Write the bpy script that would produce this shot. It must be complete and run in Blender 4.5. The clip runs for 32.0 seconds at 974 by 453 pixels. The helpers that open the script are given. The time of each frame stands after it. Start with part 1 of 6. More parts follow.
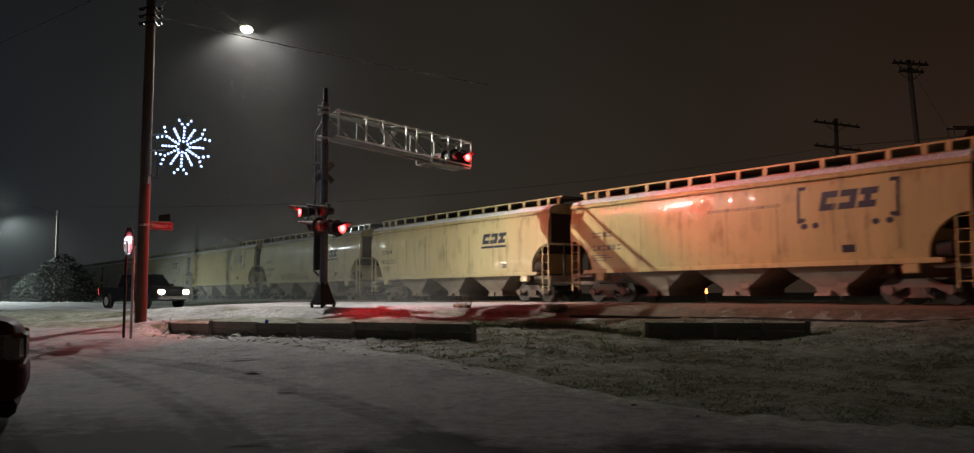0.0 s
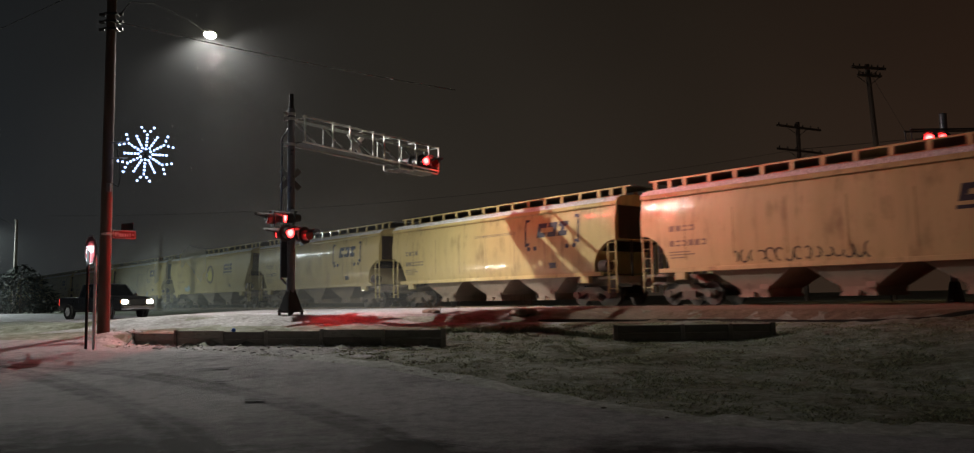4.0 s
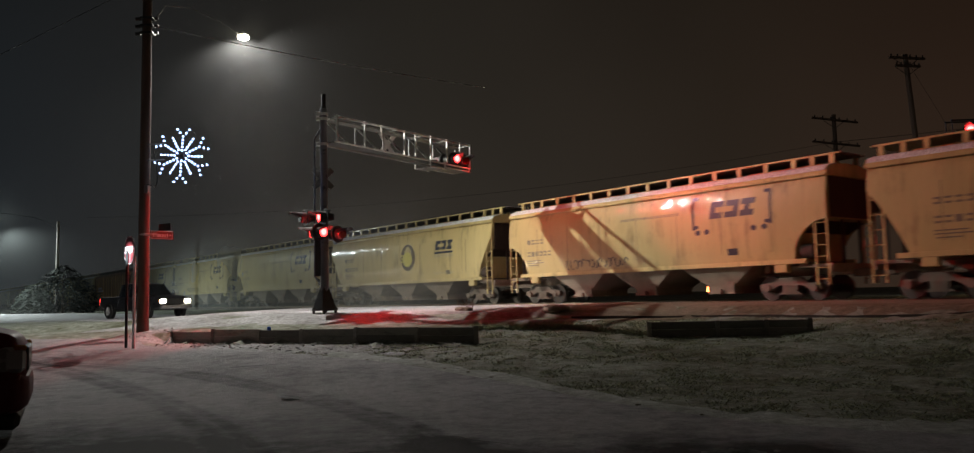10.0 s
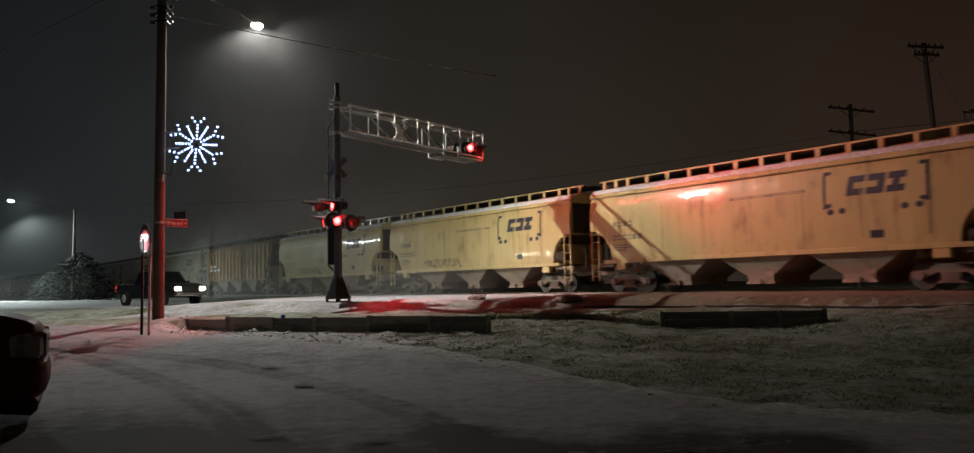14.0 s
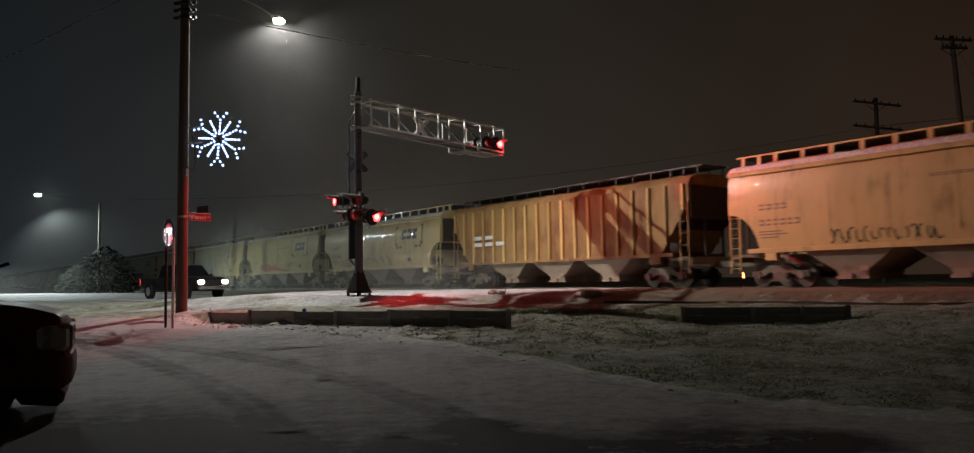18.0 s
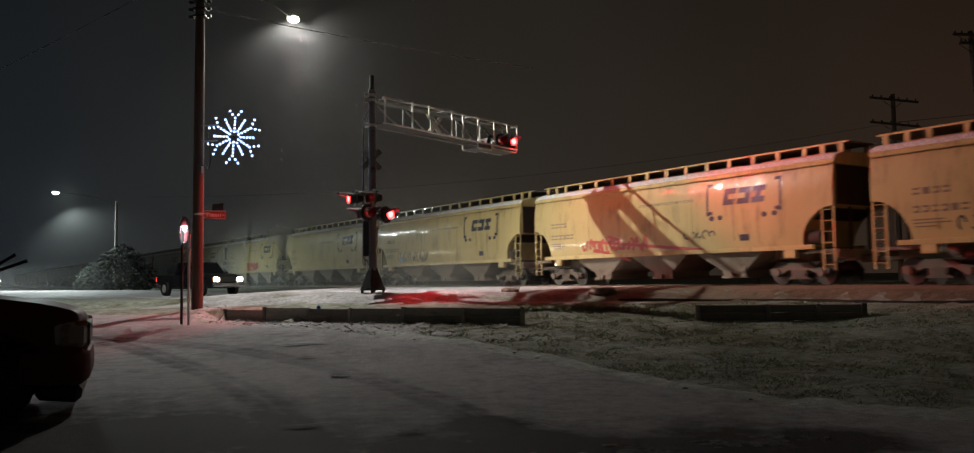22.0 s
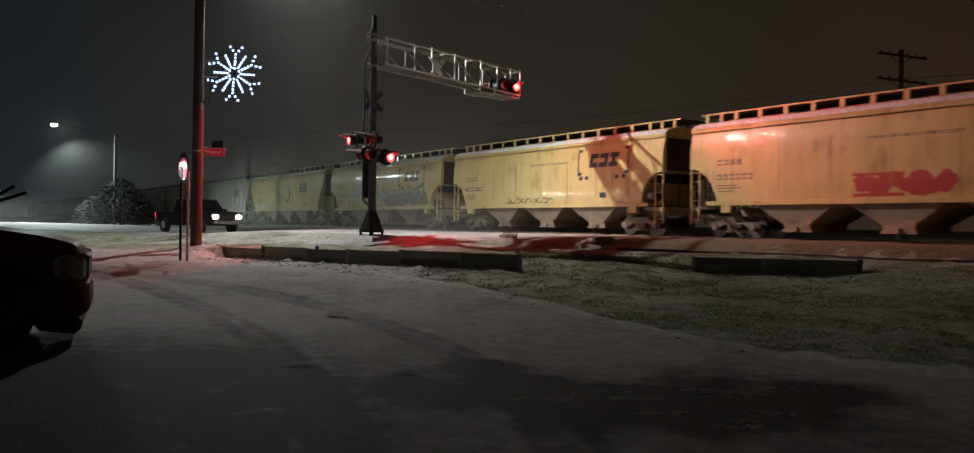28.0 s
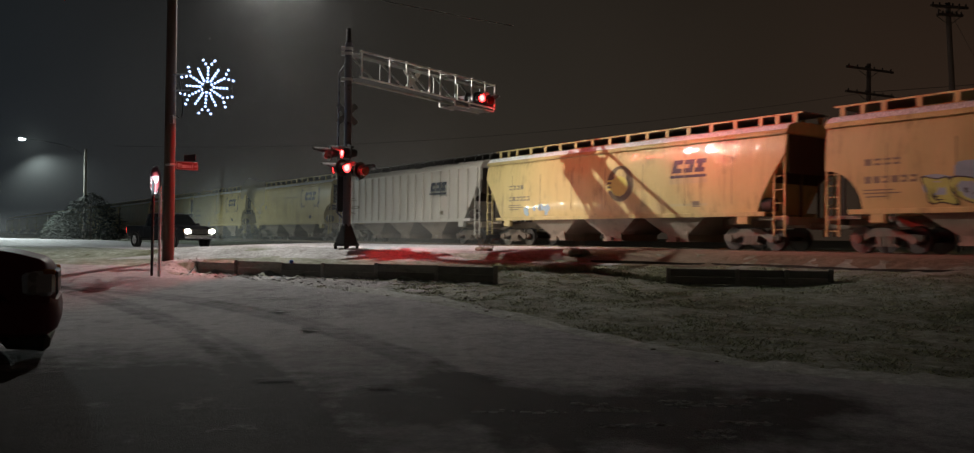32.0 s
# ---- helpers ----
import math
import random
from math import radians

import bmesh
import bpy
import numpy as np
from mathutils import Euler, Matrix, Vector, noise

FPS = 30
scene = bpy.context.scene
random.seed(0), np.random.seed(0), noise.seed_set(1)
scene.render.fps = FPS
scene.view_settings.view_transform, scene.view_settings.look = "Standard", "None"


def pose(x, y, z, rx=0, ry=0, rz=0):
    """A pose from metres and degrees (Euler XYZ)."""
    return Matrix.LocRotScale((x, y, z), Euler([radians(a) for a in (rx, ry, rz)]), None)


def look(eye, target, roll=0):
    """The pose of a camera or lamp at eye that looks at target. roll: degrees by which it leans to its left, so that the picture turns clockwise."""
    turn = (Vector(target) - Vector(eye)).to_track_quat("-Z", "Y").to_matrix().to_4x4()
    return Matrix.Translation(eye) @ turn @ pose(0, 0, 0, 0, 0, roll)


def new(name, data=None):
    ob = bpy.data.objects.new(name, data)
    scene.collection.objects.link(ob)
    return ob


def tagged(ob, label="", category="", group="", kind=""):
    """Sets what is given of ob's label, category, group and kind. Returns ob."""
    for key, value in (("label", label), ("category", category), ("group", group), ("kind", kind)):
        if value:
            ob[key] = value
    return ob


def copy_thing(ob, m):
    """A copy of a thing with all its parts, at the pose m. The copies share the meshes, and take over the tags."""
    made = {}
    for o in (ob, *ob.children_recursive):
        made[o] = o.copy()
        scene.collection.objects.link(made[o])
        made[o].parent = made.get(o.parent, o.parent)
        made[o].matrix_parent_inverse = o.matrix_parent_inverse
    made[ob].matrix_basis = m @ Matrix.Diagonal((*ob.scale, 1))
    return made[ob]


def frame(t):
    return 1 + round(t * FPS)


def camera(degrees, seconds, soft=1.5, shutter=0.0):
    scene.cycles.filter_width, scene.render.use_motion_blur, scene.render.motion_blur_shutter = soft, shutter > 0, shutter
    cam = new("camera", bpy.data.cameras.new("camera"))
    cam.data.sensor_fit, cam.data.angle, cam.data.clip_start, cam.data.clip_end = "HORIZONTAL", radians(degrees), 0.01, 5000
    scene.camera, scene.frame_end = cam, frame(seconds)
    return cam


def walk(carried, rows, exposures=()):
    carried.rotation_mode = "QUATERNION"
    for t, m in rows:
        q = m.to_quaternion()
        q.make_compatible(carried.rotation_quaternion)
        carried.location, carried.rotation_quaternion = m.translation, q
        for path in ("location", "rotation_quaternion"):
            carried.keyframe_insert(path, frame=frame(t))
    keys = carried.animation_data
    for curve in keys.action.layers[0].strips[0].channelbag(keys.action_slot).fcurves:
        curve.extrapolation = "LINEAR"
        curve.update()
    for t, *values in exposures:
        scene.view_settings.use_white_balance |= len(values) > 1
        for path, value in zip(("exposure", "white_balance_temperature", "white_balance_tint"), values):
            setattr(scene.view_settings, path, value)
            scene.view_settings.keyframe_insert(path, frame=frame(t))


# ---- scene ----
# The camera stands on the street, held by hand, and turns a little. It looks along +y; the railway passes from far on one side to near on the other.
cam = camera(62.45, 32.0, soft=1.25, shutter=0.4)
TURNS = [
    (0, 94.760, 0.239, -0.781), (0.5, 94.567, 0.601, -1.511), (1, 94.476, 0.686, -2.074), (1.5, 94.629, 0.848, -2.472),
    (2, 94.785, 0.983, -2.690), (2.5, 94.937, 0.999, -2.797), (3, 95.046, 1.040, -2.863), (3.5, 95.102, 1.062, -2.938),
    (5.5, 95.097, 0.904, -3.035), (6, 95.148, 0.792, -2.996), (6.5, 95.214, 0.816, -2.886), (7, 95.223, 0.956, -2.691),
    (7.5, 95.245, 1.088, -2.485), (8, 95.276, 1.231, -2.241), (8.5, 95.285, 1.384, -1.806), (9, 95.256, 1.461, -1.312),
    (9.5, 95.072, 1.442, -0.937), (10, 94.956, 1.382, -0.669), (10.5, 94.783, 1.356, -0.413), (11, 94.532, 1.292, -0.219),
    (11.5, 94.386, 1.285, -0.090), (12, 94.349, 1.199, -0.011), (12.5, 94.324, 1.128, 0.039), (13, 94.311, 1.097, 0.083),
    (13.5, 94.289, 1.060, 0.123), (14, 94.204, 1.108, 0.236), (14.5, 94.120, 1.140, 0.417), (16.5, 93.891, 0.955, 1.105),
    (17, 93.879, 0.869, 1.318), (17.5, 93.871, 0.879, 1.506), (18, 93.848, 0.876, 1.668), (18.5, 93.762, 0.909, 1.814),
    (19, 93.762, 0.903, 1.911), (19.5, 93.762, 0.872, 2.040), (20, 93.723, 0.819, 2.224), (20.5, 93.716, 0.792, 2.370),
    (21, 93.701, 0.799, 2.458), (21.5, 93.691, 0.795, 2.534), (22, 93.684, 0.829, 2.640), (22.5, 93.671, 0.855, 2.757),
    (23, 93.533, 0.838, 2.730), (23.5, 93.406, 0.837, 2.744), (24, 93.308, 1.116, 3.302), (24.5, 92.824, 1.200, 4.036),
    (25, 91.937, 0.759, 3.973), (25.5, 90.950, -0.024, 3.774), (27.5, 89.664, -0.925, 2.792), (28, 89.801, -0.883, 2.532),
    (28.5, 90.000, -0.632, 2.271), (29, 90.184, -0.494, 2.012), (29.5, 90.327, -0.392, 1.848), (30, 90.388, -0.420, 1.823),
    (30.5, 90.404, -0.456, 1.766), (31, 90.409, -0.518, 1.627), (31.5, 90.516, -0.596, 1.374), (32, 90.744, -0.547, 0.789),
]
EYE = (0.0, 0.0, 1.6)
walk(cam, [(t, pose(*EYE, rx, ry, rz)) for t, rx, ry, rz in TURNS])

# ---------------------------------------------------------------- world and light
AWAY = Vector((-0.597, 0.8023, 0.0))      # along the track, away from the camera
SIDE = Vector((0.8023, 0.597, 0.0))       # across the track
TRACK_TURN = math.degrees(math.atan2(-AWAY.y, -AWAY.x))
RAIL_TOP, TRACK_CENTRE, CAR_PITCH = 1.21, 26.1, 18.1


def on_track(s, off=0.0, z=0.0):
    """s metres along the track, off metres across it from its centre line."""
    return AWAY * s + SIDE * (TRACK_CENTRE + off) + Vector((0, 0, z))


def night_sky():
    world = bpy.data.worlds.new("night_sky")
    scene.world = world
    world.use_nodes = True
    nt = world.node_tree
    nt.nodes.clear()
    out, bg = nt.nodes.new("ShaderNodeOutputWorld"), nt.nodes.new("ShaderNodeBackground")
    co, sep = nt.nodes.new("ShaderNodeTexCoord"), nt.nodes.new("ShaderNodeSeparateXYZ")
    nt.links.new(co.outputs["Generated"], sep.inputs[0])
    side = nt.nodes.new("ShaderNodeMapRange")
    side.inputs[1].default_value, side.inputs[2].default_value = -0.6, 0.6
    nt.links.new(sep.outputs[0], side.inputs[0])
    low = nt.nodes.new("ShaderNodeValToRGB")
    els = low.color_ramp.elements
    els[0].position, els[0].color = 0.0, (0.0098, 0.0132, 0.0165, 1)
    els[1].position, els[1].color = 1.0, (0.0250, 0.0132, 0.0082, 1)
    # The middle stop is raised and browned to paint in lamp-lit haze.
    e = els.new(0.45)
    e.color = (0.0270, 0.0232, 0.0185, 1)
    e = els.new(0.75)
    e.color = (0.0225, 0.0160, 0.0112, 1)
    nt.links.new(side.outputs[0], low.inputs[0])
    high = nt.nodes.new("ShaderNodeMapRange")
    high.inputs[1].default_value, high.inputs[2].default_value = 0.0, 0.5
    high.inputs[3].default_value, high.inputs[4].default_value = 1.22, 0.42
    nt.links.new(sep.outputs[2], high.inputs[0])
    cloud = nt.nodes.new("ShaderNodeTexNoise")
    cloud.inputs["Scale"].default_value = 3.0
    nt.links.new(co.outputs["Generated"], cloud.inputs["Vector"])
    var = nt.nodes.new("ShaderNodeMapRange")
    var.inputs[3].default_value, var.inputs[4].default_value = 0.8, 1.2
    nt.links.new(cloud.outputs[0], var.inputs[0])
    mul = nt.nodes.new("ShaderNodeMath")
    mul.operation = "MULTIPLY"
    nt.links.new(high.outputs[0], mul.inputs[0])
    nt.links.new(var.outputs[0], mul.inputs[1])
    nt.links.new(low.outputs[0], bg.inputs["Color"])
    nt.links.new(mul.outputs[0], bg.inputs["Strength"])
    nt.links.new(bg.outputs[0], out.inputs[0])


def spot(name, eye, target, watts, color, angle=120, blend=0.6, radius=0.12):
    data = bpy.data.lights.new(name, "SPOT")
    data.energy, data.color, data.spot_size, data.spot_blend, data.shadow_soft_size = watts, color, radians(angle), blend, radius
    ob = new(name, data)
    ob.matrix_world = look(eye, target)
    return ob


LAMP_HEAD = Vector((-9.15, 31.5, 12.2))
MAST = Vector((-5.41, 28.6, 1.17))
ARM_DIR = Vector((0.6, 0.8, 0.0))
ROAD_DIR = Vector((0.8, -0.6, 0.0))
night_sky()
WARM_WHITE, RED = (1.0, 0.965, 0.90), (1.0, 0.035, 0.035)
spot("street_lamp_throw", LAMP_HEAD + Vector((0.15, 0.1, -0.2)), (8.5, 33.0, 2.8), 4450, WARM_WHITE, 98, 1.0, 0.035)
spot("street_lamp_down", LAMP_HEAD + Vector((0, 0, -0.2)), (-8.8, 31.2, 0.0), 5300, WARM_WHITE, 164, 0.60, 0.035)
ARM_LAMPS = MAST + ARM_DIR * 7.45 + Vector((0, 0, 6.3))
spot("arm_flasher_beam", ARM_LAMPS + ROAD_DIR * 1.0 + Vector((0, 0, -0.1)), (16.0, 22.0, 3.5), 6000, RED, 52, 1.0, 0.12)
spot("arm_flasher_spill", ARM_LAMPS + ROAD_DIR * 0.7 + Vector((0, 0, -0.1)), (4.6, 35.5, 2.6), 430, RED, 140, 1.0, 0.12)
spot("mast_flasher_beam", MAST + Vector((0.9, -0.8, 2.65)), MAST + Vector((3.4, -2.0, 0.0)), 300, RED, 104, 0.8, 0.15)
spot("street_flasher_beam", MAST + Vector((-1.0, -0.7, 3.4)), (-10.3, 24.0, 2.55), 1200, RED, 70, 0.2, 0.15)
spot("far_street_lamp_beam", (-41.9, 70.0, 9.6), (-39.0, 67.5, 0.0), 9800, (0.86, 1.0, 0.97), 144, 0.6, 0.15)
spot("truck_headlight_beam", (-15.7, 42.7, 1.85), (-8.5, 40.5, 1.2), 1500, (1.0, 0.93, 0.78), 46, 0.8, 0.08)
spot("second_headlight_beam", (-44.0, 64.2, 1.75), (-34.0, 56.0, 0.9), 900, (1.0, 0.95, 0.85), 70, 0.8, 0.08)
# Added beam with no vehicle behind it; it makes the stop sign's white glare.
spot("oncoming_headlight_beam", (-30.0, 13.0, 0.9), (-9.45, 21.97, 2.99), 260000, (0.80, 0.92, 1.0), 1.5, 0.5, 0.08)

# ---------------------------------------------------------------- small builders


def part(name, bm, mat, parent=None, label="", smooth=False):
    me = bpy.data.meshes.new(name)
    bm.to_mesh(me)
    bm.free()
    for m in mat if isinstance(mat, (list, tuple)) else [mat]:
        me.materials.append(m)
    if smooth:
        for p in me.polygons:
            p.use_smooth = True
        me.set_sharp_from_angle(angle=radians(32))
    ob = new(name, me)
    if parent is not None:
        ob.parent = parent
    if label:
        ob["label"] = label
    return ob


def again(ob, m, parent=None):
    """One more part on the same mesh."""
    o = new(ob.name.split(".")[0], ob.data)
    o.parent = parent or ob.parent
    o.matrix_basis = m
    if "label" in ob:
        o["label"] = ob["label"]
    return o


def thing(name, m, label, category, group="", kind=""):
    ob = new(name)
    ob.matrix_basis = m
    ob.empty_display_size = 0.2
    return tagged(ob, label, category, group, kind)


def box(bm, c, s, rot=None, slot=0, bevel=0.0):
    m = Matrix.Translation(c) @ (rot.to_4x4() if rot else Matrix.Identity(4)) @ Matrix.Diagonal((*s, 1))
    r = bmesh.ops.create_cube(bm, size=1.0, matrix=m)
    faces = {f for v in r["verts"] for f in v.link_faces}
    for f in faces:
        f.material_index = slot
    if bevel:
        bmesh.ops.bevel(bm, geom=list({e for v in r["verts"] for e in v.link_edges}), offset=bevel, segments=1, affect="EDGES")
    return r["verts"]


def boxed(c, s, rot=None, bevel=0.0):
    bm = bmesh.new()
    box(bm, c, s, rot, 0, bevel)
    return bm


def tube(bm, a, b, r, seg=10, r2=None, slot=0):
    a, b = Vector(a), Vector(b)
    d = b - a
    m = Matrix.Translation((a + b) / 2) @ d.to_track_quat("Z", "Y").to_matrix().to_4x4()
    res = bmesh.ops.create_cone(bm, cap_ends=True, segments=seg, radius1=r, radius2=r if r2 is None else r2, depth=d.length, matrix=m)
    for f in {f for v in res["verts"] for f in v.link_faces}:
        f.material_index = slot
    return res["verts"]


def tubed(a, b, r, seg=10, r2=None):
    bm = bmesh.new()
    tube(bm, a, b, r, seg, r2)
    return bm


def loft(bm, rings, closed=True, cap=True, slot=0):
    rows = [[bm.verts.new(p) for p in ring] for ring in rings]
    n = len(rows[0])
    for a, b in zip(rows, rows[1:]):
        for i in range(n if closed else n - 1):
            j = (i + 1) % n
            f = bm.faces.new((a[i], a[j], b[j], b[i]))
            f.material_index = slot
    if cap and closed:
        bm.faces.new(rows[0][::-1]).material_index = slot
        bm.faces.new(rows[-1]).material_index = slot
    return rows


def slab(bm, outline, y0, y1, slot=0):
    """A plate in the xz plane, from y0 to y1."""
    loft(bm, [[(x, y0, z) for x, z in outline], [(x, y1, z) for x, z in outline]], slot=slot)
    bmesh.ops.recalc_face_normals(bm, faces=bm.faces)


def wire(name, a, b, sag, r, mat, parent=None, n=24):
    a, b = Vector(a), Vector(b)
    bm = bmesh.new()
    pts = [a.lerp(b, i / n) - Vector((0, 0, sag * 4 * (i / n) * (1 - i / n))) for i in range(n + 1)]
    side = (b - a).cross(Vector((0, 0, 1))).normalized()
    rings = [[p + side * r * math.cos(k * math.tau / 5) + Vector((0, 0, r * math.sin(k * math.tau / 5))) for k in range(5)] for p in pts]
    loft(bm, rings)
    return part(name, bm, mat, parent)


# ---------------------------------------------------------------- materials


def material(name, base, rough=0.6, metal=0.0, var=0.25, scale=3.0, fine=40.0, bump=0.15, second=None, second_amount=0.5,
             second_scale=1.2, streak=None, coat=0.0, object_random=0.0, wave=0.0, drips=None, gloss=0.5):
    """Paint, metal, timber: a base colour with variation at two scales, wear of a second colour and a fine relief."""
    m = bpy.data.materials.new(name)
    m.use_nodes = True
    nt = m.node_tree
    b = nt.nodes["Principled BSDF"]
    co = nt.nodes.new("ShaderNodeTexCoord")
    coord = co.outputs["Object"]
    if streak:
        mp = nt.nodes.new("ShaderNodeMapping")
        mp.inputs["Scale"].default_value = streak
        nt.links.new(coord, mp.inputs[0])
        streaked = mp.outputs[0]
    else:
        streaked = coord

    def noise_of(scale, vec, detail=6.0):
        n = nt.nodes.new("ShaderNodeTexNoise")
        n.inputs["Scale"].default_value, n.inputs["Detail"].default_value, n.inputs["Roughness"].default_value = scale, detail, 0.65
        nt.links.new(vec, n.inputs["Vector"])
        return n.outputs[0]

    big, small = noise_of(scale, streaked), noise_of(fine, coord, 3.0)
    mix = nt.nodes.new("ShaderNodeMix")
    mix.data_type = "RGBA"
    mix.inputs["A"].default_value = (*[c * (1 - var) for c in base], 1)
    mix.inputs["B"].default_value = (*[min(1, c * (1 + var)) for c in base], 1)
    nt.links.new(big, mix.inputs["Factor"])
    col = mix.outputs["Result"]
    if object_random:
        info, hsv = nt.nodes.new("ShaderNodeObjectInfo"), nt.nodes.new("ShaderNodeHueSaturation")
        rng = nt.nodes.new("ShaderNodeMapRange")
        rng.inputs[3].default_value, rng.inputs[4].default_value = 1 - object_random, 1 + object_random
        nt.links.new(info.outputs["Random"], rng.inputs[0])
        nt.links.new(rng.outputs[0], hsv.inputs["Value"])
        nt.links.new(col, hsv.inputs["Color"])
        col = hsv.outputs[0]
    if second:
        ramp = nt.nodes.new("ShaderNodeMapRange")
        ramp.inputs[1].default_value, ramp.inputs[2].default_value = 1 - second_amount, min(1.0, 1.25 - second_amount)
        nt.links.new(noise_of(second_scale, streaked, 8.0), ramp.inputs[0])
        mix2 = nt.nodes.new("ShaderNodeMix")
        mix2.data_type = "RGBA"
        mix2.inputs["B"].default_value = (*second, 1)
        nt.links.new(ramp.outputs[0], mix2.inputs["Factor"])
        nt.links.new(col, mix2.inputs["A"])
        col = mix2.outputs["Result"]
    if drips:
        # narrow runs of dirt down the sheet, broken up lengthwise
        run = nt.nodes.new("ShaderNodeMapping")
        run.inputs["Scale"].default_value = (1.0, 1.0, 0.07)
        nt.links.new(coord, run.inputs[0])
        thin, patch = noise_of(5.5, run.outputs[0], 5.0), noise_of(0.8, coord, 4.0)
        both = nt.nodes.new("ShaderNodeMath")
        both.operation = "MULTIPLY"
        nt.links.new(thin, both.inputs[0])
        nt.links.new(patch, both.inputs[1])
        amount = nt.nodes.new("ShaderNodeMapRange")
        amount.inputs[1].default_value, amount.inputs[2].default_value, amount.inputs[4].default_value = 0.26, 0.44, 0.50
        nt.links.new(both.outputs[0], amount.inputs[0])
        mix3 = nt.nodes.new("ShaderNodeMix")
        mix3.data_type = "RGBA"
        mix3.inputs["B"].default_value = (*drips, 1)
        nt.links.new(amount.outputs[0], mix3.inputs["Factor"])
        nt.links.new(col, mix3.inputs["A"])
        col = mix3.outputs["Result"]
    nt.links.new(col, b.inputs["Base Color"])
    b.inputs["Specular IOR Level"].default_value = gloss
    b.inputs["Metallic"].default_value = metal
    b.inputs["Coat Weight"].default_value, b.inputs["Coat Roughness"].default_value = coat, 0.18
    rr = nt.nodes.new("ShaderNodeMapRange")
    rr.inputs[3].default_value, rr.inputs[4].default_value = max(0.05, rough - 0.12), min(1, rough + 0.12)
    nt.links.new(big, rr.inputs[0])
    nt.links.new(rr.outputs[0], b.inputs["Roughness"])
    if bump:
        bp = nt.nodes.new("ShaderNodeBump")
        bp.inputs["Strength"].default_value, bp.inputs["Distance"].default_value = bump, 0.02
        nt.links.new(small, bp.inputs["Height"])
        nt.links.new(bp.outputs[0], b.inputs["Normal"])
    if wave:
        # buckled sheet: long shallow dents that break up reflections
        bent = nt.nodes.new("ShaderNodeMapping")
        bent.inputs["Scale"].default_value = (1.0, 1.0, 0.55)
        nt.links.new(coord, bent.inputs[0])
        dent = nt.nodes.new("ShaderNodeBump")
        dent.inputs["Strength"].default_value, dent.inputs["Distance"].default_value = 1.0, wave
        nt.links.new(noise_of(1.15, bent.outputs[0], 2.0), dent.inputs["Height"])
        nt.links.new(dent.outputs[0], b.inputs["Coat Normal"])
        b.inputs["Coat Roughness"].default_value = 0.09
        if bump:
            nt.links.new(dent.outputs[0], bp.inputs["Normal"])
    return m


def glow(name, color, strength):
    m = bpy.data.materials.new(name)
    m.use_nodes = True
    b = m.node_tree.nodes["Principled BSDF"]
    b.inputs["Base Color"].default_value = (*color, 1)
    b.inputs["Emission Color"].default_value = (*color, 1)
    b.inputs["Emission Strength"].default_value = strength
    return m


def glass(name, color, rough=0.05):
    m = bpy.data.materials.new(name)
    m.use_nodes = True
    b = m.node_tree.nodes["Principled BSDF"]
    b.inputs["Base Color"].default_value = (*color, 1)
    b.inputs["Roughness"].default_value = rough
    b.inputs["Transmission Weight"].default_value = 0.9
    return m


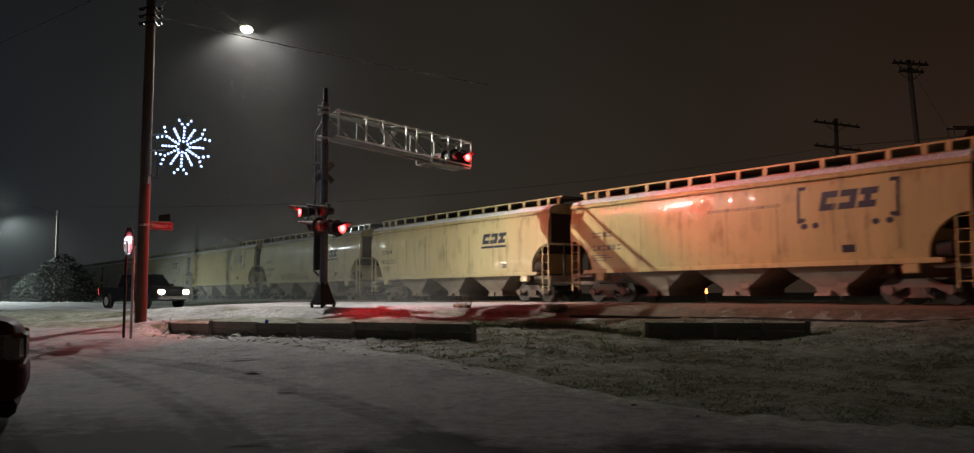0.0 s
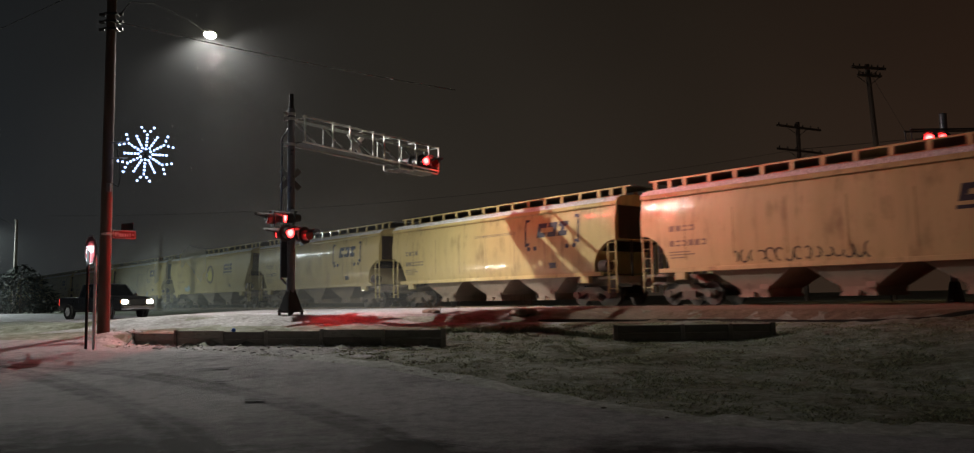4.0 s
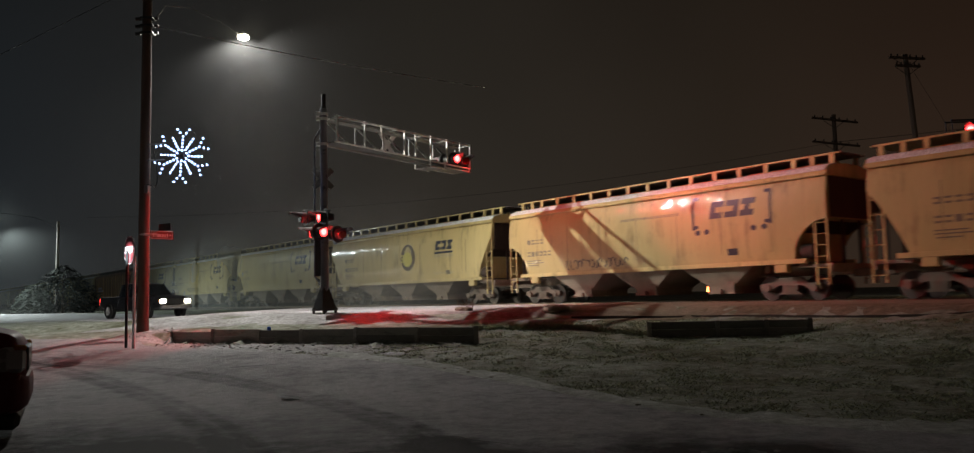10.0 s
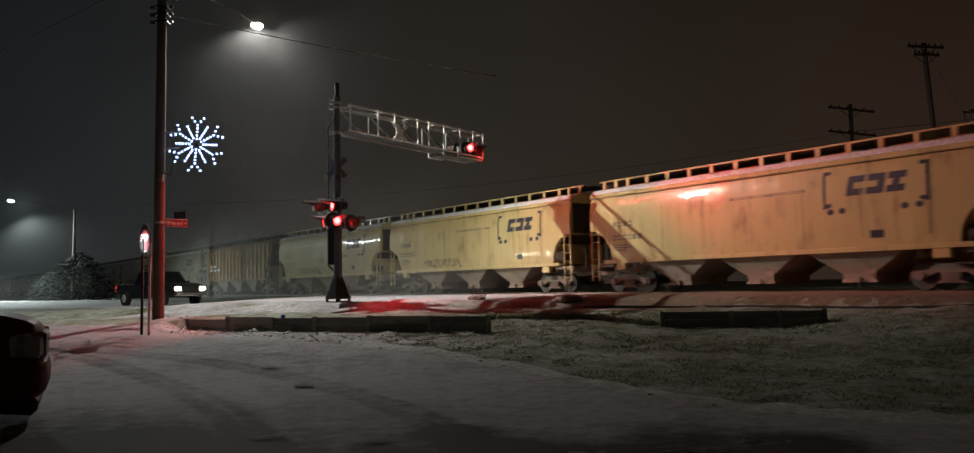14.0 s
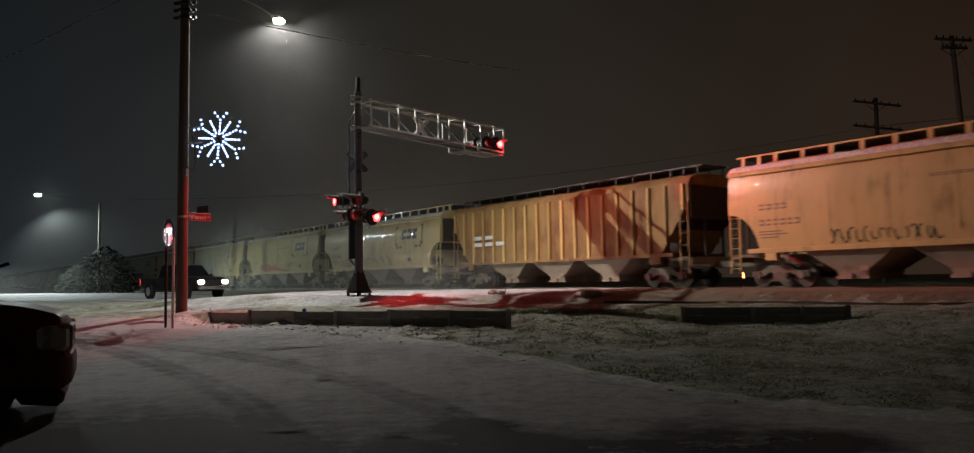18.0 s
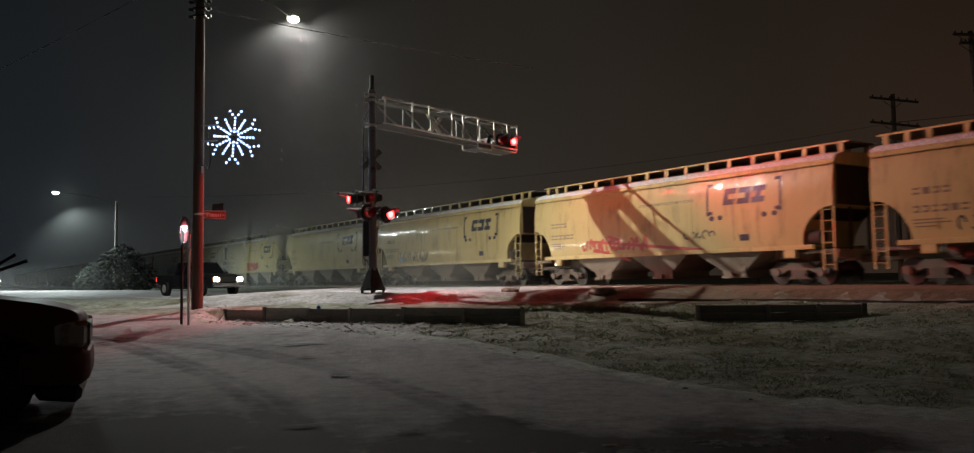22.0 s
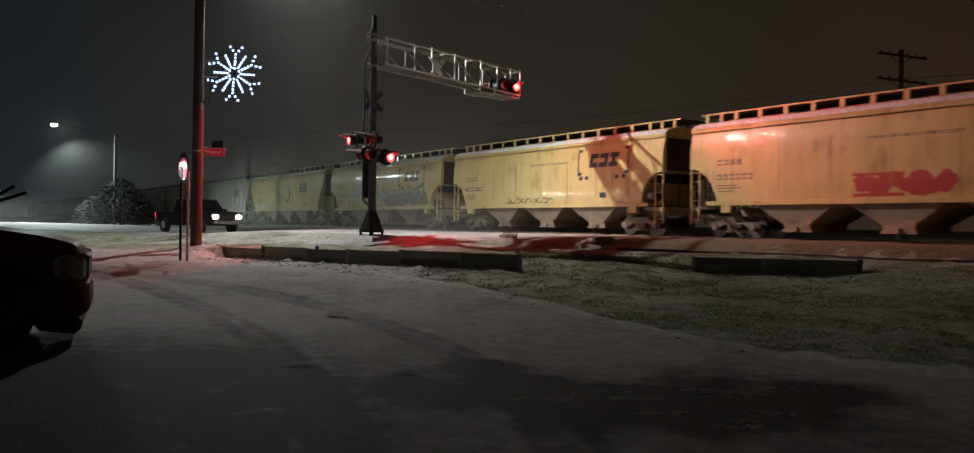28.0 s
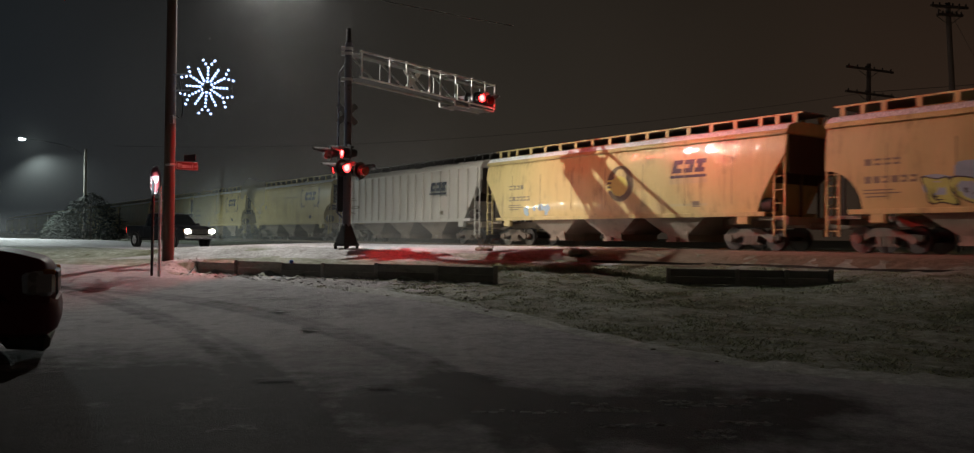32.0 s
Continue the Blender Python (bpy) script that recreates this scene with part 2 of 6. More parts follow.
def ground_material(name, snow, dirt, cover, scale, bump, relief=30.0, arcs=(), darkened=()):
    """Snow lying thin on a darker ground: cover is how much of it is white."""
    m = bpy.data.materials.new(name)
    m.use_nodes = True
    nt = m.node_tree
    b = nt.nodes["Principled BSDF"]
    geo = nt.nodes.new("ShaderNodeNewGeometry")

    def noise_of(s, detail=6.0, rough=0.6):
        n = nt.nodes.new("ShaderNodeTexNoise")
        n.inputs["Scale"].default_value, n.inputs["Detail"].default_value, n.inputs["Roughness"].default_value = s, detail, rough
        nt.links.new(geo.outputs["Position"], n.inputs["Vector"])
        return n.outputs[0]

    big, mid, fine = noise_of(scale * 0.12), noise_of(scale, 10.0, 0.72), noise_of(relief, 4.0)
    add = nt.nodes.new("ShaderNodeMath")
    add.operation = "MULTIPLY_ADD"
    add.inputs[1].default_value = 0.45
    nt.links.new(big, add.inputs[0])
    half = nt.nodes.new("ShaderNodeMath")
    half.operation = "MULTIPLY"
    half.inputs[1].default_value = 0.55
    nt.links.new(mid, half.inputs[0])
    nt.links.new(half.outputs[0], add.inputs[2])
    total = add.outputs[0]
    flat = nt.nodes.new("ShaderNodeVectorMath")
    flat.operation = "MULTIPLY"
    flat.inputs[1].default_value = (1, 1, 0)
    nt.links.new(geo.outputs["Position"], flat.inputs[0])
    for cx, cy, r, wide, depth in tuple(arcs) + tuple(darkened):
        # a wheel mark is a ring about (cx, cy); a disc (r = 0) bares darker ground: wet patches, and painted dim light
        dist = nt.nodes.new("ShaderNodeVectorMath")
        dist.operation = "DISTANCE"
        dist.inputs[1].default_value = (cx, cy, 0)
        nt.links.new(flat.outputs[0], dist.inputs[0])
        off = nt.nodes.new("ShaderNodeMath")
        off.operation = "SUBTRACT"
        off.inputs[1].default_value = r
        nt.links.new(dist.outputs["Value"], off.inputs[0])
        size = nt.nodes.new("ShaderNodeMath")
        size.operation = "ABSOLUTE"
        nt.links.new(off.outputs[0], size.inputs[0])
        worn = nt.nodes.new("ShaderNodeMapRange")
        worn.interpolation_type = "SMOOTHSTEP"
        worn.inputs[1].default_value, worn.inputs[2].default_value = wide * (0.55 if r else 0.2), wide
        worn.inputs[3].default_value, worn.inputs[4].default_value = depth, 0.0
        nt.links.new(size.outputs[0], worn.inputs[0])
        sub = nt.nodes.new("ShaderNodeMath")
        sub.operation = "SUBTRACT"
        nt.links.new(total, sub.inputs[0])
        nt.links.new(worn.outputs[0], sub.inputs[1])
        total = sub.outputs[0]
    rng = nt.nodes.new("ShaderNodeMapRange")
    rng.inputs[1].default_value, rng.inputs[2].default_value = 0.5 - 0.14 + (0.5 - cover) * 0.5, 0.5 + 0.14 + (0.5 - cover) * 0.5
    nt.links.new(total, rng.inputs[0])
    mix = nt.nodes.new("ShaderNodeMix")
    mix.data_type = "RGBA"
    mix.inputs["A"].default_value, mix.inputs["B"].default_value = (*dirt, 1), (*snow, 1)
    nt.links.new(rng.outputs[0], mix.inputs["Factor"])
    grain = nt.nodes.new("ShaderNodeMapRange")
    grain.inputs[1].default_value, grain.inputs[2].default_value = 0.25, 0.75
    grain.inputs[3].default_value, grain.inputs[4].default_value = 0.66, 1.32
    nt.links.new(noise_of(relief * 0.45, 8.0, 0.75), grain.inputs[0])
    mottle = nt.nodes.new("ShaderNodeMapRange")
    mottle.inputs[1].default_value, mottle.inputs[2].default_value = 0.3, 0.7
    mottle.inputs[3].default_value, mottle.inputs[4].default_value = 0.70, 1.30
    nt.links.new(noise_of(scale * 2.2, 9.0, 0.8), mottle.inputs[0])
    both = nt.nodes.new("ShaderNodeMath")
    both.operation = "MULTIPLY"
    nt.links.new(grain.outputs[0], both.inputs[0])
    nt.links.new(mottle.outputs[0], both.inputs[1])
    tint = nt.nodes.new("ShaderNodeVectorMath")
    tint.operation = "SCALE"
    nt.links.new(mix.outputs["Result"], tint.inputs[0])
    nt.links.new(both.outputs[0], tint.inputs["Scale"])
    nt.links.new(tint.outputs[0], b.inputs["Base Color"])
    b.inputs["Roughness"].default_value = 0.75
    b.inputs["Specular IOR Level"].default_value = 0.25
    bp = nt.nodes.new("ShaderNodeBump")
    bp.inputs["Strength"].default_value, bp.inputs["Distance"].default_value = bump, 0.05
    sm = nt.nodes.new("ShaderNodeMath")
    sm.operation = "ADD"
    nt.links.new(mid, sm.inputs[0])
    nt.links.new(fine, sm.inputs[1])
    nt.links.new(sm.outputs[0], bp.inputs["Height"])
    nt.links.new(bp.outputs[0], b.inputs["Normal"])
    return m


SNOW = (0.54, 0.515, 0.54)
ARCS = ((-31.48, -5.19, 32.10, 0.36, 0.11), (-17.63, 2.42, 18.30, 0.38, 0.11), (-31.48, -5.19, 32.14, 0.06, -0.035), (-17.63, 2.42, 18.36, 0.06, -0.03))
# The two widest discs also darken the street where lamplight fades near the camera.
MAT_STREET = ground_material("snowy_asphalt", (0.45, 0.438, 0.452), (0.046, 0.043, 0.045), 0.73, 2.4, 0.9, 60.0,
                             ARCS, ((0.9, 7.0, 0.0, 1.5, 0.24), (2.0, 7.2, 0.0, 1.7, 0.24), (3.1, 7.8, 0.0, 0.9, 0.26), (-0.2, 7.9, 0.0, 1.6, 0.14), (1.9, 8.6, 0.0, 1.0, 0.10), (-0.75, 7.15, 0.0, 0.85, 0.13), (0.2, 7.5, 0.0, 0.75, 0.16), (-0.5, 8.7, 0.0, 0.8, 0.07), (-3.8, 8.6, 0.0, 1.3, 0.14), (-4.9, 6.6, 0.0, 6.0, 0.32), (0.5, 1.5, 0.0, 7.0, 0.17), (0.0, 7.9, 0.0, 0.7, 0.28), (0.38, 7.0, 0.0, 0.7, 0.32), (-0.38, 8.75, 0.0, 0.6, 0.2)))
MAT_ROAD = ground_material("snowy_road", SNOW, (0.21, 0.16, 0.115), 0.82, 1.1, 0.5, 25.0, (), ((13.5, 19.5, 0.0, 20.0, 0.58),))
MAT_LAWN = ground_material("snowy_grass", (0.50, 0.53, 0.47), (0.10, 0.10, 0.052), 0.42, 3.0, 1.0, 11.0)
MAT_VERGE = ground_material("snow_bank", (0.60, 0.60, 0.61), (0.10, 0.085, 0.06), 0.56, 6.0, 1.0, 22.0)
MAT_EARTH = ground_material("thawed_earth", (0.27, 0.215, 0.155), (0.12, 0.085, 0.05), 0.44, 3.0, 1.0, 12.0)
MAT_SOIL = material("dark_soil", (0.05, 0.04, 0.03), 0.95, 0, 0.4, 4.0, 40, 0.5)
MAT_BALLAST = ground_material("ballast", (0.22, 0.20, 0.18), (0.07, 0.055, 0.045), 0.42, 4.0, 1.0, 12.0)
MAT_SNOWCAP = ground_material("lying_snow", (0.75, 0.75, 0.75), (0.50, 0.50, 0.50), 0.9, 3.0, 0.3)
MAT_CAR_CREAM = material("cream_hopper_paint", (0.585, 0.470, 0.205), 0.42, 0, 0.20, 0.9, 60, 0.06, (0.30, 0.20, 0.095), 0.43, 1.3, (1.0, 1.0, 0.12), coat=0.45, object_random=0.10, wave=0.06, drips=(0.10, 0.065, 0.035), gloss=0.25)
MAT_CAR_GREY = material("grey_hopper_paint", (0.56, 0.47, 0.24), 0.44, 0, 0.20, 0.9, 60, 0.06, (0.26, 0.19, 0.115), 0.44, 1.3, (1.0, 1.0, 0.12), coat=0.40, object_random=0.08, wave=0.06, drips=(0.10, 0.07, 0.045), gloss=0.25)
MAT_CAR_RUSTY = material("rusty_ribbed_paint", (0.30, 0.175, 0.065), 0.6, 0, 0.30, 0.9, 50, 0.15, (0.13, 0.050, 0.022), 0.54, 0.75, (1.0, 1.0, 0.45), drips=(0.07, 0.035, 0.02), gloss=0.3)
MAT_RIB = material("yellowed_rib_paint", (0.50, 0.325, 0.115), 0.55, 0, 0.25, 0.9, 50, 0.1, (0.17, 0.075, 0.03), 0.44, 1.2, (1.0, 1.0, 0.3), object_random=0.35, gloss=0.3)
MAT_CAR_PALE = material("pale_ribbed_paint", (0.58, 0.55, 0.48), 0.5, 0, 0.12, 0.9, 50, 0.1, (0.25, 0.18, 0.12), 0.36, 1.0, (1.0, 1.0, 0.2))
# Rust darkened to paint in the shade at the car ends.
MAT_END_SHADED_RUST = material("rusty_end_sheet", (0.036, 0.022, 0.015), 0.75, 0, 0.35, 1.4, 40, 0.2, (0.07, 0.04, 0.025), 0.5, 2.0, (1, 1, 0.3))
MAT_UNDER = material("dusty_underframe", (0.30, 0.245, 0.185), 0.8, 0, 0.3, 2.0, 40, 0.2, (0.09, 0.07, 0.05), 0.45)
MAT_TRUCK = material("cast_steel", (0.19, 0.155, 0.12), 0.75, 0.2, 0.3, 5.0, 40, 0.2, (0.3, 0.26, 0.21), 0.4, 3.0)
MAT_WHEEL = material("wheel_steel", (0.10, 0.09, 0.08), 0.5, 0.7, 0.3, 5.0, 40, 0.1)
MAT_SEAM = material("grimy_weld_seam", (0.36, 0.27, 0.12), 0.6, 0, 0.4, 3.0, 50, 0.1, (0.16, 0.11, 0.06), 0.5, 2.5)
MAT_GRATE = material("walkway_grating", (0.09, 0.085, 0.08), 0.6, 0.4, 0.2, 4.0, 60, 0.3)
MAT_DECAL = material("dark_blue_lettering", (0.022, 0.026, 0.040), 0.5, 0, 0.3, 3.0, 50, 0.05)
MAT_FADED = material("faded_lettering", (0.20, 0.17, 0.11), 0.55, 0, 0.2, 3.0, 50, 0.05)
MAT_GALV = material("galvanised_steel", (0.58, 0.58, 0.55), 0.45, 0.25, 0.15, 5.0, 50, 0.1, (0.32, 0.31, 0.29), 0.35, 3.0)
MAT_MAST = material("weathered_mast_steel", (0.15, 0.15, 0.165), 0.30, 0.45, 0.25, 3.0, 50, 0.1, (0.10, 0.06, 0.05), 0.4, 2.0)
MAT_BLACK = material("black_painted_metal", (0.018, 0.018, 0.018), 0.45, 0.1, 0.2, 6.0, 60, 0.05)
MAT_WOOD_POLE = material("creosoted_wood", (0.115, 0.085, 0.066), 0.85, 0, 0.3, 4.0, 30, 0.5, (0.06, 0.04, 0.03), 0.45, 2.0, (6, 6, 0.25))
MAT_TIMBER = material("weathered_timber", (0.25, 0.23, 0.20), 0.9, 0, 0.35, 5.0, 40, 0.6, (0.07, 0.06, 0.05), 0.45, 2.0, (0.5, 3, 3), object_random=0.35)
MAT_STEEL_RAIL = material("rail_steel", (0.20, 0.15, 0.11), 0.45, 0.8, 0.2, 6.0, 60, 0.1)
MAT_CABLE = material("black_cable", (0.03, 0.03, 0.03), 0.5, 0, 0.1, 3.0, 30, 0.0)
MAT_RED_ON = glow("lit_red_lens", (1.0, 0.020, 0.020), 14.0)
MAT_RED_CORE = glow("lit_red_lens_core", (1.0, 0.042, 0.040), 22.0)
MAT_HOOD = material("faded_black_hood", (0.11, 0.10, 0.10), 0.6, 0.0, 0.2, 6.0, 60, 0.05)
MAT_RED_OFF = material("unlit_red_lens", (0.16, 0.01, 0.01), 0.15, 0, 0.1, 8.0, 60, 0.0)
MAT_LAMP_GLOW = glow("street_lamp_lens", (1.0, 0.95, 0.72), 90.0)
MAT_LED = glow("blue_white_bulb", (0.42, 0.58, 1.0), 4.5)
MAT_HEADLIGHT = glow("lit_headlight", (1.0, 0.93, 0.75), 60.0)


# ---------------------------------------------------------------- ground


def ease(a, b, v):
    v = min(1.0, max(0.0, (v - a) / (b - a)))
    return v * v * (3 - 2 * v)


PROFILE = [(-1e4, 0.0), (12.0, 0.0), (14.0, 0.06), (17.0, 0.26), (21.0, 0.52), (23.0, 0.70), (26.1, 0.84), (26.8, 1.07), (28.0, 1.13), (1e4, 1.13)]


def wall_y(x):
    """y of the low timber wall by the street corner."""
    return 25.0 - (x + 9.35) * 0.431


def height(x, y):
    """The street lies low; the ground climbs to the level of the crossing."""
    across = x * SIDE.x + y * SIDE.y
    p = max(y - 0.3 * max(0.0, min(12.0, -x - 1.7)), 28.0 - (21.5 - across) * 2.0)
    for (a, za), (b, zb) in zip(PROFILE, PROFILE[1:]):
        if p <= b:
            z = za + (zb - za) * (p - a) / (b - a)
            break
    if -9.4 < x < -0.05 and y > wall_y(x) + 0.75:
        z = max(z, 0.76)
    elif y <= wall_y(x) + 0.1:
        z = min(z, 0.36 + (0.12 * (x + 0.05) if x > -0.05 else 0.4 * max(0.0, -9.4 - x)))
    far = max(0.0, math.hypot(x, y) - 45.0)
    dip = 0.30 * ease(10, 16, -x) * ease(24, 35, y) * (1 - ease(50, 62, y))
    return z - dip - 0.14 * ease(0, 20, far) + 0.0006 * min(far, 60)


def sheet(name, xs, ys, mat, lift=0.0, inside=None, rough=0.0):
    bm = bmesh.new()
    grid = {}
    for i, x in enumerate(xs):
        for j, y in enumerate(ys):
            z = height(x, y) + lift
            if rough:
                z += rough * noise.fractal((x * 0.9, y * 0.9, 3.1), 0.8, 2.1, 4)
            grid[i, j] = bm.verts.new((x, y, z))
    for i in range(len(xs) - 1):
        for j in range(len(ys) - 1):
            cx, cy = (xs[i] + xs[i + 1]) / 2, (ys[j] + ys[j + 1]) / 2
            if inside is None or inside(cx, cy):
                bm.faces.new((grid[i, j], grid[i + 1, j], grid[i + 1, j + 1], grid[i, j + 1]))
    bmesh.ops.delete(bm, geom=[v for v in bm.verts if not v.link_faces], context="VERTS")
    return part(name, bm, mat, smooth=True)


def steps(a, b, d):
    n = max(1, round((b - a) / d))
    return [a + (b - a) * i / n for i in range(n + 1)]


def band(name, path, mat, lift):
    """A strip of ground: rows of points across it, draped on the land, its edges sunk below it."""
    bm = bmesh.new()
    rows = []
    for row in path:
        pts = []
        for k, (x, y) in enumerate(row):
            edge = k in (0, len(row) - 1)
            pts.append(bm.verts.new((x, y, height(x, y) + (-0.05 if edge else lift))))
        rows.append(pts)
    for a, b in zip(rows, rows[1:]):
        for i in range(len(a) - 1):
            bm.faces.new((a[i], a[i + 1], b[i + 1], b[i]))
    bmesh.ops.recalc_face_normals(bm, faces=bm.faces)
    for f in bm.faces:
        if f.normal.z < 0:
            f.normal_flip()
    return part(name, bm, mat, smooth=True)


def street_edge(x):
    """y of the far edge of the street, where the lawn begins."""
    pts = [(-60, 25.5), (-14.0, 25.5), (-10.4, 24.3), (-8.4, 22.4), (-5.7, 20.2), (-3.2, 18.2), (-1.95, 17.1), (-1.1, 16.2), (0.66, 14.0), (1.9, 11.8), (3.1, 9.9), (4.25, 9.1), (5.1, 8.65), (9.0, 7.0), (60, 2.0)]
    for (a, ya), (b, yb) in zip(pts, pts[1:]):
        if x <= b:
            return ya + (yb - ya) * (x - a) / (b - a)
    return pts[-1][1]


EDGE = [(-200, 0.8), (4.0, 0.8), (8.0, 2.75), (9.66, 3.4), (11.35, 4.1), (13.3, 4.05), (15.2, 3.4), (16.8, 2.95), (18.2, 2.75), (26.0, 2.0), (200, 2.0)]


def road_edge(s):
    """How far beyond the mast's line the road's near edge lies, s metres along the road."""
    for (a, wa), (b, wb) in zip(EDGE, EDGE[1:]):
        if s <= b:
            return wa + (wb - wa) * (s - a) / (b - a)
    return EDGE[-1][1]


def build_ground():
    xs = [-900, -400, -200, -120] + steps(-80, -20, 4) + steps(-18, 24, 0.6) + steps(27, 80, 4) + [120, 200, 400, 900]
    ys = [-400, -150, -60, -20, 0] + steps(4, 9, 1) + steps(9.6, 32, 0.45) + steps(33, 80, 3) + [110, 160, 260, 500, 1200]
    ground = sheet("ground", xs, ys, MAT_LAWN, 0.0, None, 0.055)
    tagged(ground, "thin snow over dark winter grass", "ground", kind="structure")
    fixed = []
    for x in steps(-60, 40, 0.5):
        far = street_edge(x) + 0.10 * noise.noise((x * 1.3, 0, 0))
        fixed.append([(x, -30 + (far - 0.15 + 30) * (1 - (1 - k / 60) ** 1.6)) for k in range(60)] + [(x, far)])
    street = band("pavement", fixed, MAT_STREET, 0.045)
    tagged(street, "street of dark asphalt under thin grey snow with wheel marks", "street", kind="structure")
    rows = []
    for s in steps(-60, 150, 1.0):
        base = Vector((-5.41, 28.6, 0)) - ROAD_DIR * s
        near = road_edge(-s)
        rows.append([tuple((base + ARM_DIR * (near + (11.7 - near) * k))[:2]) for k in (0, 0.02, 0.15, 0.3, 0.45, 0.6, 0.72, 0.86, 0.98, 1)])
    road = band("road", rows, MAT_ROAD, 0.05)
    tagged(road, "snow-covered road leading over the railway", "road", kind="structure")
    rows = []
    for s in steps(-60, 320, 4.0):
        rows.append([tuple((on_track(s, w))[:2]) for w in (-3.3, -2.6, -1.6, 0, 1.6, 2.6, 3.3)])
    bed = band("track_bed", rows, MAT_BALLAST, 0.02)
    tagged(bed, "railway track bed of ballast and snow", "track bed", kind="structure")
    for off in (-0.7175, 0.7175):
        bm = bmesh.new()
        m = Matrix.Rotation(radians(TRACK_TURN), 3, "Z")
        for s in steps(-60, 315, 15.0)[:-1]:
            c = on_track(s + 7.5, off, RAIL_TOP - 0.07)
            box(bm, c, (15.0, 0.07, 0.13), m)
        tagged(part("rail", bm, MAT_STEEL_RAIL), "steel running rail of the railway", "rail", "rails", kind="structure")


build_ground()


# ---------------------------------------------------------------- the train
WIDE, SILL, EAVE = 1.60, 1.32, 4.10


def cut_height(kind, half, x):
    """How high the lower edge of the side sheet is raised at x, near a car's ends."""
    d = half - abs(x)
    if kind == "arch":
        return 1.34 * math.sqrt(max(0.0, 1 - min(1.0, d / 1.25) ** 2))
    if kind == "bowl":
        return 2.05 * max(0.0, 1 - d / 1.15) ** 0.75
    return 2.1 * max(0.0, 1 - d / 1.50)


def hopper_shell(kind, half):
    """The curved steel side and end sheets; the lower corners are cut away over the trucks."""
    bm = bmesh.new()
    stations = sorted({round(v, 3) for v in steps(-half + 2.2, half - 2.2, 0.8)} | {s * (half - d) for s in (-1, 1) for d in (0, 0.05, 0.15, 0.3, 0.5, 0.7, 0.9, 1.05, 1.18, 1.25, 1.4, 1.6, 2.2)})
    rings = []
    for x in stations:
        low = SILL + cut_height(kind, half, x)
        zs = [low + (EAVE - low) * k / 8 for k in range(9)]
        def wide(z):
            if kind == "ribbed":
                return WIDE - 0.06
            t = (z - SILL) / (EAVE - SILL)
            return WIDE - 0.10 * (1 - min(1, t / 0.30)) ** 2 - 0.14 * max(0, (t - 0.66) / 0.34) ** 2
        near = [(x, -wide(z), z) for z in zs]
        rings.append(near + [(x, -p[1], p[2]) for p in reversed(near)])
    loft(bm, rings)
    bmesh.ops.recalc_face_normals(bm, faces=bm.faces)
    return bm


def hopper_roof(half):
    bm = bmesh.new()
    prof = [(-1.50, 4.08), (-1.54, 4.14), (-1.50, 4.24), (-1.36, 4.38), (-1.05, 4.47), (-0.5, 4.53), (0, 4.54)]
    prof = prof + [(-y, z) for y, z in reversed(prof[:-1])]
    loft(bm, [[(x, y, z) for y, z in prof] for x in steps(-half - 0.05, half + 0.05, 0.53)])
    bmesh.ops.recalc_face_normals(bm, faces=bm.faces)
    return bm


def hopper_bay(a, b):
    """One funnel-shaped bay below the sill."""
    bm = bmesh.new()
    rings = []
    for z, k, w in ((1.40, 1.0, 1.46), (1.0, 0.68, 1.34), (0.55, 0.30, 1.15), (0.30, 0.28, 1.10)):
        c, h = (a + b) / 2, (b - a) / 2 * k
        rings.append([(c - h, -w, z), (c + h, -w, z), (c + h, w, z), (c - h, w, z)])
    loft(bm, rings)
    box(bm, ((a + b) / 2, 0, 0.31), (1.15, 2.3, 0.10))
    tube(bm, ((a + b) / 2, -1.28, 0.36), ((a + b) / 2, -1.0, 0.36), 0.09, 8)
    box(bm, ((a + b) / 2 + 0.45, -1.18, 0.62), (0.30, 0.10, 0.18))
    bmesh.ops.recalc_face_normals(bm, faces=bm.faces)
    return bm


def wheelset():
    bm = bmesh.new()
    for y in (-0.75, 0.75):
        s = 1 if y > 0 else -1
        tube(bm, (0, y - 0.07, 0), (0, y + 0.06, 0), 0.42, 24)
        tube(bm, (0, y - s * 0.07, 0), (0, y - s * 0.10, 0), 0.45, 24)
        tube(bm, (0, y + s * 0.05, 0), (0, y + s * 0.14, 0), 0.16, 12)
    tube(bm, (0, -0.9, 0), (0, 0.9, 0), 0.08, 10)
    return bm


def side_frame():
    """A cast truck frame: a bowed bar from axle to axle with two windows."""
    bm = bmesh.new()
    slab(bm, [(-1.15, 0.36), (-1.15, 0.56), (-0.62, 0.62), (-0.40, 0.78), (0.40, 0.78), (0.62, 0.62), (1.15, 0.56), (1.15, 0.36),
              (0.70, 0.38), (0.42, 0.52), (0.30, 0.52), (0.26, 0.30), (0.46, 0.20), (-0.46, 0.20), (-0.26, 0.30), (-0.30, 0.52), (-0.42, 0.52), (-0.70, 0.38)], -0.09, 0.09)
    for x in (-0.16, 0, 0.16):
        tube(bm, (x, -0.06, 0.22), (x, -0.06, 0.52), 0.065, 8)
    for x in (-0.88, 0.88):
        tube(bm, (x, -0.16, 0.43), (x, 0.1, 0.43), 0.14, 12)
    return bm


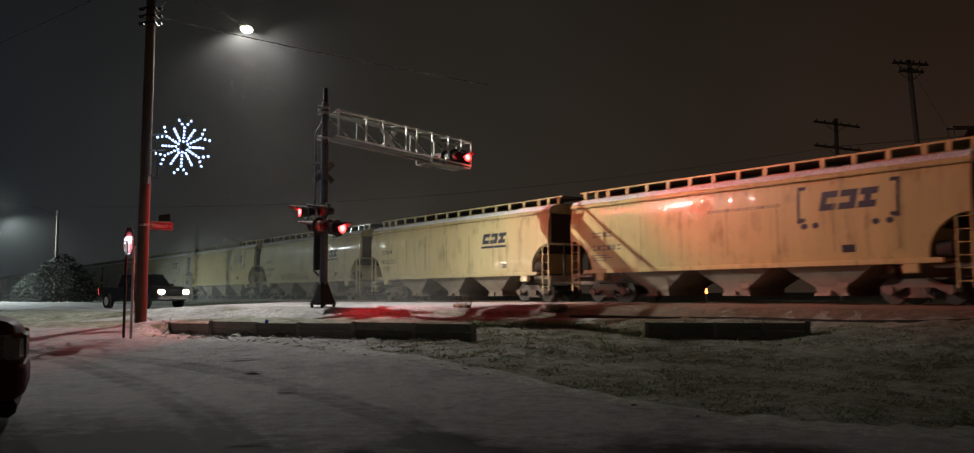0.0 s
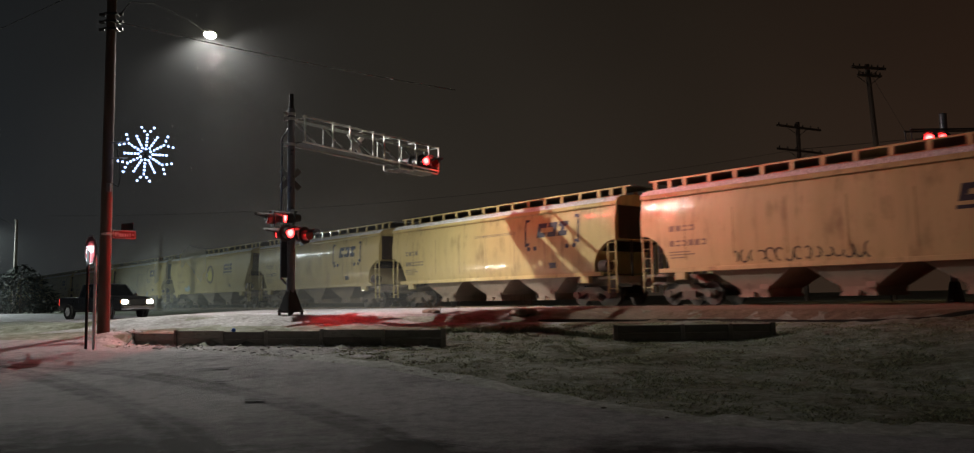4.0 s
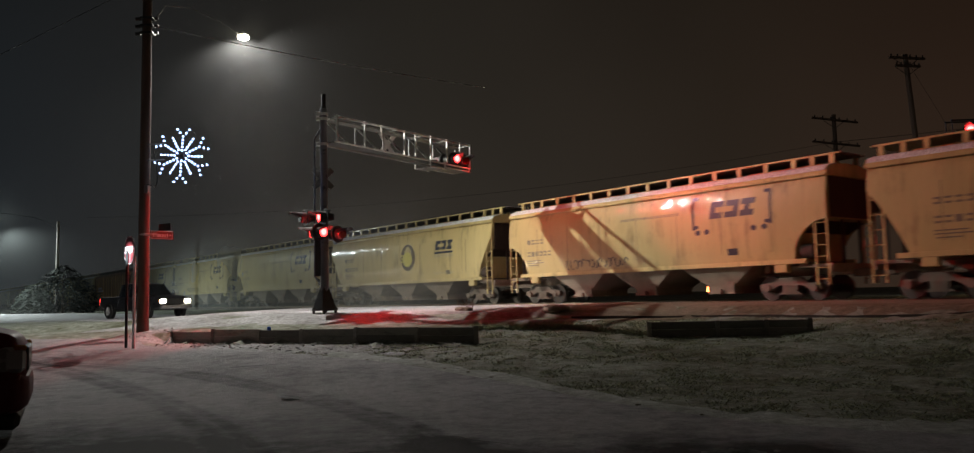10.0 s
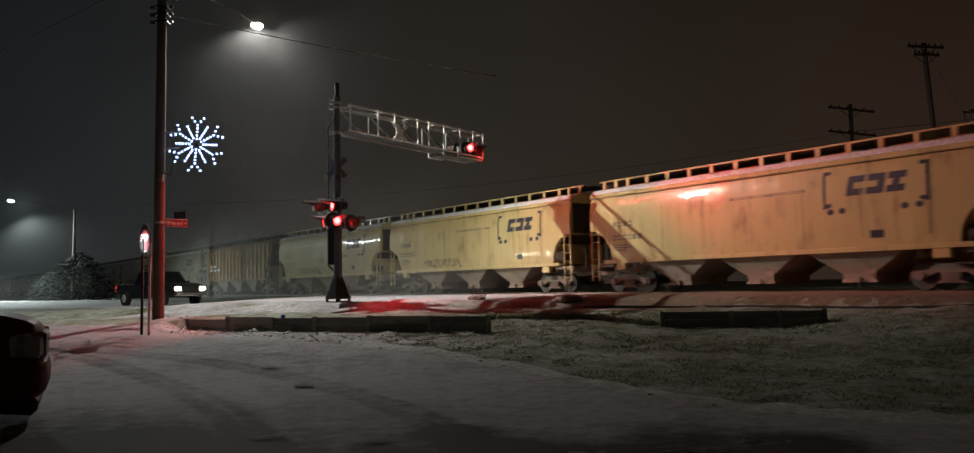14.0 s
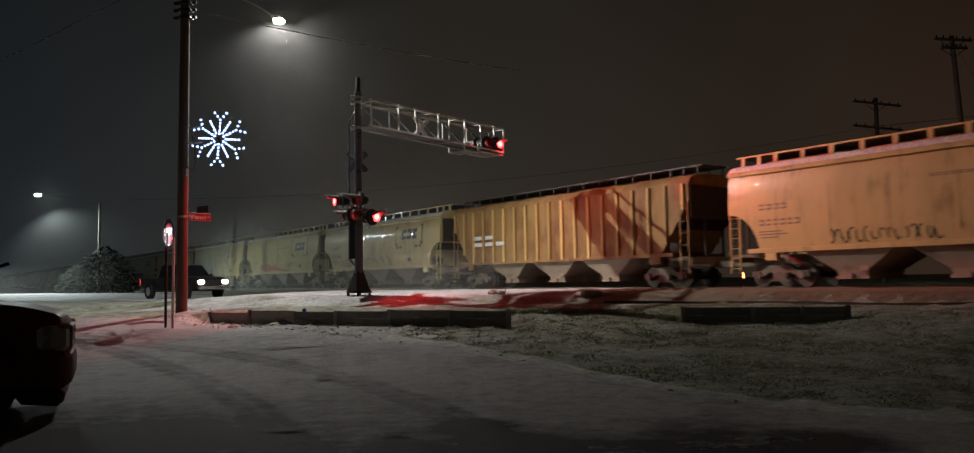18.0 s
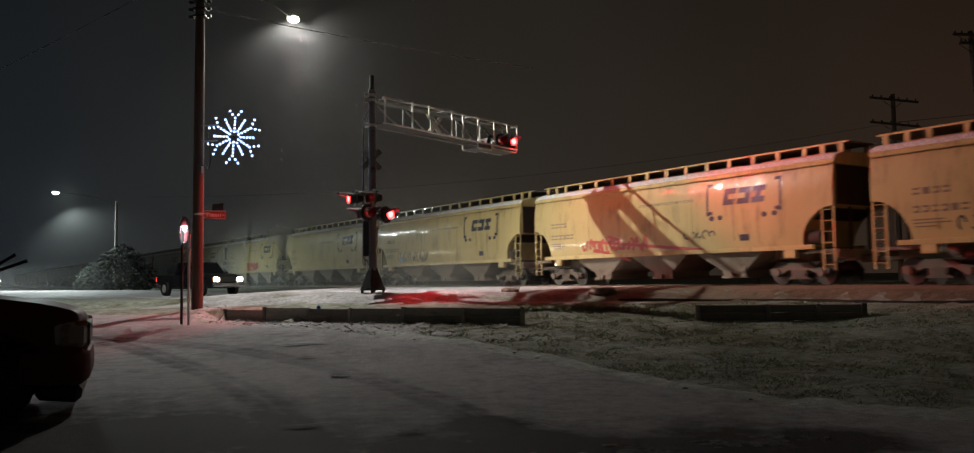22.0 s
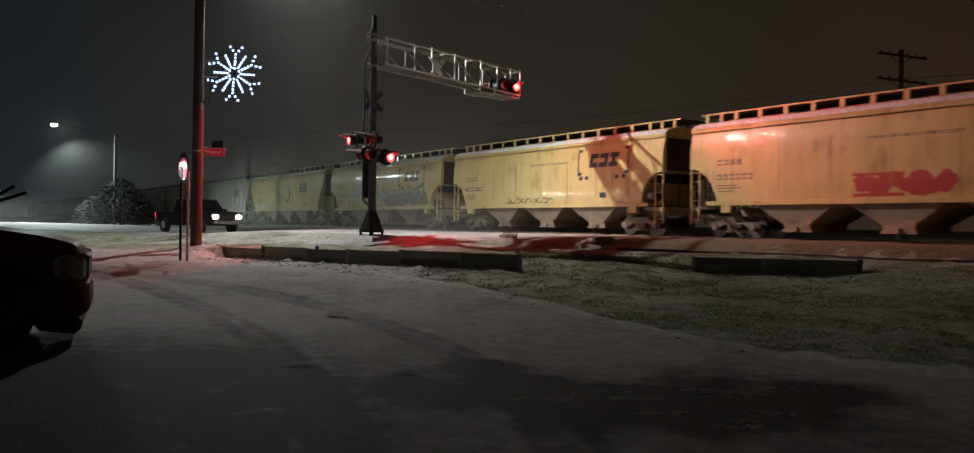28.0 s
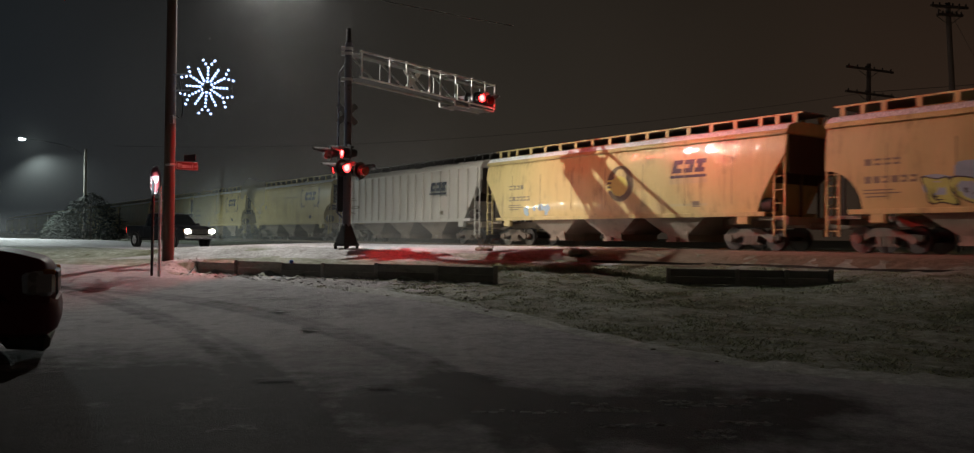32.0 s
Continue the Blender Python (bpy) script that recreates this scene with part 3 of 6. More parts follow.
def ladder(rungs, z0, z1, w=0.42):
    bm = bmesh.new()
    for x in (-w / 2, w / 2):
        box(bm, (x, 0, (z0 + z1) / 2), (0.05, 0.06, z1 - z0))
    for i in range(rungs):
        z = z0 + (z1 - z0) * (i + 0.5) / rungs
        tube(bm, (-w / 2, 0, z), (w / 2, 0, z), 0.014, 6)
    return bm


def make_hopper(kind, half, mat, label):
    ribbed = kind == "ribbed"
    car = thing("hopper_car", Matrix.Identity(4), label, "railway car", "cars of the freight train")
    part("body", hopper_shell(kind, half), mat, car, smooth=not ribbed)
    part("roof", hopper_roof(half), mat, car, "curved roof dusted with snow", True)
    for s in (-1, 1):
        bm = bmesh.new()
        loft(bm, [[(x, s * 1.50, 4.235), (x, s * 1.36, 4.375), (x, s * 1.05, 4.465), (x, s * 0.80, 4.50), (x, s * 0.80, 4.52), (x, s * 1.05, 4.492), (x, s * 1.375, 4.40), (x, s * 1.515, 4.25)] for x in steps(-half, half, 0.8)])
        bmesh.ops.recalc_face_normals(bm, faces=bm.faces)
        if ribbed:
            bm.free()
        else:
            part("snow_cover", bm, MAT_SNOWCAP, car, "thin snow on the roof")
        part("side_sill", boxed((0, s * 1.53, 1.30), (half * 2 - 1.6, 0.16, 0.16), bevel=0.01), mat, car)
        part("eave", boxed((0, s * 1.52, 4.10), (half * 2, 0.10, 0.06)), mat, car)
        part("end_sheet", boxed((s * (half + 0.012), 0, 3.38), (0.02, 2.78, 1.35)), MAT_END_SHADED_RUST, car, "rusty end sheet")
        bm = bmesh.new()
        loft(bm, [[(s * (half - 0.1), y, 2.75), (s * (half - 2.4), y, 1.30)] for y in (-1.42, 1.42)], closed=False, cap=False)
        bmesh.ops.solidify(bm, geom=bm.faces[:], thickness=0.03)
        part("slope_sheet", bm, MAT_END_SHADED_RUST, car, "rusty sloping end sheet, darkened for the shade over the truck")
        part("end_platform", boxed((s * (half - 0.55), 0, 1.14), (1.25, 2.9, 0.10)), MAT_UNDER, car)
        part("coupler", boxed((s * (half + 0.50), 0, 0.88), (1.1, 0.22, 0.26), bevel=0.04), MAT_TRUCK, car)
        part("centre_sill", boxed((s * (half - 1.8), 0, 1.0), (3.6, 0.5, 0.35)), MAT_UNDER, car)
        for y in (-1.54, 1.54):
            lad = part("corner_ladder", ladder(6, 0.50, 2.72 if kind == "arch" else 3.3), mat, car)
            lad.location = (s * (half - 0.24), y, 0)
            part("bolster_post", boxed((s * (half - 1.75), y * 0.96, 1.10), (0.50, 0.22, 0.34), bevel=0.03), mat, car)
        part("end_beam", boxed((s * (half - 0.02), 0, 1.02), (0.10, 2.9, 0.22)), MAT_UNDER, car)
        for y in (-0.55, 0.55):
            part("end_post", boxed((s * (half - 0.05), y, 1.95), (0.08, 0.08, 1.6)), MAT_END_SHADED_RUST, car)
        tc = s * (half - 1.75)
        truck = part("truck", boxed((tc, 0, 0.52), (0.35, 2.0, 0.28)), MAT_TRUCK, car, "two-axle truck of cast steel")
        for k in (-1, 1):
            f = part("side_frame", side_frame(), MAT_TRUCK, truck)
            f.location = (tc, k * 1.0, 0)
            f.rotation_euler = (0, 0, 0 if k < 0 else math.pi)
            w = part("wheelset", wheelset(), MAT_WHEEL, truck)
            w.location = (tc + k * 0.88, 0, 0.42)
    # roof walkway on short posts
    part("walkway", boxed((0, 0, 4.855), (half * 2 + 0.3, 1.50, 0.05)), MAT_GRATE, car, "roof walkway of dark grating")
    part("walkway_snow", boxed((0, 0, 4.895), (half * 2 + 0.2, 1.36, 0.026)), MAT_SNOWCAP, car, "strip of snow on the walkway")
    spots = [-half + 0.14, -half + 0.84, -half + 1.54]
    n = round((2 * half - 3.08) / 1.08)
    spots += [-half + 1.54 + (2 * half - 3.08) * i / n for i in range(1, n + 1)] + [half - 0.84, half - 0.14]
    first = None
    for y in (-0.78, 0.78):
        for x in spots:
            m = Matrix.Translation((x, y, 4.63 if not ribbed else 4.70))
            if first is None:
                first = part("walkway_post", boxed((0, 0, 0), (0.17, 0.05, 0.46) if not ribbed else (0.05, 0.05, 0.34)), MAT_GRATE if ribbed else mat, car)
                first.matrix_basis = m
            else:
                again(first, m)
        part("walkway_edge", boxed((0, y, 4.868), (half * 2 + 0.3, 0.05, 0.06)), mat if not ribbed else MAT_GRATE, car)
    for i in range(4):
        part("roof_hatch", boxed((-half * 0.72 + i * half * 0.48, 0, 4.58), (half * 0.36, 0.62, 0.16), bevel=0.03), mat, car)
    if ribbed:
        rib = None
        for y in (-1, 1):
            for i in range(19):
                x = (half - 0.25) * (-1 + 2 * i / 18)
                low = SILL + cut_height(kind, half, x)
                m = Matrix.Translation((x, y * 1.585, (low + EAVE) / 2)) @ Matrix.Diagonal((1, 1, (EAVE - low) / 2.5, 1))
                if rib is None:
                    rib = part("side_rib", boxed((0, 0, 0), (0.16, 0.12, 2.5), bevel=0.02), MAT_RIB if mat == MAT_CAR_RUSTY else mat, car)
                    rib.matrix_basis = m
                else:
                    again(rib, m)
    else:
        # weld seams between the side sheets
        seam = None
        for i in range(1, 8):
            x = -half + 2 * half * i / 8
            for y in (-1, 1):
                if seam is None:
                    seam = part("side_seam", boxed((0, 0, 0), (0.035, 0.012, 1.75)), MAT_SEAM, car)
                    seam.matrix_basis = Matrix.Translation((x, y * WIDE, 2.55))
                else:
                    again(seam, Matrix.Translation((x, y * WIDE, 2.55)))
    for a, b in ((-5.45, -1.85), (-1.8, 1.8), (1.85, 5.45)):
        part("hopper_bay", hopper_bay(a, b), MAT_UNDER, car, "funnel-shaped discharge bay")
    part("brake_cylinder", tubed((half - 2.7, -0.9, 1.08), (half - 2.7, 0.2, 1.08), 0.15), MAT_UNDER, car)
    # The reservoir takes the end sheets' painted shade too.
    part("brake_reservoir", tubed((half - 1.05, -1.26, 1.62), (half - 0.62, -1.26, 1.62), 0.26, 18), MAT_END_SHADED_RUST, car)
    return car


def flat_shape(name, outlines, mat, car, label=""):
    """Plain painted shapes on the side that faces the street, a few millimetres proud of the sheet."""
    bm = bmesh.new()
    for pts in outlines:
        slab(bm, pts, -WIDE - 0.012, -WIDE + 0.05)
    return part(name, bm, mat, car, label)


def rect(x0, z0, x1, z1):
    return [(x0, z0), (x1, z0), (x1, z1), (x0, z1)]


MAT_GRAFFITI = {n: material(n, c, 0.45, 0, 0.2, 3.0, 40, 0.05) for n, c in (
    ("red_spray", (0.42, 0.06, 0.05)), ("black_spray", (0.05, 0.05, 0.045)), ("white_spray", (0.42, 0.43, 0.40)),
    ("lime_spray", (0.46, 0.54, 0.14)), ("blue_spray", (0.30, 0.42, 0.48)), ("yellow_spray", (0.62, 0.55, 0.12)), ("grey_spray", (0.30, 0.28, 0.26)), ("brown_spray", (0.20, 0.165, 0.14)), ("brown_badge", (0.12, 0.085, 0.04)))}


def oval(cx, cz, rx, rz, n=28):
    return [(cx + rx * math.cos(k * math.tau / n), cz + rz * math.sin(k * math.tau / n)) for k in range(n)]


def logo_blocks(x0, x1, z0, z1):
    """The owner's mark as three plain slanted blocks, each a frame with a slot in it."""
    w, out = (x1 - x0) / 3, []
    h = z1 - z0
    for i in range(3):
        a, b = x0 + w * i + 0.04, x0 + w * (i + 1) - 0.05
        def at(x, f):
            return (x + 0.12 * f, z0 + h * f)
        c = a if i == 0 else (b - 0.22 if i == 1 else (a + b) / 2 - 0.12)
        out.append([[at(a, 0), at(b, 0), at(b, 0.34), at(a, 0.34)], [at(c, 0.34), at(c + 0.22, 0.34), at(c + 0.22, 0.66), at(c, 0.66)], [at(a, 0.66), at(b, 0.66), at(b, 1), at(a, 1)]])
    return out


def bars(rng, x0, x1, z0, z1, n):
    """A row of unreadable signs: short plain bars."""
    w = (x1 - x0) / n
    out = []
    for i in range(n):
        a, b = x0 + w * (i + 0.12), x0 + w * (i + 0.85)
        out.append(rect(a, z0, b, z0 + (z1 - z0) * 0.30))
        out.append(rect(a, z0 + (z1 - z0) * 0.70, b, z1))
        if rng.random() < 0.6:
            out.append(rect(a if rng.random() < 0.5 else b - w * 0.2, z0 + (z1 - z0) * 0.30, (a if rng.random() < 0.0 else b), z0 + (z1 - z0) * 0.70))
    return out


def squiggle(rng, x0, x1, z0, z1, n, thick):
    """Sprayed strokes: bent ribbons of paint."""
    out = []
    w = (x1 - x0) / n
    for i in range(n):
        cx, cz = x0 + w * (i + 0.5), (z0 + z1) / 2
        rx, rz = w * rng.uniform(0.38, 0.62), (z1 - z0) / 2 * rng.uniform(0.6, 1.0)
        start, span = rng.uniform(0, math.tau), rng.uniform(2.6, 4.8)
        m = 9
        pts = [(cx + rx * math.cos(start + span * k / m), cz + rz * math.sin(start + span * k / m)) for k in range(m + 1)]
        inner = [(cx + (rx - thick) * math.cos(start + span * k / m), cz + (rz - thick) * math.sin(start + span * k / m)) for k in range(m + 1)]
        for k in range(m):
            out.append([pts[k], pts[k + 1], inner[k + 1], inner[k]])
    return out


def blobs(rng, x0, x1, z0, z1, n):
    """Sprayed fills with a ragged outline."""
    out = []
    for i in range(n):
        cx, cz = rng.uniform(x0, x1), rng.uniform(z0 + (z1 - z0) * 0.25, z1 - (z1 - z0) * 0.25)
        r = (z1 - z0) * rng.uniform(0.22, 0.42)
        m = 11
        out.append([(cx + r * rng.uniform(0.6, 1.25) * math.cos(k * math.tau / m), min(z1, max(z0, cz + r * rng.uniform(0.6, 1.15) * math.sin(k * math.tau / m)))) for k in range(m)])
    return out


def bubbles(rng, x0, x1, z0, z1, n):
    """Swollen, leaning, overlapping sprayed shapes: dark rims, faces, inner strokes and highlights."""
    rim, face, cut, shine = [], [], [], []
    w = (x1 - x0) / n
    for i in range(n):
        cx, cz = x0 + w * (i + 0.5), (z0 + z1) / 2 + rng.uniform(-0.06, 0.06)
        rx, rz, lean = w * rng.uniform(0.50, 0.62), (z1 - z0) * rng.uniform(0.40, 0.48), rng.uniform(-0.5, 0.35)
        m, phase, lobes = 22, rng.uniform(0, 6), rng.choice((2, 3, 4))

        def at(a, f):
            r = f * (0.86 + 0.16 * math.cos(lobes * a + phase))
            u, v = math.copysign(abs(math.cos(a)) ** 0.7, math.cos(a)), math.copysign(abs(math.sin(a)) ** 0.7, math.sin(a))
            return (cx + r * (rx * u + lean * rz * v), min(z1, max(z0, cz + r * rz * v)))
        ring = [k * math.tau / m for k in range(m)]
        rim.append([at(a, 1.10) for a in ring])
        face.append([at(a, 0.98) for a in ring])
        for _ in range(4):
            a, f, b = rng.uniform(0, math.tau), rng.uniform(0.15, 0.75), rng.uniform(0.6, 1.5)
            cut.append([at(a, f), at(a + b / 2, f + 0.10), at(a + b, f + 0.02), at(a + b / 2, f - 0.04)])
        a = rng.uniform(0.8, 2.4)
        shine.append([at(a, 0.78), at(a + 0.5, 0.80), at(a + 0.5, 0.70), at(a, 0.68)])
    return rim, face, cut, shine


def painted(name, outlines, mat, car, label="", lift=0.0):
    bm = bmesh.new()
    for pts in outlines:
        a = [bm.verts.new((x, -WIDE - 0.006 - lift - side_in(z) * -1.0, z)) for x, z in pts]
        try:
            f = bm.faces.new(a)
        except ValueError:
            continue
    bmesh.ops.recalc_face_normals(bm, faces=bm.faces)
    for f in bm.faces:
        if f.normal.y > 0:
            f.normal_flip()
    bmesh.ops.triangulate(bm, faces=bm.faces[:])
    bmesh.ops.solidify(bm, geom=bm.faces[:], thickness=0.004)
    ob = part(name, bm, mat, car, label)
    if len(outlines) > 5:
        ob["kind"] = "stuff"
    return ob


def side_in(z):
    """How far the curved side lies inside its widest line at height z."""
    t = (z - SILL) / (EAVE - SILL)
    return 0.10 * (1 - min(1, t / 0.30)) ** 2 + 0.14 * max(0, (t - 0.66) / 0.34) ** 2


def letter_car(car, k, style, ribbed=False):
    rng = random.Random(100 + k)
    lift = 0.07 if ribbed else 0.0
    if style == "bracket":
        for block in logo_blocks(3.55, 5.50, 3.02, 3.64):
            painted("mark_block", block, MAT_DECAL, car, "", lift)
        for a, b in ((2.82, 1), (6.18, -1)):
            painted("bracket_mark", [rect(min(a, a + b * 0.08), 2.70 + 0.118 * i, max(a, a + b * 0.08), 2.818 + 0.118 * i) for i in range(10)] + [rect(min(a, a + b * 0.28), 3.76, max(a, a + b * 0.28), 3.88), rect(min(a, a + b * 0.28), 2.70, max(a, a + b * 0.28), 2.82)], MAT_DECAL, car, "dark blue bracket", 0.006)
        painted("dot_mark", [oval(3.05, 2.55, 0.12, 0.10, 12), oval(3.45, 2.56, 0.12, 0.10, 12), oval(5.45, 2.56, 0.12, 0.10, 12), oval(5.88, 2.57, 0.12, 0.10, 12), rect(2.80, 2.66, 2.98, 2.76), rect(6.02, 2.66, 6.2, 2.76)], MAT_DECAL, car)
        painted("slogan_line", bars(rng, -0.85, 2.20, 3.29, 3.38, 15), MAT_FADED, car, "faded line of small lettering")
        painted("placard", [rect(4.32, 1.64, 4.75, 1.88)], MAT_DECAL, car, "small dark placard")
    else:
        for block in (logo_blocks(3.15, 5.08, 2.86, 3.36) if style == "underline" else logo_blocks(3.70, 5.37, 2.96, 3.46)):
            painted("mark_block", block, MAT_DECAL, car, "", lift)
        painted("underline_mark", [rect(3.12, 2.64, 5.10, 2.75) if style == "underline" else rect(3.66, 2.76, 5.42, 2.87)], MAT_DECAL, car, "dark bar below the owner's mark", lift)
        painted("placard", [rect(4.75, 1.62, 5.10, 1.84)], MAT_FADED, car, "small placard", lift)
    if style == "badge":
        painted("round_badge", [oval(0.9, 2.70, 0.78, 0.76)], MAT_GRAFFITI["brown_badge"], car, "round brown badge")
        painted("badge_emblem", [oval(0.85, 2.60, 0.50, 0.42), rect(0.15, 2.80, 0.60, 2.88), rect(0.15, 2.62, 0.60, 2.70), rect(0.15, 2.44, 0.60, 2.52)], MAT_GRAFFITI["yellow_spray"], car, "yellow emblem on the badge", 0.004)
        painted("pale_panel", [rect(3.60, 1.66, 5.45, 2.72)], MAT_CAR_GREY, car, "repainted paler panel")
    painted("reporting_mark", bars(rng, -6.85, -5.65, 2.74, 2.95, 4), MAT_FADED, car, "faded row of reporting signs", lift)
    painted("car_number", bars(rng, -6.85, -5.15, 2.18, 2.40, 6), MAT_FADED, car, "faded row of number signs", lift)
    painted("data_line", [rect(-6.85, 1.95, -5.9, 1.99), rect(-6.85, 1.85, -5.7, 1.89), rect(-6.8, 1.74, -6.1, 1.78)], MAT_FADED, car, "fine faded data lines", lift)
    G = MAT_GRAFFITI
    if k == 10:
        painted("spray_halo", blobs(rng, -4.9, 1.9, 1.55, 2.72, 18), G["blue_spray"], car, "pale blue cloud behind the graffiti", 0.001)
        for x0, x1, top, n, fill, shine_mat, label in ((-5.0, 0.3, 2.40, 6, "lime_spray", "white_spray", "lime green bubble shapes"), (0.6, 6.4, 2.72, 6, "grey_spray", "white_spray", "dull grey interlocking shapes"),
                                                       (0.9, 6.5, 2.35, 8, "brown_spray", "grey_spray", "dusky shapes across the grey ones")):
            rim, face, cut, shine = bubbles(rng, x0, x1, 1.42, top, n)
            lift = 0.010 if fill == "brown_spray" else 0.0
            painted("spray_outline", rim, G["black_spray"], car, "dark outline of the graffiti", 0.004 + lift)
            painted("spray_fill", face, G[fill], car, label, 0.0055 + lift)
            painted("spray_stroke", cut, G["black_spray"], car, "dark inner strokes", 0.007 + lift)
            painted("spray_shine", shine, G[shine_mat], car, "pale highlights", 0.0085 + lift)
    if k == 8:
        painted("spray_fill", blobs(rng, -1.2, 1.9, 1.45, 2.25, 22) + [rect(-1.3, 1.45, 0.4, 2.2)], G["red_spray"], car, "solid red graffiti")
    if k == 5:
        painted("spray_outline", squiggle(rng, -4.6, -0.4, 1.40, 2.15, 16, 0.13), G["red_spray"], car, "faded red graffiti")
        painted("scribble", squiggle(rng, 1.6, 3.2, 1.75, 2.15, 5, 0.06), G["black_spray"], car, "thin black scribble")
    if k == 4:
        painted("scribble", squiggle(rng, -5.6, 2.2, 1.45, 2.15, 22, 0.07), G["black_spray"], car, "black sprayed letters")
    if k == 6:
        painted("scribble", squiggle(rng, -5.2, -1.2, 1.42, 2.20, 15, 0.09), G["black_spray"], car, "dark sprayed letters")
        painted("spray_fill", blobs(rng, -5.0, -4.0, 1.42, 1.9, 6), G["blue_spray"], car, "pale blue spray")
    if k in (-6, -2, 1, 2):
        painted("scribble", squiggle(rng, -4.2, 0.8 if k == -6 else -0.5, 1.42, 1.95, 15, 0.05), G["black_spray"], car, "thin black scribble")
    if k in (-3, 11):
        painted("spray_fill", blobs(rng, -5.6, -3.8, 1.42, 2.0, 7), G["blue_spray"], car, "pale blue spray")
    if k == 9:
        painted("scribble", squiggle(rng, -3.0, 1.0, 1.42, 1.75, 9, 0.05), G["black_spray"], car, "thin black scribble")


GAPS = {-8: -125.8, -7: -107.98, -6: -90.07, -5: -72.39, -4: -54.58, -3: -36.73, -2: -17.9, -1: 0.06, 0: 18.75, 1: 36.58, 2: 54.37, 3: 72.33,
        4: 90.63, 5: 108.62, 6: 126.33, 7: 143.99, 8: 161.76, 9: 179.66, 10: 197.53, 11: 215.13, 12: 233.51, 13: 251.7}
for n in range(14, 28):
    GAPS[n] = GAPS[n - 1] + 17.8
GAPS[-9] = GAPS[-8] - 17.8
STYLE = {-7: "underline", -6: "underline", -3: "badge", -1: "badge", 3: "ribbed", 11: "badge", 12: "pale"}
SHIFT = {4: -0.20, 9: 0.28, -4: 0.15, 5: 0.0, 8: 0.2, 10: 0.2, 2: 0.33, 0: -0.05, -7: 0.1, -6: 0.0, -1: 0.0, -3: 0.0, 3: -0.2, 11: -0.26}
CARS = {}


def train_offset(t):
    """Metres the train has gone by t seconds, from where it stands at 13 s."""
    u = (t - 13.0) / 10
    return 103.65 * u + 0.291 * u * u + 0.204 * u ** 3


def build_train():
    protos = {
        "bracket": make_hopper("arch", 8.17, MAT_CAR_CREAM, "dusty cream covered hopper car with bracketed dark blue mark"),
        "underline": make_hopper("arch", 8.17, MAT_CAR_GREY, "dusty grey-cream covered hopper car with underlined dark blue mark"),
        "badge": make_hopper("bowl", 8.78, MAT_CAR_CREAM, "long cream covered hopper car with a round brown badge"),
        "ribbed": make_hopper("ribbed", 8.55, MAT_CAR_RUSTY, "rusty yellow ribbed hopper car with worn paint"),
        "pale": make_hopper("ribbed", 8.5, MAT_CAR_PALE, "pale grey ribbed hopper car with rusty ends")}
    used = set()
    plain = {}
    for k in range(-9, 26):
        style = STYLE.get(k, "bracket")
        plain[k] = (style, protos[style] if style not in used else copy_thing(protos[style], Matrix.Identity(4)))
        used.add(style)
    for k, (style, car) in plain.items():
        CARS[k] = car
        if style == "ribbed":
            bm = bmesh.new()
            for x0, z0, x1, z1 in ((-6.3, 2.55, -5.6, 2.75), (-5.3, 2.55, -4.6, 2.75), (-6.3, 2.2, -5.6, 2.4), (-5.3, 2.2, -4.6, 2.4), (-4.3, 2.2, -3.6, 2.4)):
                box(bm, ((x0 + x1) / 2, -1.66, (z0 + z1) / 2), (x1 - x0, 0.02, z1 - z0))
            part("data_panel", bm, MAT_SNOWCAP, car, "white data panels")
        elif k <= 14:
            letter_car(car, k, style, style == "pale")
        if k in (10, 8, 5, 4, 6):
            car["label"] = {10: "cream hopper car with a wide graffiti mural", 8: "cream hopper car with a red graffiti block", 5: "cream hopper car with faded red graffiti",
                            4: "cream hopper car with black sprayed letters", 6: "cream hopper car with dark sprayed letters"}[k]


build_train()


def car_pose(k, t):
    s = (GAPS[k] + GAPS[k + 1]) / 2 - SHIFT.get(k, 0.08) - train_offset(t)
    return Matrix.Translation(on_track(s, 0.0, RAIL_TOP)) @ Matrix.Rotation(radians(TRACK_TURN), 4, "Z")


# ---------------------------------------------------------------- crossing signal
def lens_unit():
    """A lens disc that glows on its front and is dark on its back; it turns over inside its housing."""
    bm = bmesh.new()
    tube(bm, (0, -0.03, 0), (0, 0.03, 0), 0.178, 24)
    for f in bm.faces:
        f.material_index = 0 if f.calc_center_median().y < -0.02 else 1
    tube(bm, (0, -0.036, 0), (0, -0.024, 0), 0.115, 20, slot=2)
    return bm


FLASHERS = []


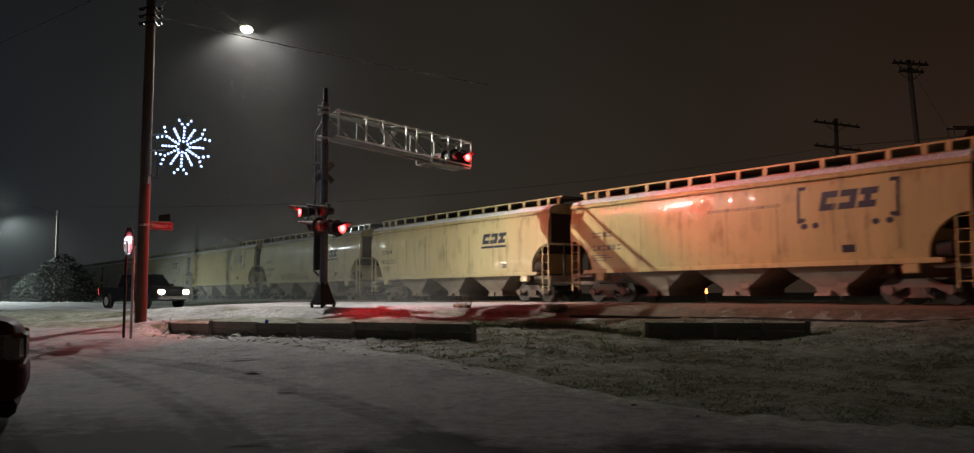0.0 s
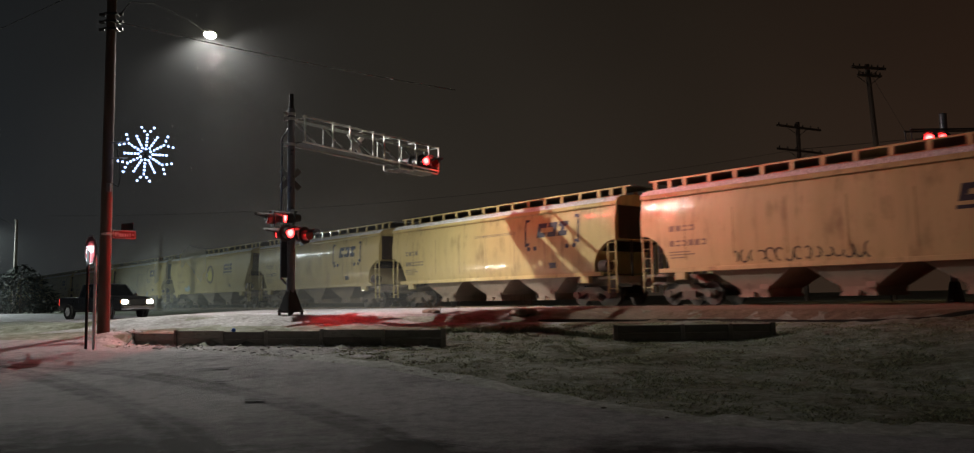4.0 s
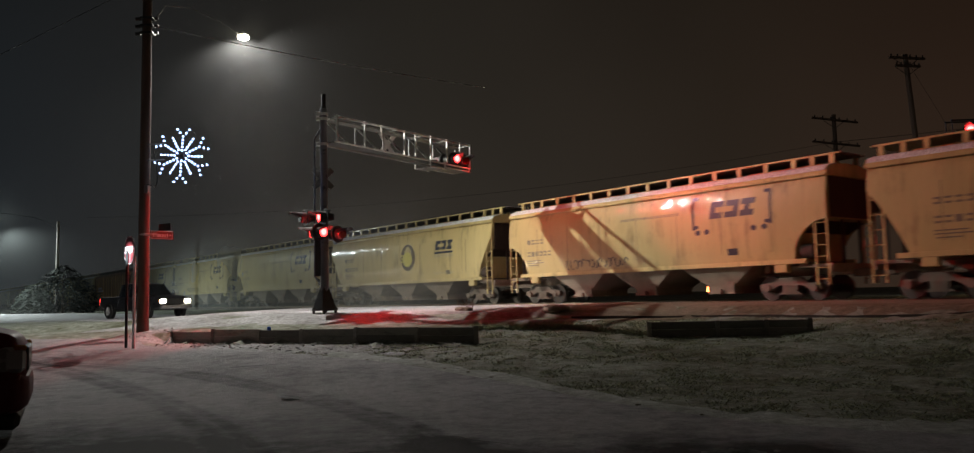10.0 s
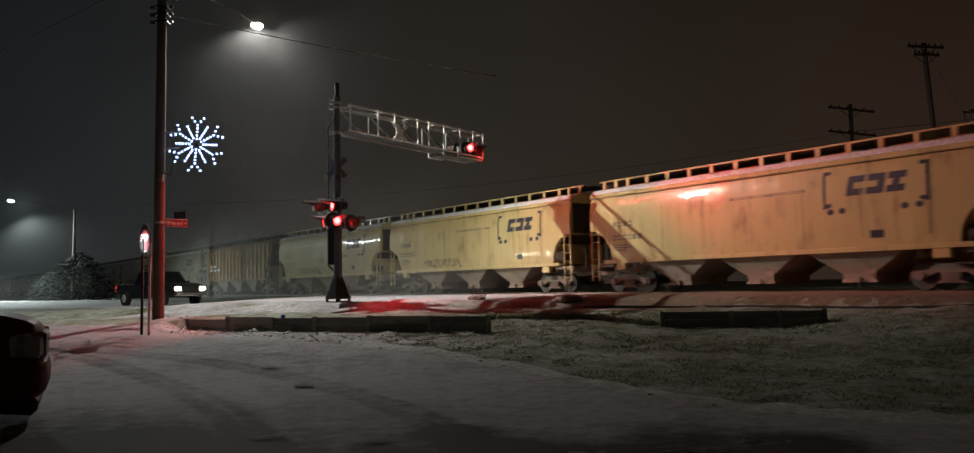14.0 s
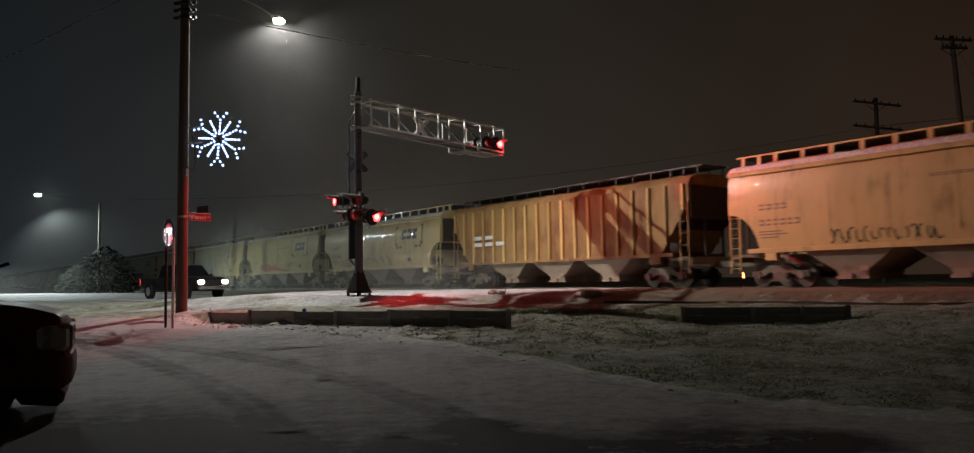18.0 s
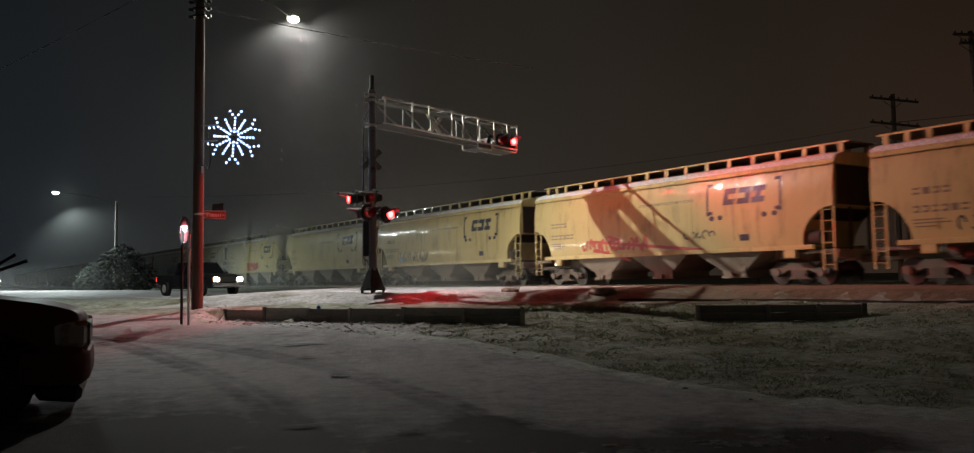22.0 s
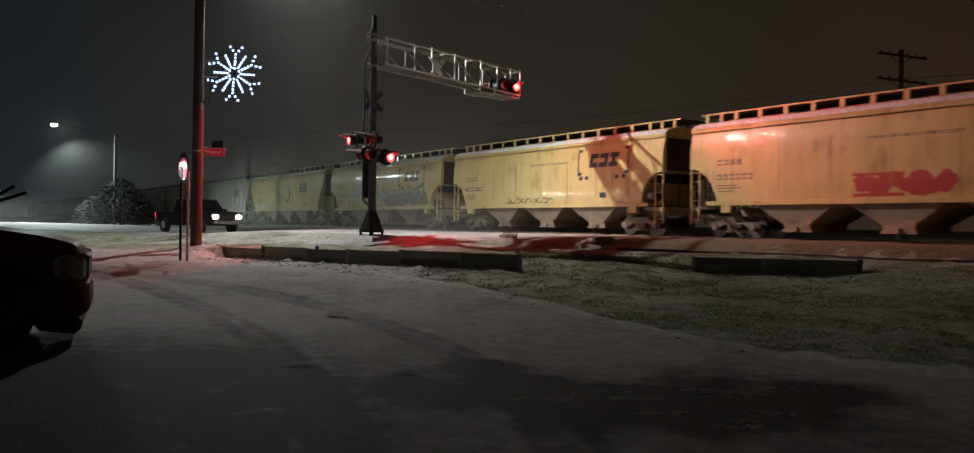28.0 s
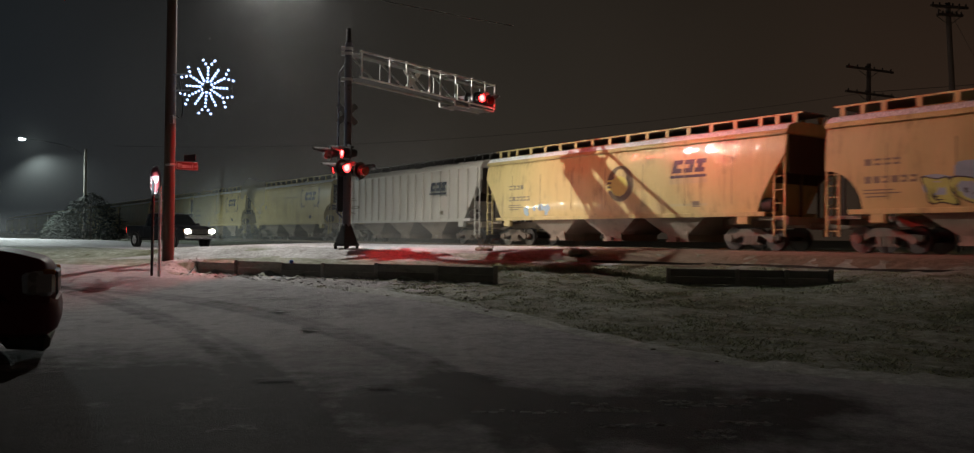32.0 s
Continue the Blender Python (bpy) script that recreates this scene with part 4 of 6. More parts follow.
def signal_lamp(parent, m, outer, name="signal_lamp"):
    """A round black background, a hooded housing and a red lens that faces -y of m."""
    bm = bmesh.new()
    tube(bm, (0, 0.10, 0), (0, 0.13, 0), 0.30, 28)
    lamp = part(name, bm, MAT_BLACK, parent, "round black target with a hooded red flasher")
    lamp.matrix_basis = m
    bm = bmesh.new()
    n = 16
    ring = []
    for y, r in ((0.12, 0.19), (-0.05, 0.19)):
        ring.append([(r * math.cos(a), y, r * math.sin(a)) for a in [k * math.tau / n for k in range(n)]])
    loft(bm, ring, cap=False)
    hood = []
    for y, r in ((-0.05, 0.19), (-0.50, 0.20)):
        span = [math.pi * (0.02 + 0.96 * k / 9) for k in range(10)] if y > -0.4 else [math.pi * (0.22 + 0.56 * k / 9) for k in range(10)]
        hood.append([(r * math.cos(a), y, r * math.sin(a)) for a in span])
    loft(bm, hood, closed=False, cap=False)
    bmesh.ops.solidify(bm, geom=bm.faces[:], thickness=0.012)
    part("hood", bm, MAT_HOOD, lamp, "black hood over the lens")
    part("housing", tubed((0, 0.12, 0), (0, 0.40, 0), 0.19, 16, 0.12), MAT_BLACK, lamp)
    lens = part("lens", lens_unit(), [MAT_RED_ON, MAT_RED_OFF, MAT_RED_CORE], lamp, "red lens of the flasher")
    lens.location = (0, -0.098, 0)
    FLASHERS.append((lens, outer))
    return lamp


def facing(pos, direction):
    """A pose at pos whose -y points along direction."""
    d = Vector(direction)
    d.z = 0
    return Matrix.Translation(pos) @ Matrix.Rotation(math.atan2(d.x, -d.y), 4, "Z")


def build_signal(base, arm_dir, arm_len, top, label, light=True):
    sig = thing("crossing_signal", Matrix.Translation(base), label, "railroad signal", "cantilever crossing signals")
    ad = Vector(arm_dir)
    rd = Vector((ad.y, -ad.x, 0))
    part("mast", tubed((0, 0, 0.5), (0, 0, top - 0.2), 0.14, 16, 0.13), MAT_MAST, sig, "round steel mast", True)
    bm = bmesh.new()
    for p, q in (((-0.10, 0, 1.0), (-0.33, -0.06, 1.25)), ((-0.33, -0.06, 1.25), (-0.31, -0.06, 6.2)), ((-0.31, -0.06, 6.2), (-0.10, 0, 6.6))):
        tube(bm, p, q, 0.035, 8)
    part("conduit", bm, MAT_MAST, sig, "bent cable pipe beside the mast")
    part("cable_box", boxed((-0.21, -0.03, 2.15), (0.20, 0.16, 1.75), None, 0.02), MAT_BLACK, sig, "narrow dark cable box")
    bm = bmesh.new()
    tube(bm, (0, 0, 0.12), (0, 0, 0.88), 0.42, 4, 0.15)
    tube(bm, (0, 0, 0.06), (0, 0, 0.13), 0.46, 20)
    part("foot", bm, MAT_BLACK, sig, "flared black foot")
    for k in range(4):
        a = k * math.tau / 4 + 0.1
        part("anchor_bolt", tubed((0.38 * math.cos(a), 0.38 * math.sin(a), -0.06), (0.38 * math.cos(a), 0.38 * math.sin(a), 0.17), 0.05, 8), MAT_BLACK, sig)
    part("mast_sleeve", tubed((0, 0, 0.85), (0, 0, 3.0), 0.155, 14), MAT_MAST, sig, "lower sleeve of the mast", True)
    part("mast_cap", tubed((0, 0, top - 0.22), (0, 0, top + 0.32), 0.085, 12), MAT_BLACK, sig)
    zt, zb = top - 0.53, top - 1.45
    for z in (zt - 0.06, zb - 0.06, zt + 0.12):
        part("clamp_ring", tubed((0, 0, z - 0.05), (0, 0, z + 0.05), 0.160, 16), MAT_GALV, sig, smooth=True)
        part("clamp_bolt", tubed((-0.13, -0.06, z), (-0.25, -0.07, z), 0.085, 10), MAT_GALV, sig)
    # Far members get darker steel than near ones, painting in their shade.
    for w, r, mat in ((-0.30, 0.060, MAT_SHADED_STEEL), (0.48, 0.034, MAT_GALV)):
        for z in (zt, zb):
            part("arm_chord", tubed(rd * w + Vector((0, 0, z)) + ad * 0.1, rd * w + Vector((0, 0, z - (0.09 if z == zb else -0.01))) + ad * arm_len, r, 8), mat, sig)
    near_posts = ((0.2, 0), (1.6, 0), (2.5, 0.55), (3.8, 0.0), (4.46, 0), (5.4, 0), (6.45, 0), (7.35, 0.4), (arm_len - 0.02, 0))
    for x, low in near_posts:
        part("arm_post", boxed(ad * x + rd * 0.48 + Vector((0, 0, (zb + low + zt + 0.06) / 2)), (0.05, 0.05, zt + 0.06 - zb - low), Matrix.Rotation(math.atan2(ad.y, ad.x), 3, "Z")), MAT_GALV, sig, "bright galvanised post")
    n = 5
    for i in range(n + 1):
        p = ad * (0.35 + (arm_len - 0.4) * i / n) - rd * 0.30
        part("arm_post", tubed(p + Vector((0, 0, zb)), p + Vector((0, 0, zt)), 0.036, 6), MAT_SHADED_STEEL, sig)
        part("arm_tie", tubed(p + Vector((0, 0, zb)), p + rd * 0.78 + Vector((0, 0, zb)), 0.024, 6), MAT_SHADED_STEEL, sig)
        part("arm_tie", tubed(p + Vector((0, 0, zt)), p + rd * 0.78 + Vector((0, 0, zt)), 0.024, 6), MAT_SHADED_STEEL, sig)
        if i < n:
            q = ad * (0.35 + (arm_len - 0.4) * (i + 1) / n) - rd * 0.30
            part("arm_diagonal", tubed(p + Vector((0, 0, zt)), q + Vector((0, 0, zb)), 0.046, 6), MAT_SHADED_STEEL, sig)
    part("walkway", boxed(ad * (arm_len / 2) + rd * 0.11 + Vector((0, 0, zb - 0.015)), (arm_len - 0.1, 0.55, 0.03), Matrix.Rotation(math.atan2(ad.y, ad.x), 3, "Z")), MAT_BLACK, sig, "dark grated service walkway of the arm")
    part("cable_tray", boxed(ad * (arm_len / 2 + 0.1) - rd * 0.12 + Vector((0, 0, zt - 0.02)), (arm_len - 0.3, 0.40, 0.05), Matrix.Rotation(math.atan2(ad.y, ad.x), 3, "Z")), MAT_SHADED_STEEL, sig, "flat cable tray along the top of the arm")
    # crossbucks on the arm and on the mast, seen from their backs; the arm's paler colour stands in for light
    for zc, off in ((zb + 0.50, ad * (arm_len * 0.46)), (top - 2.72, Vector((0, 0, 0)))):
        for tilt in (-45, 45):
            bm = boxed((0, 0, 0), (1.2 if off.length else 0.95, 0.02, 0.20))
            blade = part("crossbuck_blade", bm, MAT_LIT_BLADE if off.length else MAT_SHADED_STEEL, sig, "crossbuck blade, grey on its back")
            blade.matrix_basis = Matrix.Translation((off - rd * 0.36 if off.length else Vector((-0.07, 0.2, 0))) + Vector((0, 0, zc))) @ Matrix.Rotation(math.atan2(rd.x, -rd.y) if off.length else 0.35, 4, "Z") @ Matrix.Rotation(radians(tilt), 4, "Y")
    # service basket below the arm's end
    turn = Matrix.Rotation(math.atan2(ad.y, ad.x), 3, "Z")
    for x0, x1, z in ((5.45, 6.35, zb - 0.27), (6.40, arm_len, zb - 0.20)):
        for w in (-0.42, 0.42):
            part("basket_rail", boxed(ad * ((x0 + x1) / 2) + rd * w + Vector((0, 0, z)), (x1 - x0, 0.04, 0.05), turn), MAT_GALV, sig)
            for x in (x0, x1):
                part("basket_post", boxed(ad * x + rd * w + Vector((0, 0, (z + zb) / 2 + 0.04)), (0.04, 0.04, zb - z + 0.08), turn), MAT_GALV, sig)
        part("basket_floor", boxed(ad * ((x0 + x1) / 2) + Vector((0, 0, z - 0.01)), (x1 - x0, 0.8, 0.02), turn), MAT_GRATE, sig)
    return sig, zt, zb


MAT_LIT_BLADE = material("sign_back_aluminium", (0.58, 0.57, 0.54), 0.5, 0.1, 0.12, 5.0, 50, 0.05)
MAT_SHADED_STEEL = material("dull_arm_steel", (0.19, 0.19, 0.175), 0.5, 0.3, 0.2, 5.0, 50, 0.1)
signal, ZT, ZB = build_signal(MAST, ARM_DIR, 8.05, 7.52, "grey steel cantilever crossing signal with red flashers")
LEFT_FACE, RIGHT_FACE = Vector((-0.86, -0.51, 0)), Vector((0.80, -0.60, 0))
for at, face, outer in (((-0.67, -0.33, 3.34), LEFT_FACE, True), ((0.04, -0.56, 3.34), LEFT_FACE, False), ((0.0, -0.56, 2.81), RIGHT_FACE, False), ((0.62, -0.32, 2.74), RIGHT_FACE, True)):
    signal_lamp(signal, facing(Vector(at), face), outer)
part("lamp_crossarm", tubed((-0.75, -0.05, 3.60), (0.25, -0.10, 3.58), 0.035, 8), MAT_BLACK, signal)
part("lamp_crossarm", tubed((-0.55, -0.05, 2.78), (0.70, -0.10, 2.90), 0.035, 8), MAT_BLACK, signal)
for at, face in (((-0.42, 0.02, 2.84), Vector((-1.0, 0.05, 0))), ((0.45, 0.30, 2.7), -LEFT_FACE)):
    signal_lamp(signal, facing(Vector(at), face), True)
for w, outer in ((-0.33, False), (0.33, True)):
    d = ROAD_DIR
    signal_lamp(signal, facing(ARM_DIR * (7.45 + w) + Vector((0, 0, ZB + 0.25)) + d * 0.40, Vector((0.62, -0.78, 0))), outer)
    signal_lamp(signal, facing(ARM_DIR * (7.45 + w) + Vector((0, 0, ZB + 0.25)) - d * 0.35, -d), outer)

# ---------------------------------------------------------------- poles
def build_utility_pole():
    pole = thing("utility_pole", Matrix.Translation((-10.73, 26.0, height(-10.73, 26.0) - 0.05)), "tall wooden utility pole at the street corner, stained dark", "utility pole")
    part("shaft", tubed((0, 0, 0), (0.03, 0, 14.5), 0.185, 18, 0.13), MAT_WOOD_POLE, pole, smooth=True)
    return pole


build_utility_pole()


def build_snowflake():
    c = Vector((-9.50, 25.9, 6.38))
    flake = thing("snowflake_light", Matrix.Translation(c) @ Matrix.Rotation(radians(3.8), 4, "Y"), "lit snowflake decoration of blue-white bulbs hung on the pole", "light decoration")
    bm, wires = bmesh.new(), bmesh.new()
    R = 0.88
    pts = []
    for k in range(6):
        a = math.radians(90 + 60 * k)
        d, e = Vector((math.cos(a), 0, math.sin(a))), Vector((-math.sin(a), 0, math.cos(a)))
        pts += [d * R * f for f in (0.20, 0.33, 0.46, 0.59, 0.72)]
        for s in (-1, 1):
            pts += [d * R * (0.72 + 0.13 * j) + e * s * R * 0.11 * j for j in (1, 2)]
            tube(wires, d * R * 0.72, d * R * 0.98 + e * s * R * 0.22, 0.012, 5)
        tube(wires, (0, 0, 0), d * R * 0.72, 0.012, 5)
        a += math.radians(30)
        d = Vector((math.cos(a), 0, math.sin(a)))
        pts += [d * R * f for f in (0.26, 0.38, 0.50, 0.62, 0.74)]
        tube(wires, (0, 0, 0), d * R * 0.7, 0.012, 5)
    first = None
    part("frame", wires, MAT_BLACK, flake)
    for p in pts:
        if first is None:
            b = bmesh.new()
            bmesh.ops.create_icosphere(b, subdivisions=1, radius=0.039)
            first = part("bulb", b, MAT_LED, flake, "blue-white bulb")
            first.location = p
        else:
            again(first, Matrix.Translation(p))


build_snowflake()

# ---------------------------------------------------------------- lamps, poles and wires
MAT_BLACK_GLASS = material("tinted_glass", (0.01, 0.012, 0.014), 0.06, 0, 0.1, 4.0, 30, 0.0)
MAT_DARK_PAINT = material("black_car_paint", (0.024, 0.024, 0.027), 0.30, 0.2, 0.15, 3.0, 80, 0.0, coat=0.6)
MAT_MAROON = material("dark_maroon_paint", (0.110, 0.026, 0.034), 0.5, 0.0, 0.2, 3.0, 80, 0.03, (0.10, 0.06, 0.06), 0.30, 5.0, gloss=0.12)
MAT_CHROME = material("chrome", (0.55, 0.55, 0.56), 0.15, 1.0, 0.1, 6.0, 60, 0.0)
MAT_TYRE = material("tyre_rubber", (0.02, 0.02, 0.02), 0.85, 0, 0.2, 8.0, 60, 0.2)
MAT_LENS = material("clear_lamp_lens", (0.42, 0.43, 0.44), 0.12, 0.3, 0.25, 9.0, 40, 0.1, coat=0.8)
MAT_AMBER = material("amber_lens", (0.35, 0.12, 0.02), 0.12, 0, 0.1, 9.0, 40, 0.0)
MAT_DROP = material("sleet_drops", (0.15, 0.155, 0.15), 0.5, 0, 0.1, 3.0, 30, 0.0)
MAT_TAIL = glow("lit_tail_lamp", (1.0, 0.05, 0.04), 4.0)
MAT_SILVER = material("silver_wheel_paint", (0.78, 0.78, 0.78), 0.35, 0.1, 0.1, 6.0, 60, 0.0)
MAT_SIGN_RED = material("red_sign_sheet", (0.14, 0.014, 0.016), 0.3, 0, 0.12, 5.0, 60, 0.0)
# The flashers' red light is put into the name sign's colour.
MAT_SIGN_REDLIT = material("name_sign_sheet", (0.22, 0.05, 0.05), 0.35, 0, 0.12, 5.0, 60, 0.0)
MAT_SIGN_WHITE = material("white_sign_sheet", (0.80, 0.80, 0.80), 0.3, 0, 0.06, 5.0, 60, 0.0)
MAT_TAG = material("blue_tape", (0.02, 0.10, 0.45), 0.5, 0, 0.1, 9.0, 60, 0.0)
MAT_STEM = material("dry_stems", (0.16, 0.11, 0.06), 0.9, 0, 0.3, 6.0, 60, 0.1)
MAT_BUSH = material("dark_conifer", (0.018, 0.024, 0.018), 0.9, 0, 0.4, 2.0, 20, 0.2, (0.024, 0.028, 0.025), 0.3, 3.0)
MAT_AMBER_LIGHT = glow("amber_lamp", (1.0, 0.62, 0.18), 60.0)
MAT_MARKER = glow("orange_marker_lamp", (1.0, 0.16, 0.04), 14.0)
MAT_FAR_LAMP = glow("far_lamp_lens", (0.85, 1.0, 0.95), 120.0)
MAT_DARK_RIM = material("dirty_wheel_rim", (0.05, 0.045, 0.045), 0.5, 0.4, 0.3, 8.0, 50, 0.1)
MAT_ANTIC = material("lamp_housing_grey", (0.20, 0.20, 0.20), 0.5, 0.5, 0.1, 5.0, 50, 0.05)


def curve_tube(bm, pts, r, seg=8):
    pts = [Vector(p) for p in pts]
    rings = []
    for i, p in enumerate(pts):
        d = (pts[min(i + 1, len(pts) - 1)] - pts[max(i - 1, 0)]).normalized()
        u = d.cross(Vector((0, 0, 1)))
        u = u.normalized() if u.length > 1e-3 else Vector((1, 0, 0))
        v = u.cross(d)
        rings.append([p + (u * math.cos(k * math.tau / seg) + v * math.sin(k * math.tau / seg)) * r for k in range(seg)])
    loft(bm, rings)


def street_lamp(head, root, label, lens, group="street lamps"):
    """An LED head on a long bent arm that reaches out from its pole."""
    lamp = thing("street_lamp", Matrix.Translation(root), label, "street lamp", group)
    d = Vector(head) - Vector(root)
    out = Vector((d.x, d.y, 0)).normalized()
    bm = bmesh.new()
    curve_tube(bm, [(0, 0, -0.9), d * 0.10 + Vector((0, 0, -0.25)), d * 0.35 + Vector((0, 0, 0.10)), d * 0.7 + Vector((0, 0, 0.14)), d - out * 0.25], 0.018)
    part("arm", bm, MAT_BLACK, lamp, "thin dark bracket arm")
    m = Matrix.Rotation(math.atan2(out.y, out.x), 3, "Z")
    part("head", boxed(d + Vector((0, 0, 0.05)), (0.66, 0.30, 0.12), m, 0.03), MAT_ANTIC, lamp, "flat grey lamp head")
    bm = bmesh.new()
    bmesh.ops.create_uvsphere(bm, u_segments=16, v_segments=8, radius=1.0, matrix=Matrix.Translation(d + Vector((0, 0, -0.03))) @ m.to_4x4() @ Matrix.Diagonal((0.27, 0.21, 0.13, 1)))
    part("lens", bm, lens, lamp, "bright lamp lens", True)
    return lamp


POLE_TOP = Vector((-10.60, 26.0, 14.2))
near_lamp = street_lamp(LAMP_HEAD, (-10.5, 26.1, 11.9), "lit street lamp on a long arm from the wooden pole", MAT_LAMP_GLOW)
for ob in near_lamp.children:
    if ob.name.startswith("lens"):
        ob.visible_shadow = False


def pole_hardware():
    hw = thing("pole_hardware", Matrix.Translation((-10.68, 26.0, 10.75)), "insulators and clamps on the wooden pole", "insulators")
    for i, z in enumerate((-0.25, 0.0, 0.25)):
        part("clamp", boxed((0.0, 0, z), (0.40, 0.34, 0.06)), MAT_BLACK, hw)
        part("insulator", tubed((-0.24, 0, z), (-0.40, 0, z), 0.06, 10), MAT_BLACK, hw)
        part("insulator", tubed((0.24, -0.05, z), (0.36, -0.05, z), 0.05, 10), MAT_BLACK, hw)
    bm = bmesh.new()
    curve_tube(bm, [(0.30, -0.15, -4.2), (0.40, -0.15, -4.7), (0.42, -0.15, -5.2), (0.36, -0.15, -5.42), (0.22, -0.15, -5.32), (0.10, -0.15, -5.30)], 0.018, 6)
    part("drop_cable", bm, MAT_CABLE, hw, "loose cable down to a socket")
    part("socket_box", boxed((0.10, -0.20, -5.45), (0.12, 0.12, 0.26), bevel=0.01), MAT_ANTIC, hw)
    for z in (-3.98, -4.5):
        part("bracket", tubed((0.0, -0.1, z), (0.62, -0.1, z + 0.02), 0.022, 6), MAT_ANTIC, hw, "thin bracket that holds the decoration")


pole_hardware()


def name_sign():
    s = thing("street_name_sign", Matrix.Translation((-10.02, 25.66, 3.79)) @ Matrix.Rotation(radians(46), 4, "Z"), "small street name sign on the wooden pole, lit and coloured red", "street sign")
    part("plate", boxed((0, 0, 0), (0.76, 0.012, 0.27), bevel=0.004), MAT_SIGN_REDLIT, s, "sign plate")
    bm = bmesh.new()
    for x0, x1, z0, z1 in ((-0.35, 0.35, 0.112, 0.124), (-0.35, 0.35, -0.124, -0.112), (-0.35, -0.338, -0.12, 0.12), (0.338, 0.35, -0.12, 0.12)):
        box(bm, ((x0 + x1) / 2, -0.009, (z0 + z1) / 2), (x1 - x0, 0.006, z1 - z0))
    part("border", bm, MAT_SIGN_WHITE, s, "white border")
    bm = bmesh.new()
    for i, (w, h) in enumerate(((0.05, 0.14), (0.02, 0.14), (0.08, 0.10), (0.05, 0.10), (0.05, 0.10), (0.04, 0.10), (0.03, 0.13))):
        box(bm, (-0.27 + i * 0.075, -0.009, -0.07 + h / 2), (w, 0.006, h))
    box(bm, (0.28, -0.009, 0.0), (0.05, 0.006, 0.05))
    part("lettering", bm, MAT_SIGN_WHITE, s, "row of white bars")
    part("cross_plate", boxed((0.10, 0.02, 0.26), (0.012, 0.60, 0.22), Matrix.Rotation(radians(10), 3, "Z")), MAT_BLACK, s, "second plate seen from its edge")
    part("strap", boxed((-0.36, 0.16, 0.02), (0.40, 0.34, 0.05)), MAT_GALV, s)


name_sign()


def stop_sign():
    base = Vector((-9.52, 22.0, height(-9.5, 22.0) - 0.03))
    s = thing("stop_sign", Matrix.Translation(base), "octagonal stop sign on a thin post, catching white light", "traffic sign")
    part("post", boxed((0, 0.0, 1.35), (0.06, 0.05, 2.7)), MAT_BLACK, s, "dark steel post")
    n = Vector((-0.72, -0.69, 0)).normalized()
    m = facing(n * 0.05 + Vector((0.11, 0, 2.71)), n)
    bm = bmesh.new()
    R = 0.38 / math.cos(math.pi / 8)
    oct8 = [(R * math.cos(math.pi / 8 + k * math.pi / 4), R * math.sin(math.pi / 8 + k * math.pi / 4)) for k in range(8)]
    slab(bm, oct8, -0.006, 0.006)
    part("plate", bm, MAT_SIGN_RED, s, "red octagonal plate").matrix_basis = m
    bm = bmesh.new()
    for k in range(8):
        a, b = oct8[k], oct8[(k + 1) % 8]
        slab(bm, [a, b, (b[0] * 0.93, b[1] * 0.93), (a[0] * 0.93, a[1] * 0.93)], -0.011, -0.007)
    part("border", bm, MAT_SIGN_WHITE, s, "white border").matrix_basis = m
    text = bpy.data.curves.new("word", "FONT")
    text.body, text.size, text.align_x, text.align_y, text.extrude = "STOP", 0.27, "CENTER", "CENTER", 0.003
    ob = new("word", text)
    me = bpy.data.meshes.new_from_object(ob)
    bpy.data.objects.remove(ob)
    me.materials.append(MAT_SIGN_WHITE)
    w = new("word", me)
    w.parent = s
    w["label"] = "white word"
    w.matrix_basis = m @ Matrix.Translation((0, -0.012, 0)) @ Matrix.Rotation(radians(90), 4, "X")
    # the second, reddish post beside it
    p = thing("sign_post", Matrix.Translation((-9.30, 21.95, height(-9.3, 21.95) - 0.03)), "thin steel post beside the stop sign, lit red", "sign post")
    part("post", boxed((0, 0, 1.30), (0.06, 0.05, 2.6)), MAT_SILVER, p)


stop_sign()


def far_things():
    root = Vector((-36.3, 70.0, height(-36, 70)))
    p = thing("utility_pole", Matrix.Translation(root), "distant slim pole with a street lamp arm", "utility pole")
    part("shaft", tubed((0, 0, 0), (0, 0, 7.95), 0.15, 12, 0.11), MAT_TIMBER, p, smooth=True)
    lamp = street_lamp((-41.94, 70.0, 9.85), (-36.3, 70.0, 8.9), "distant lit street lamp on a long arm", MAT_FAR_LAMP)
    for ob in lamp.children:
        if ob.name.startswith("lens"):
            ob.visible_shadow = False
    bush("shrub", (-35.0, 68.5), 4.2, 4.1, 5)
    bush("shrub", (-40.5, 74.0), 2.2, 2.6, 8)


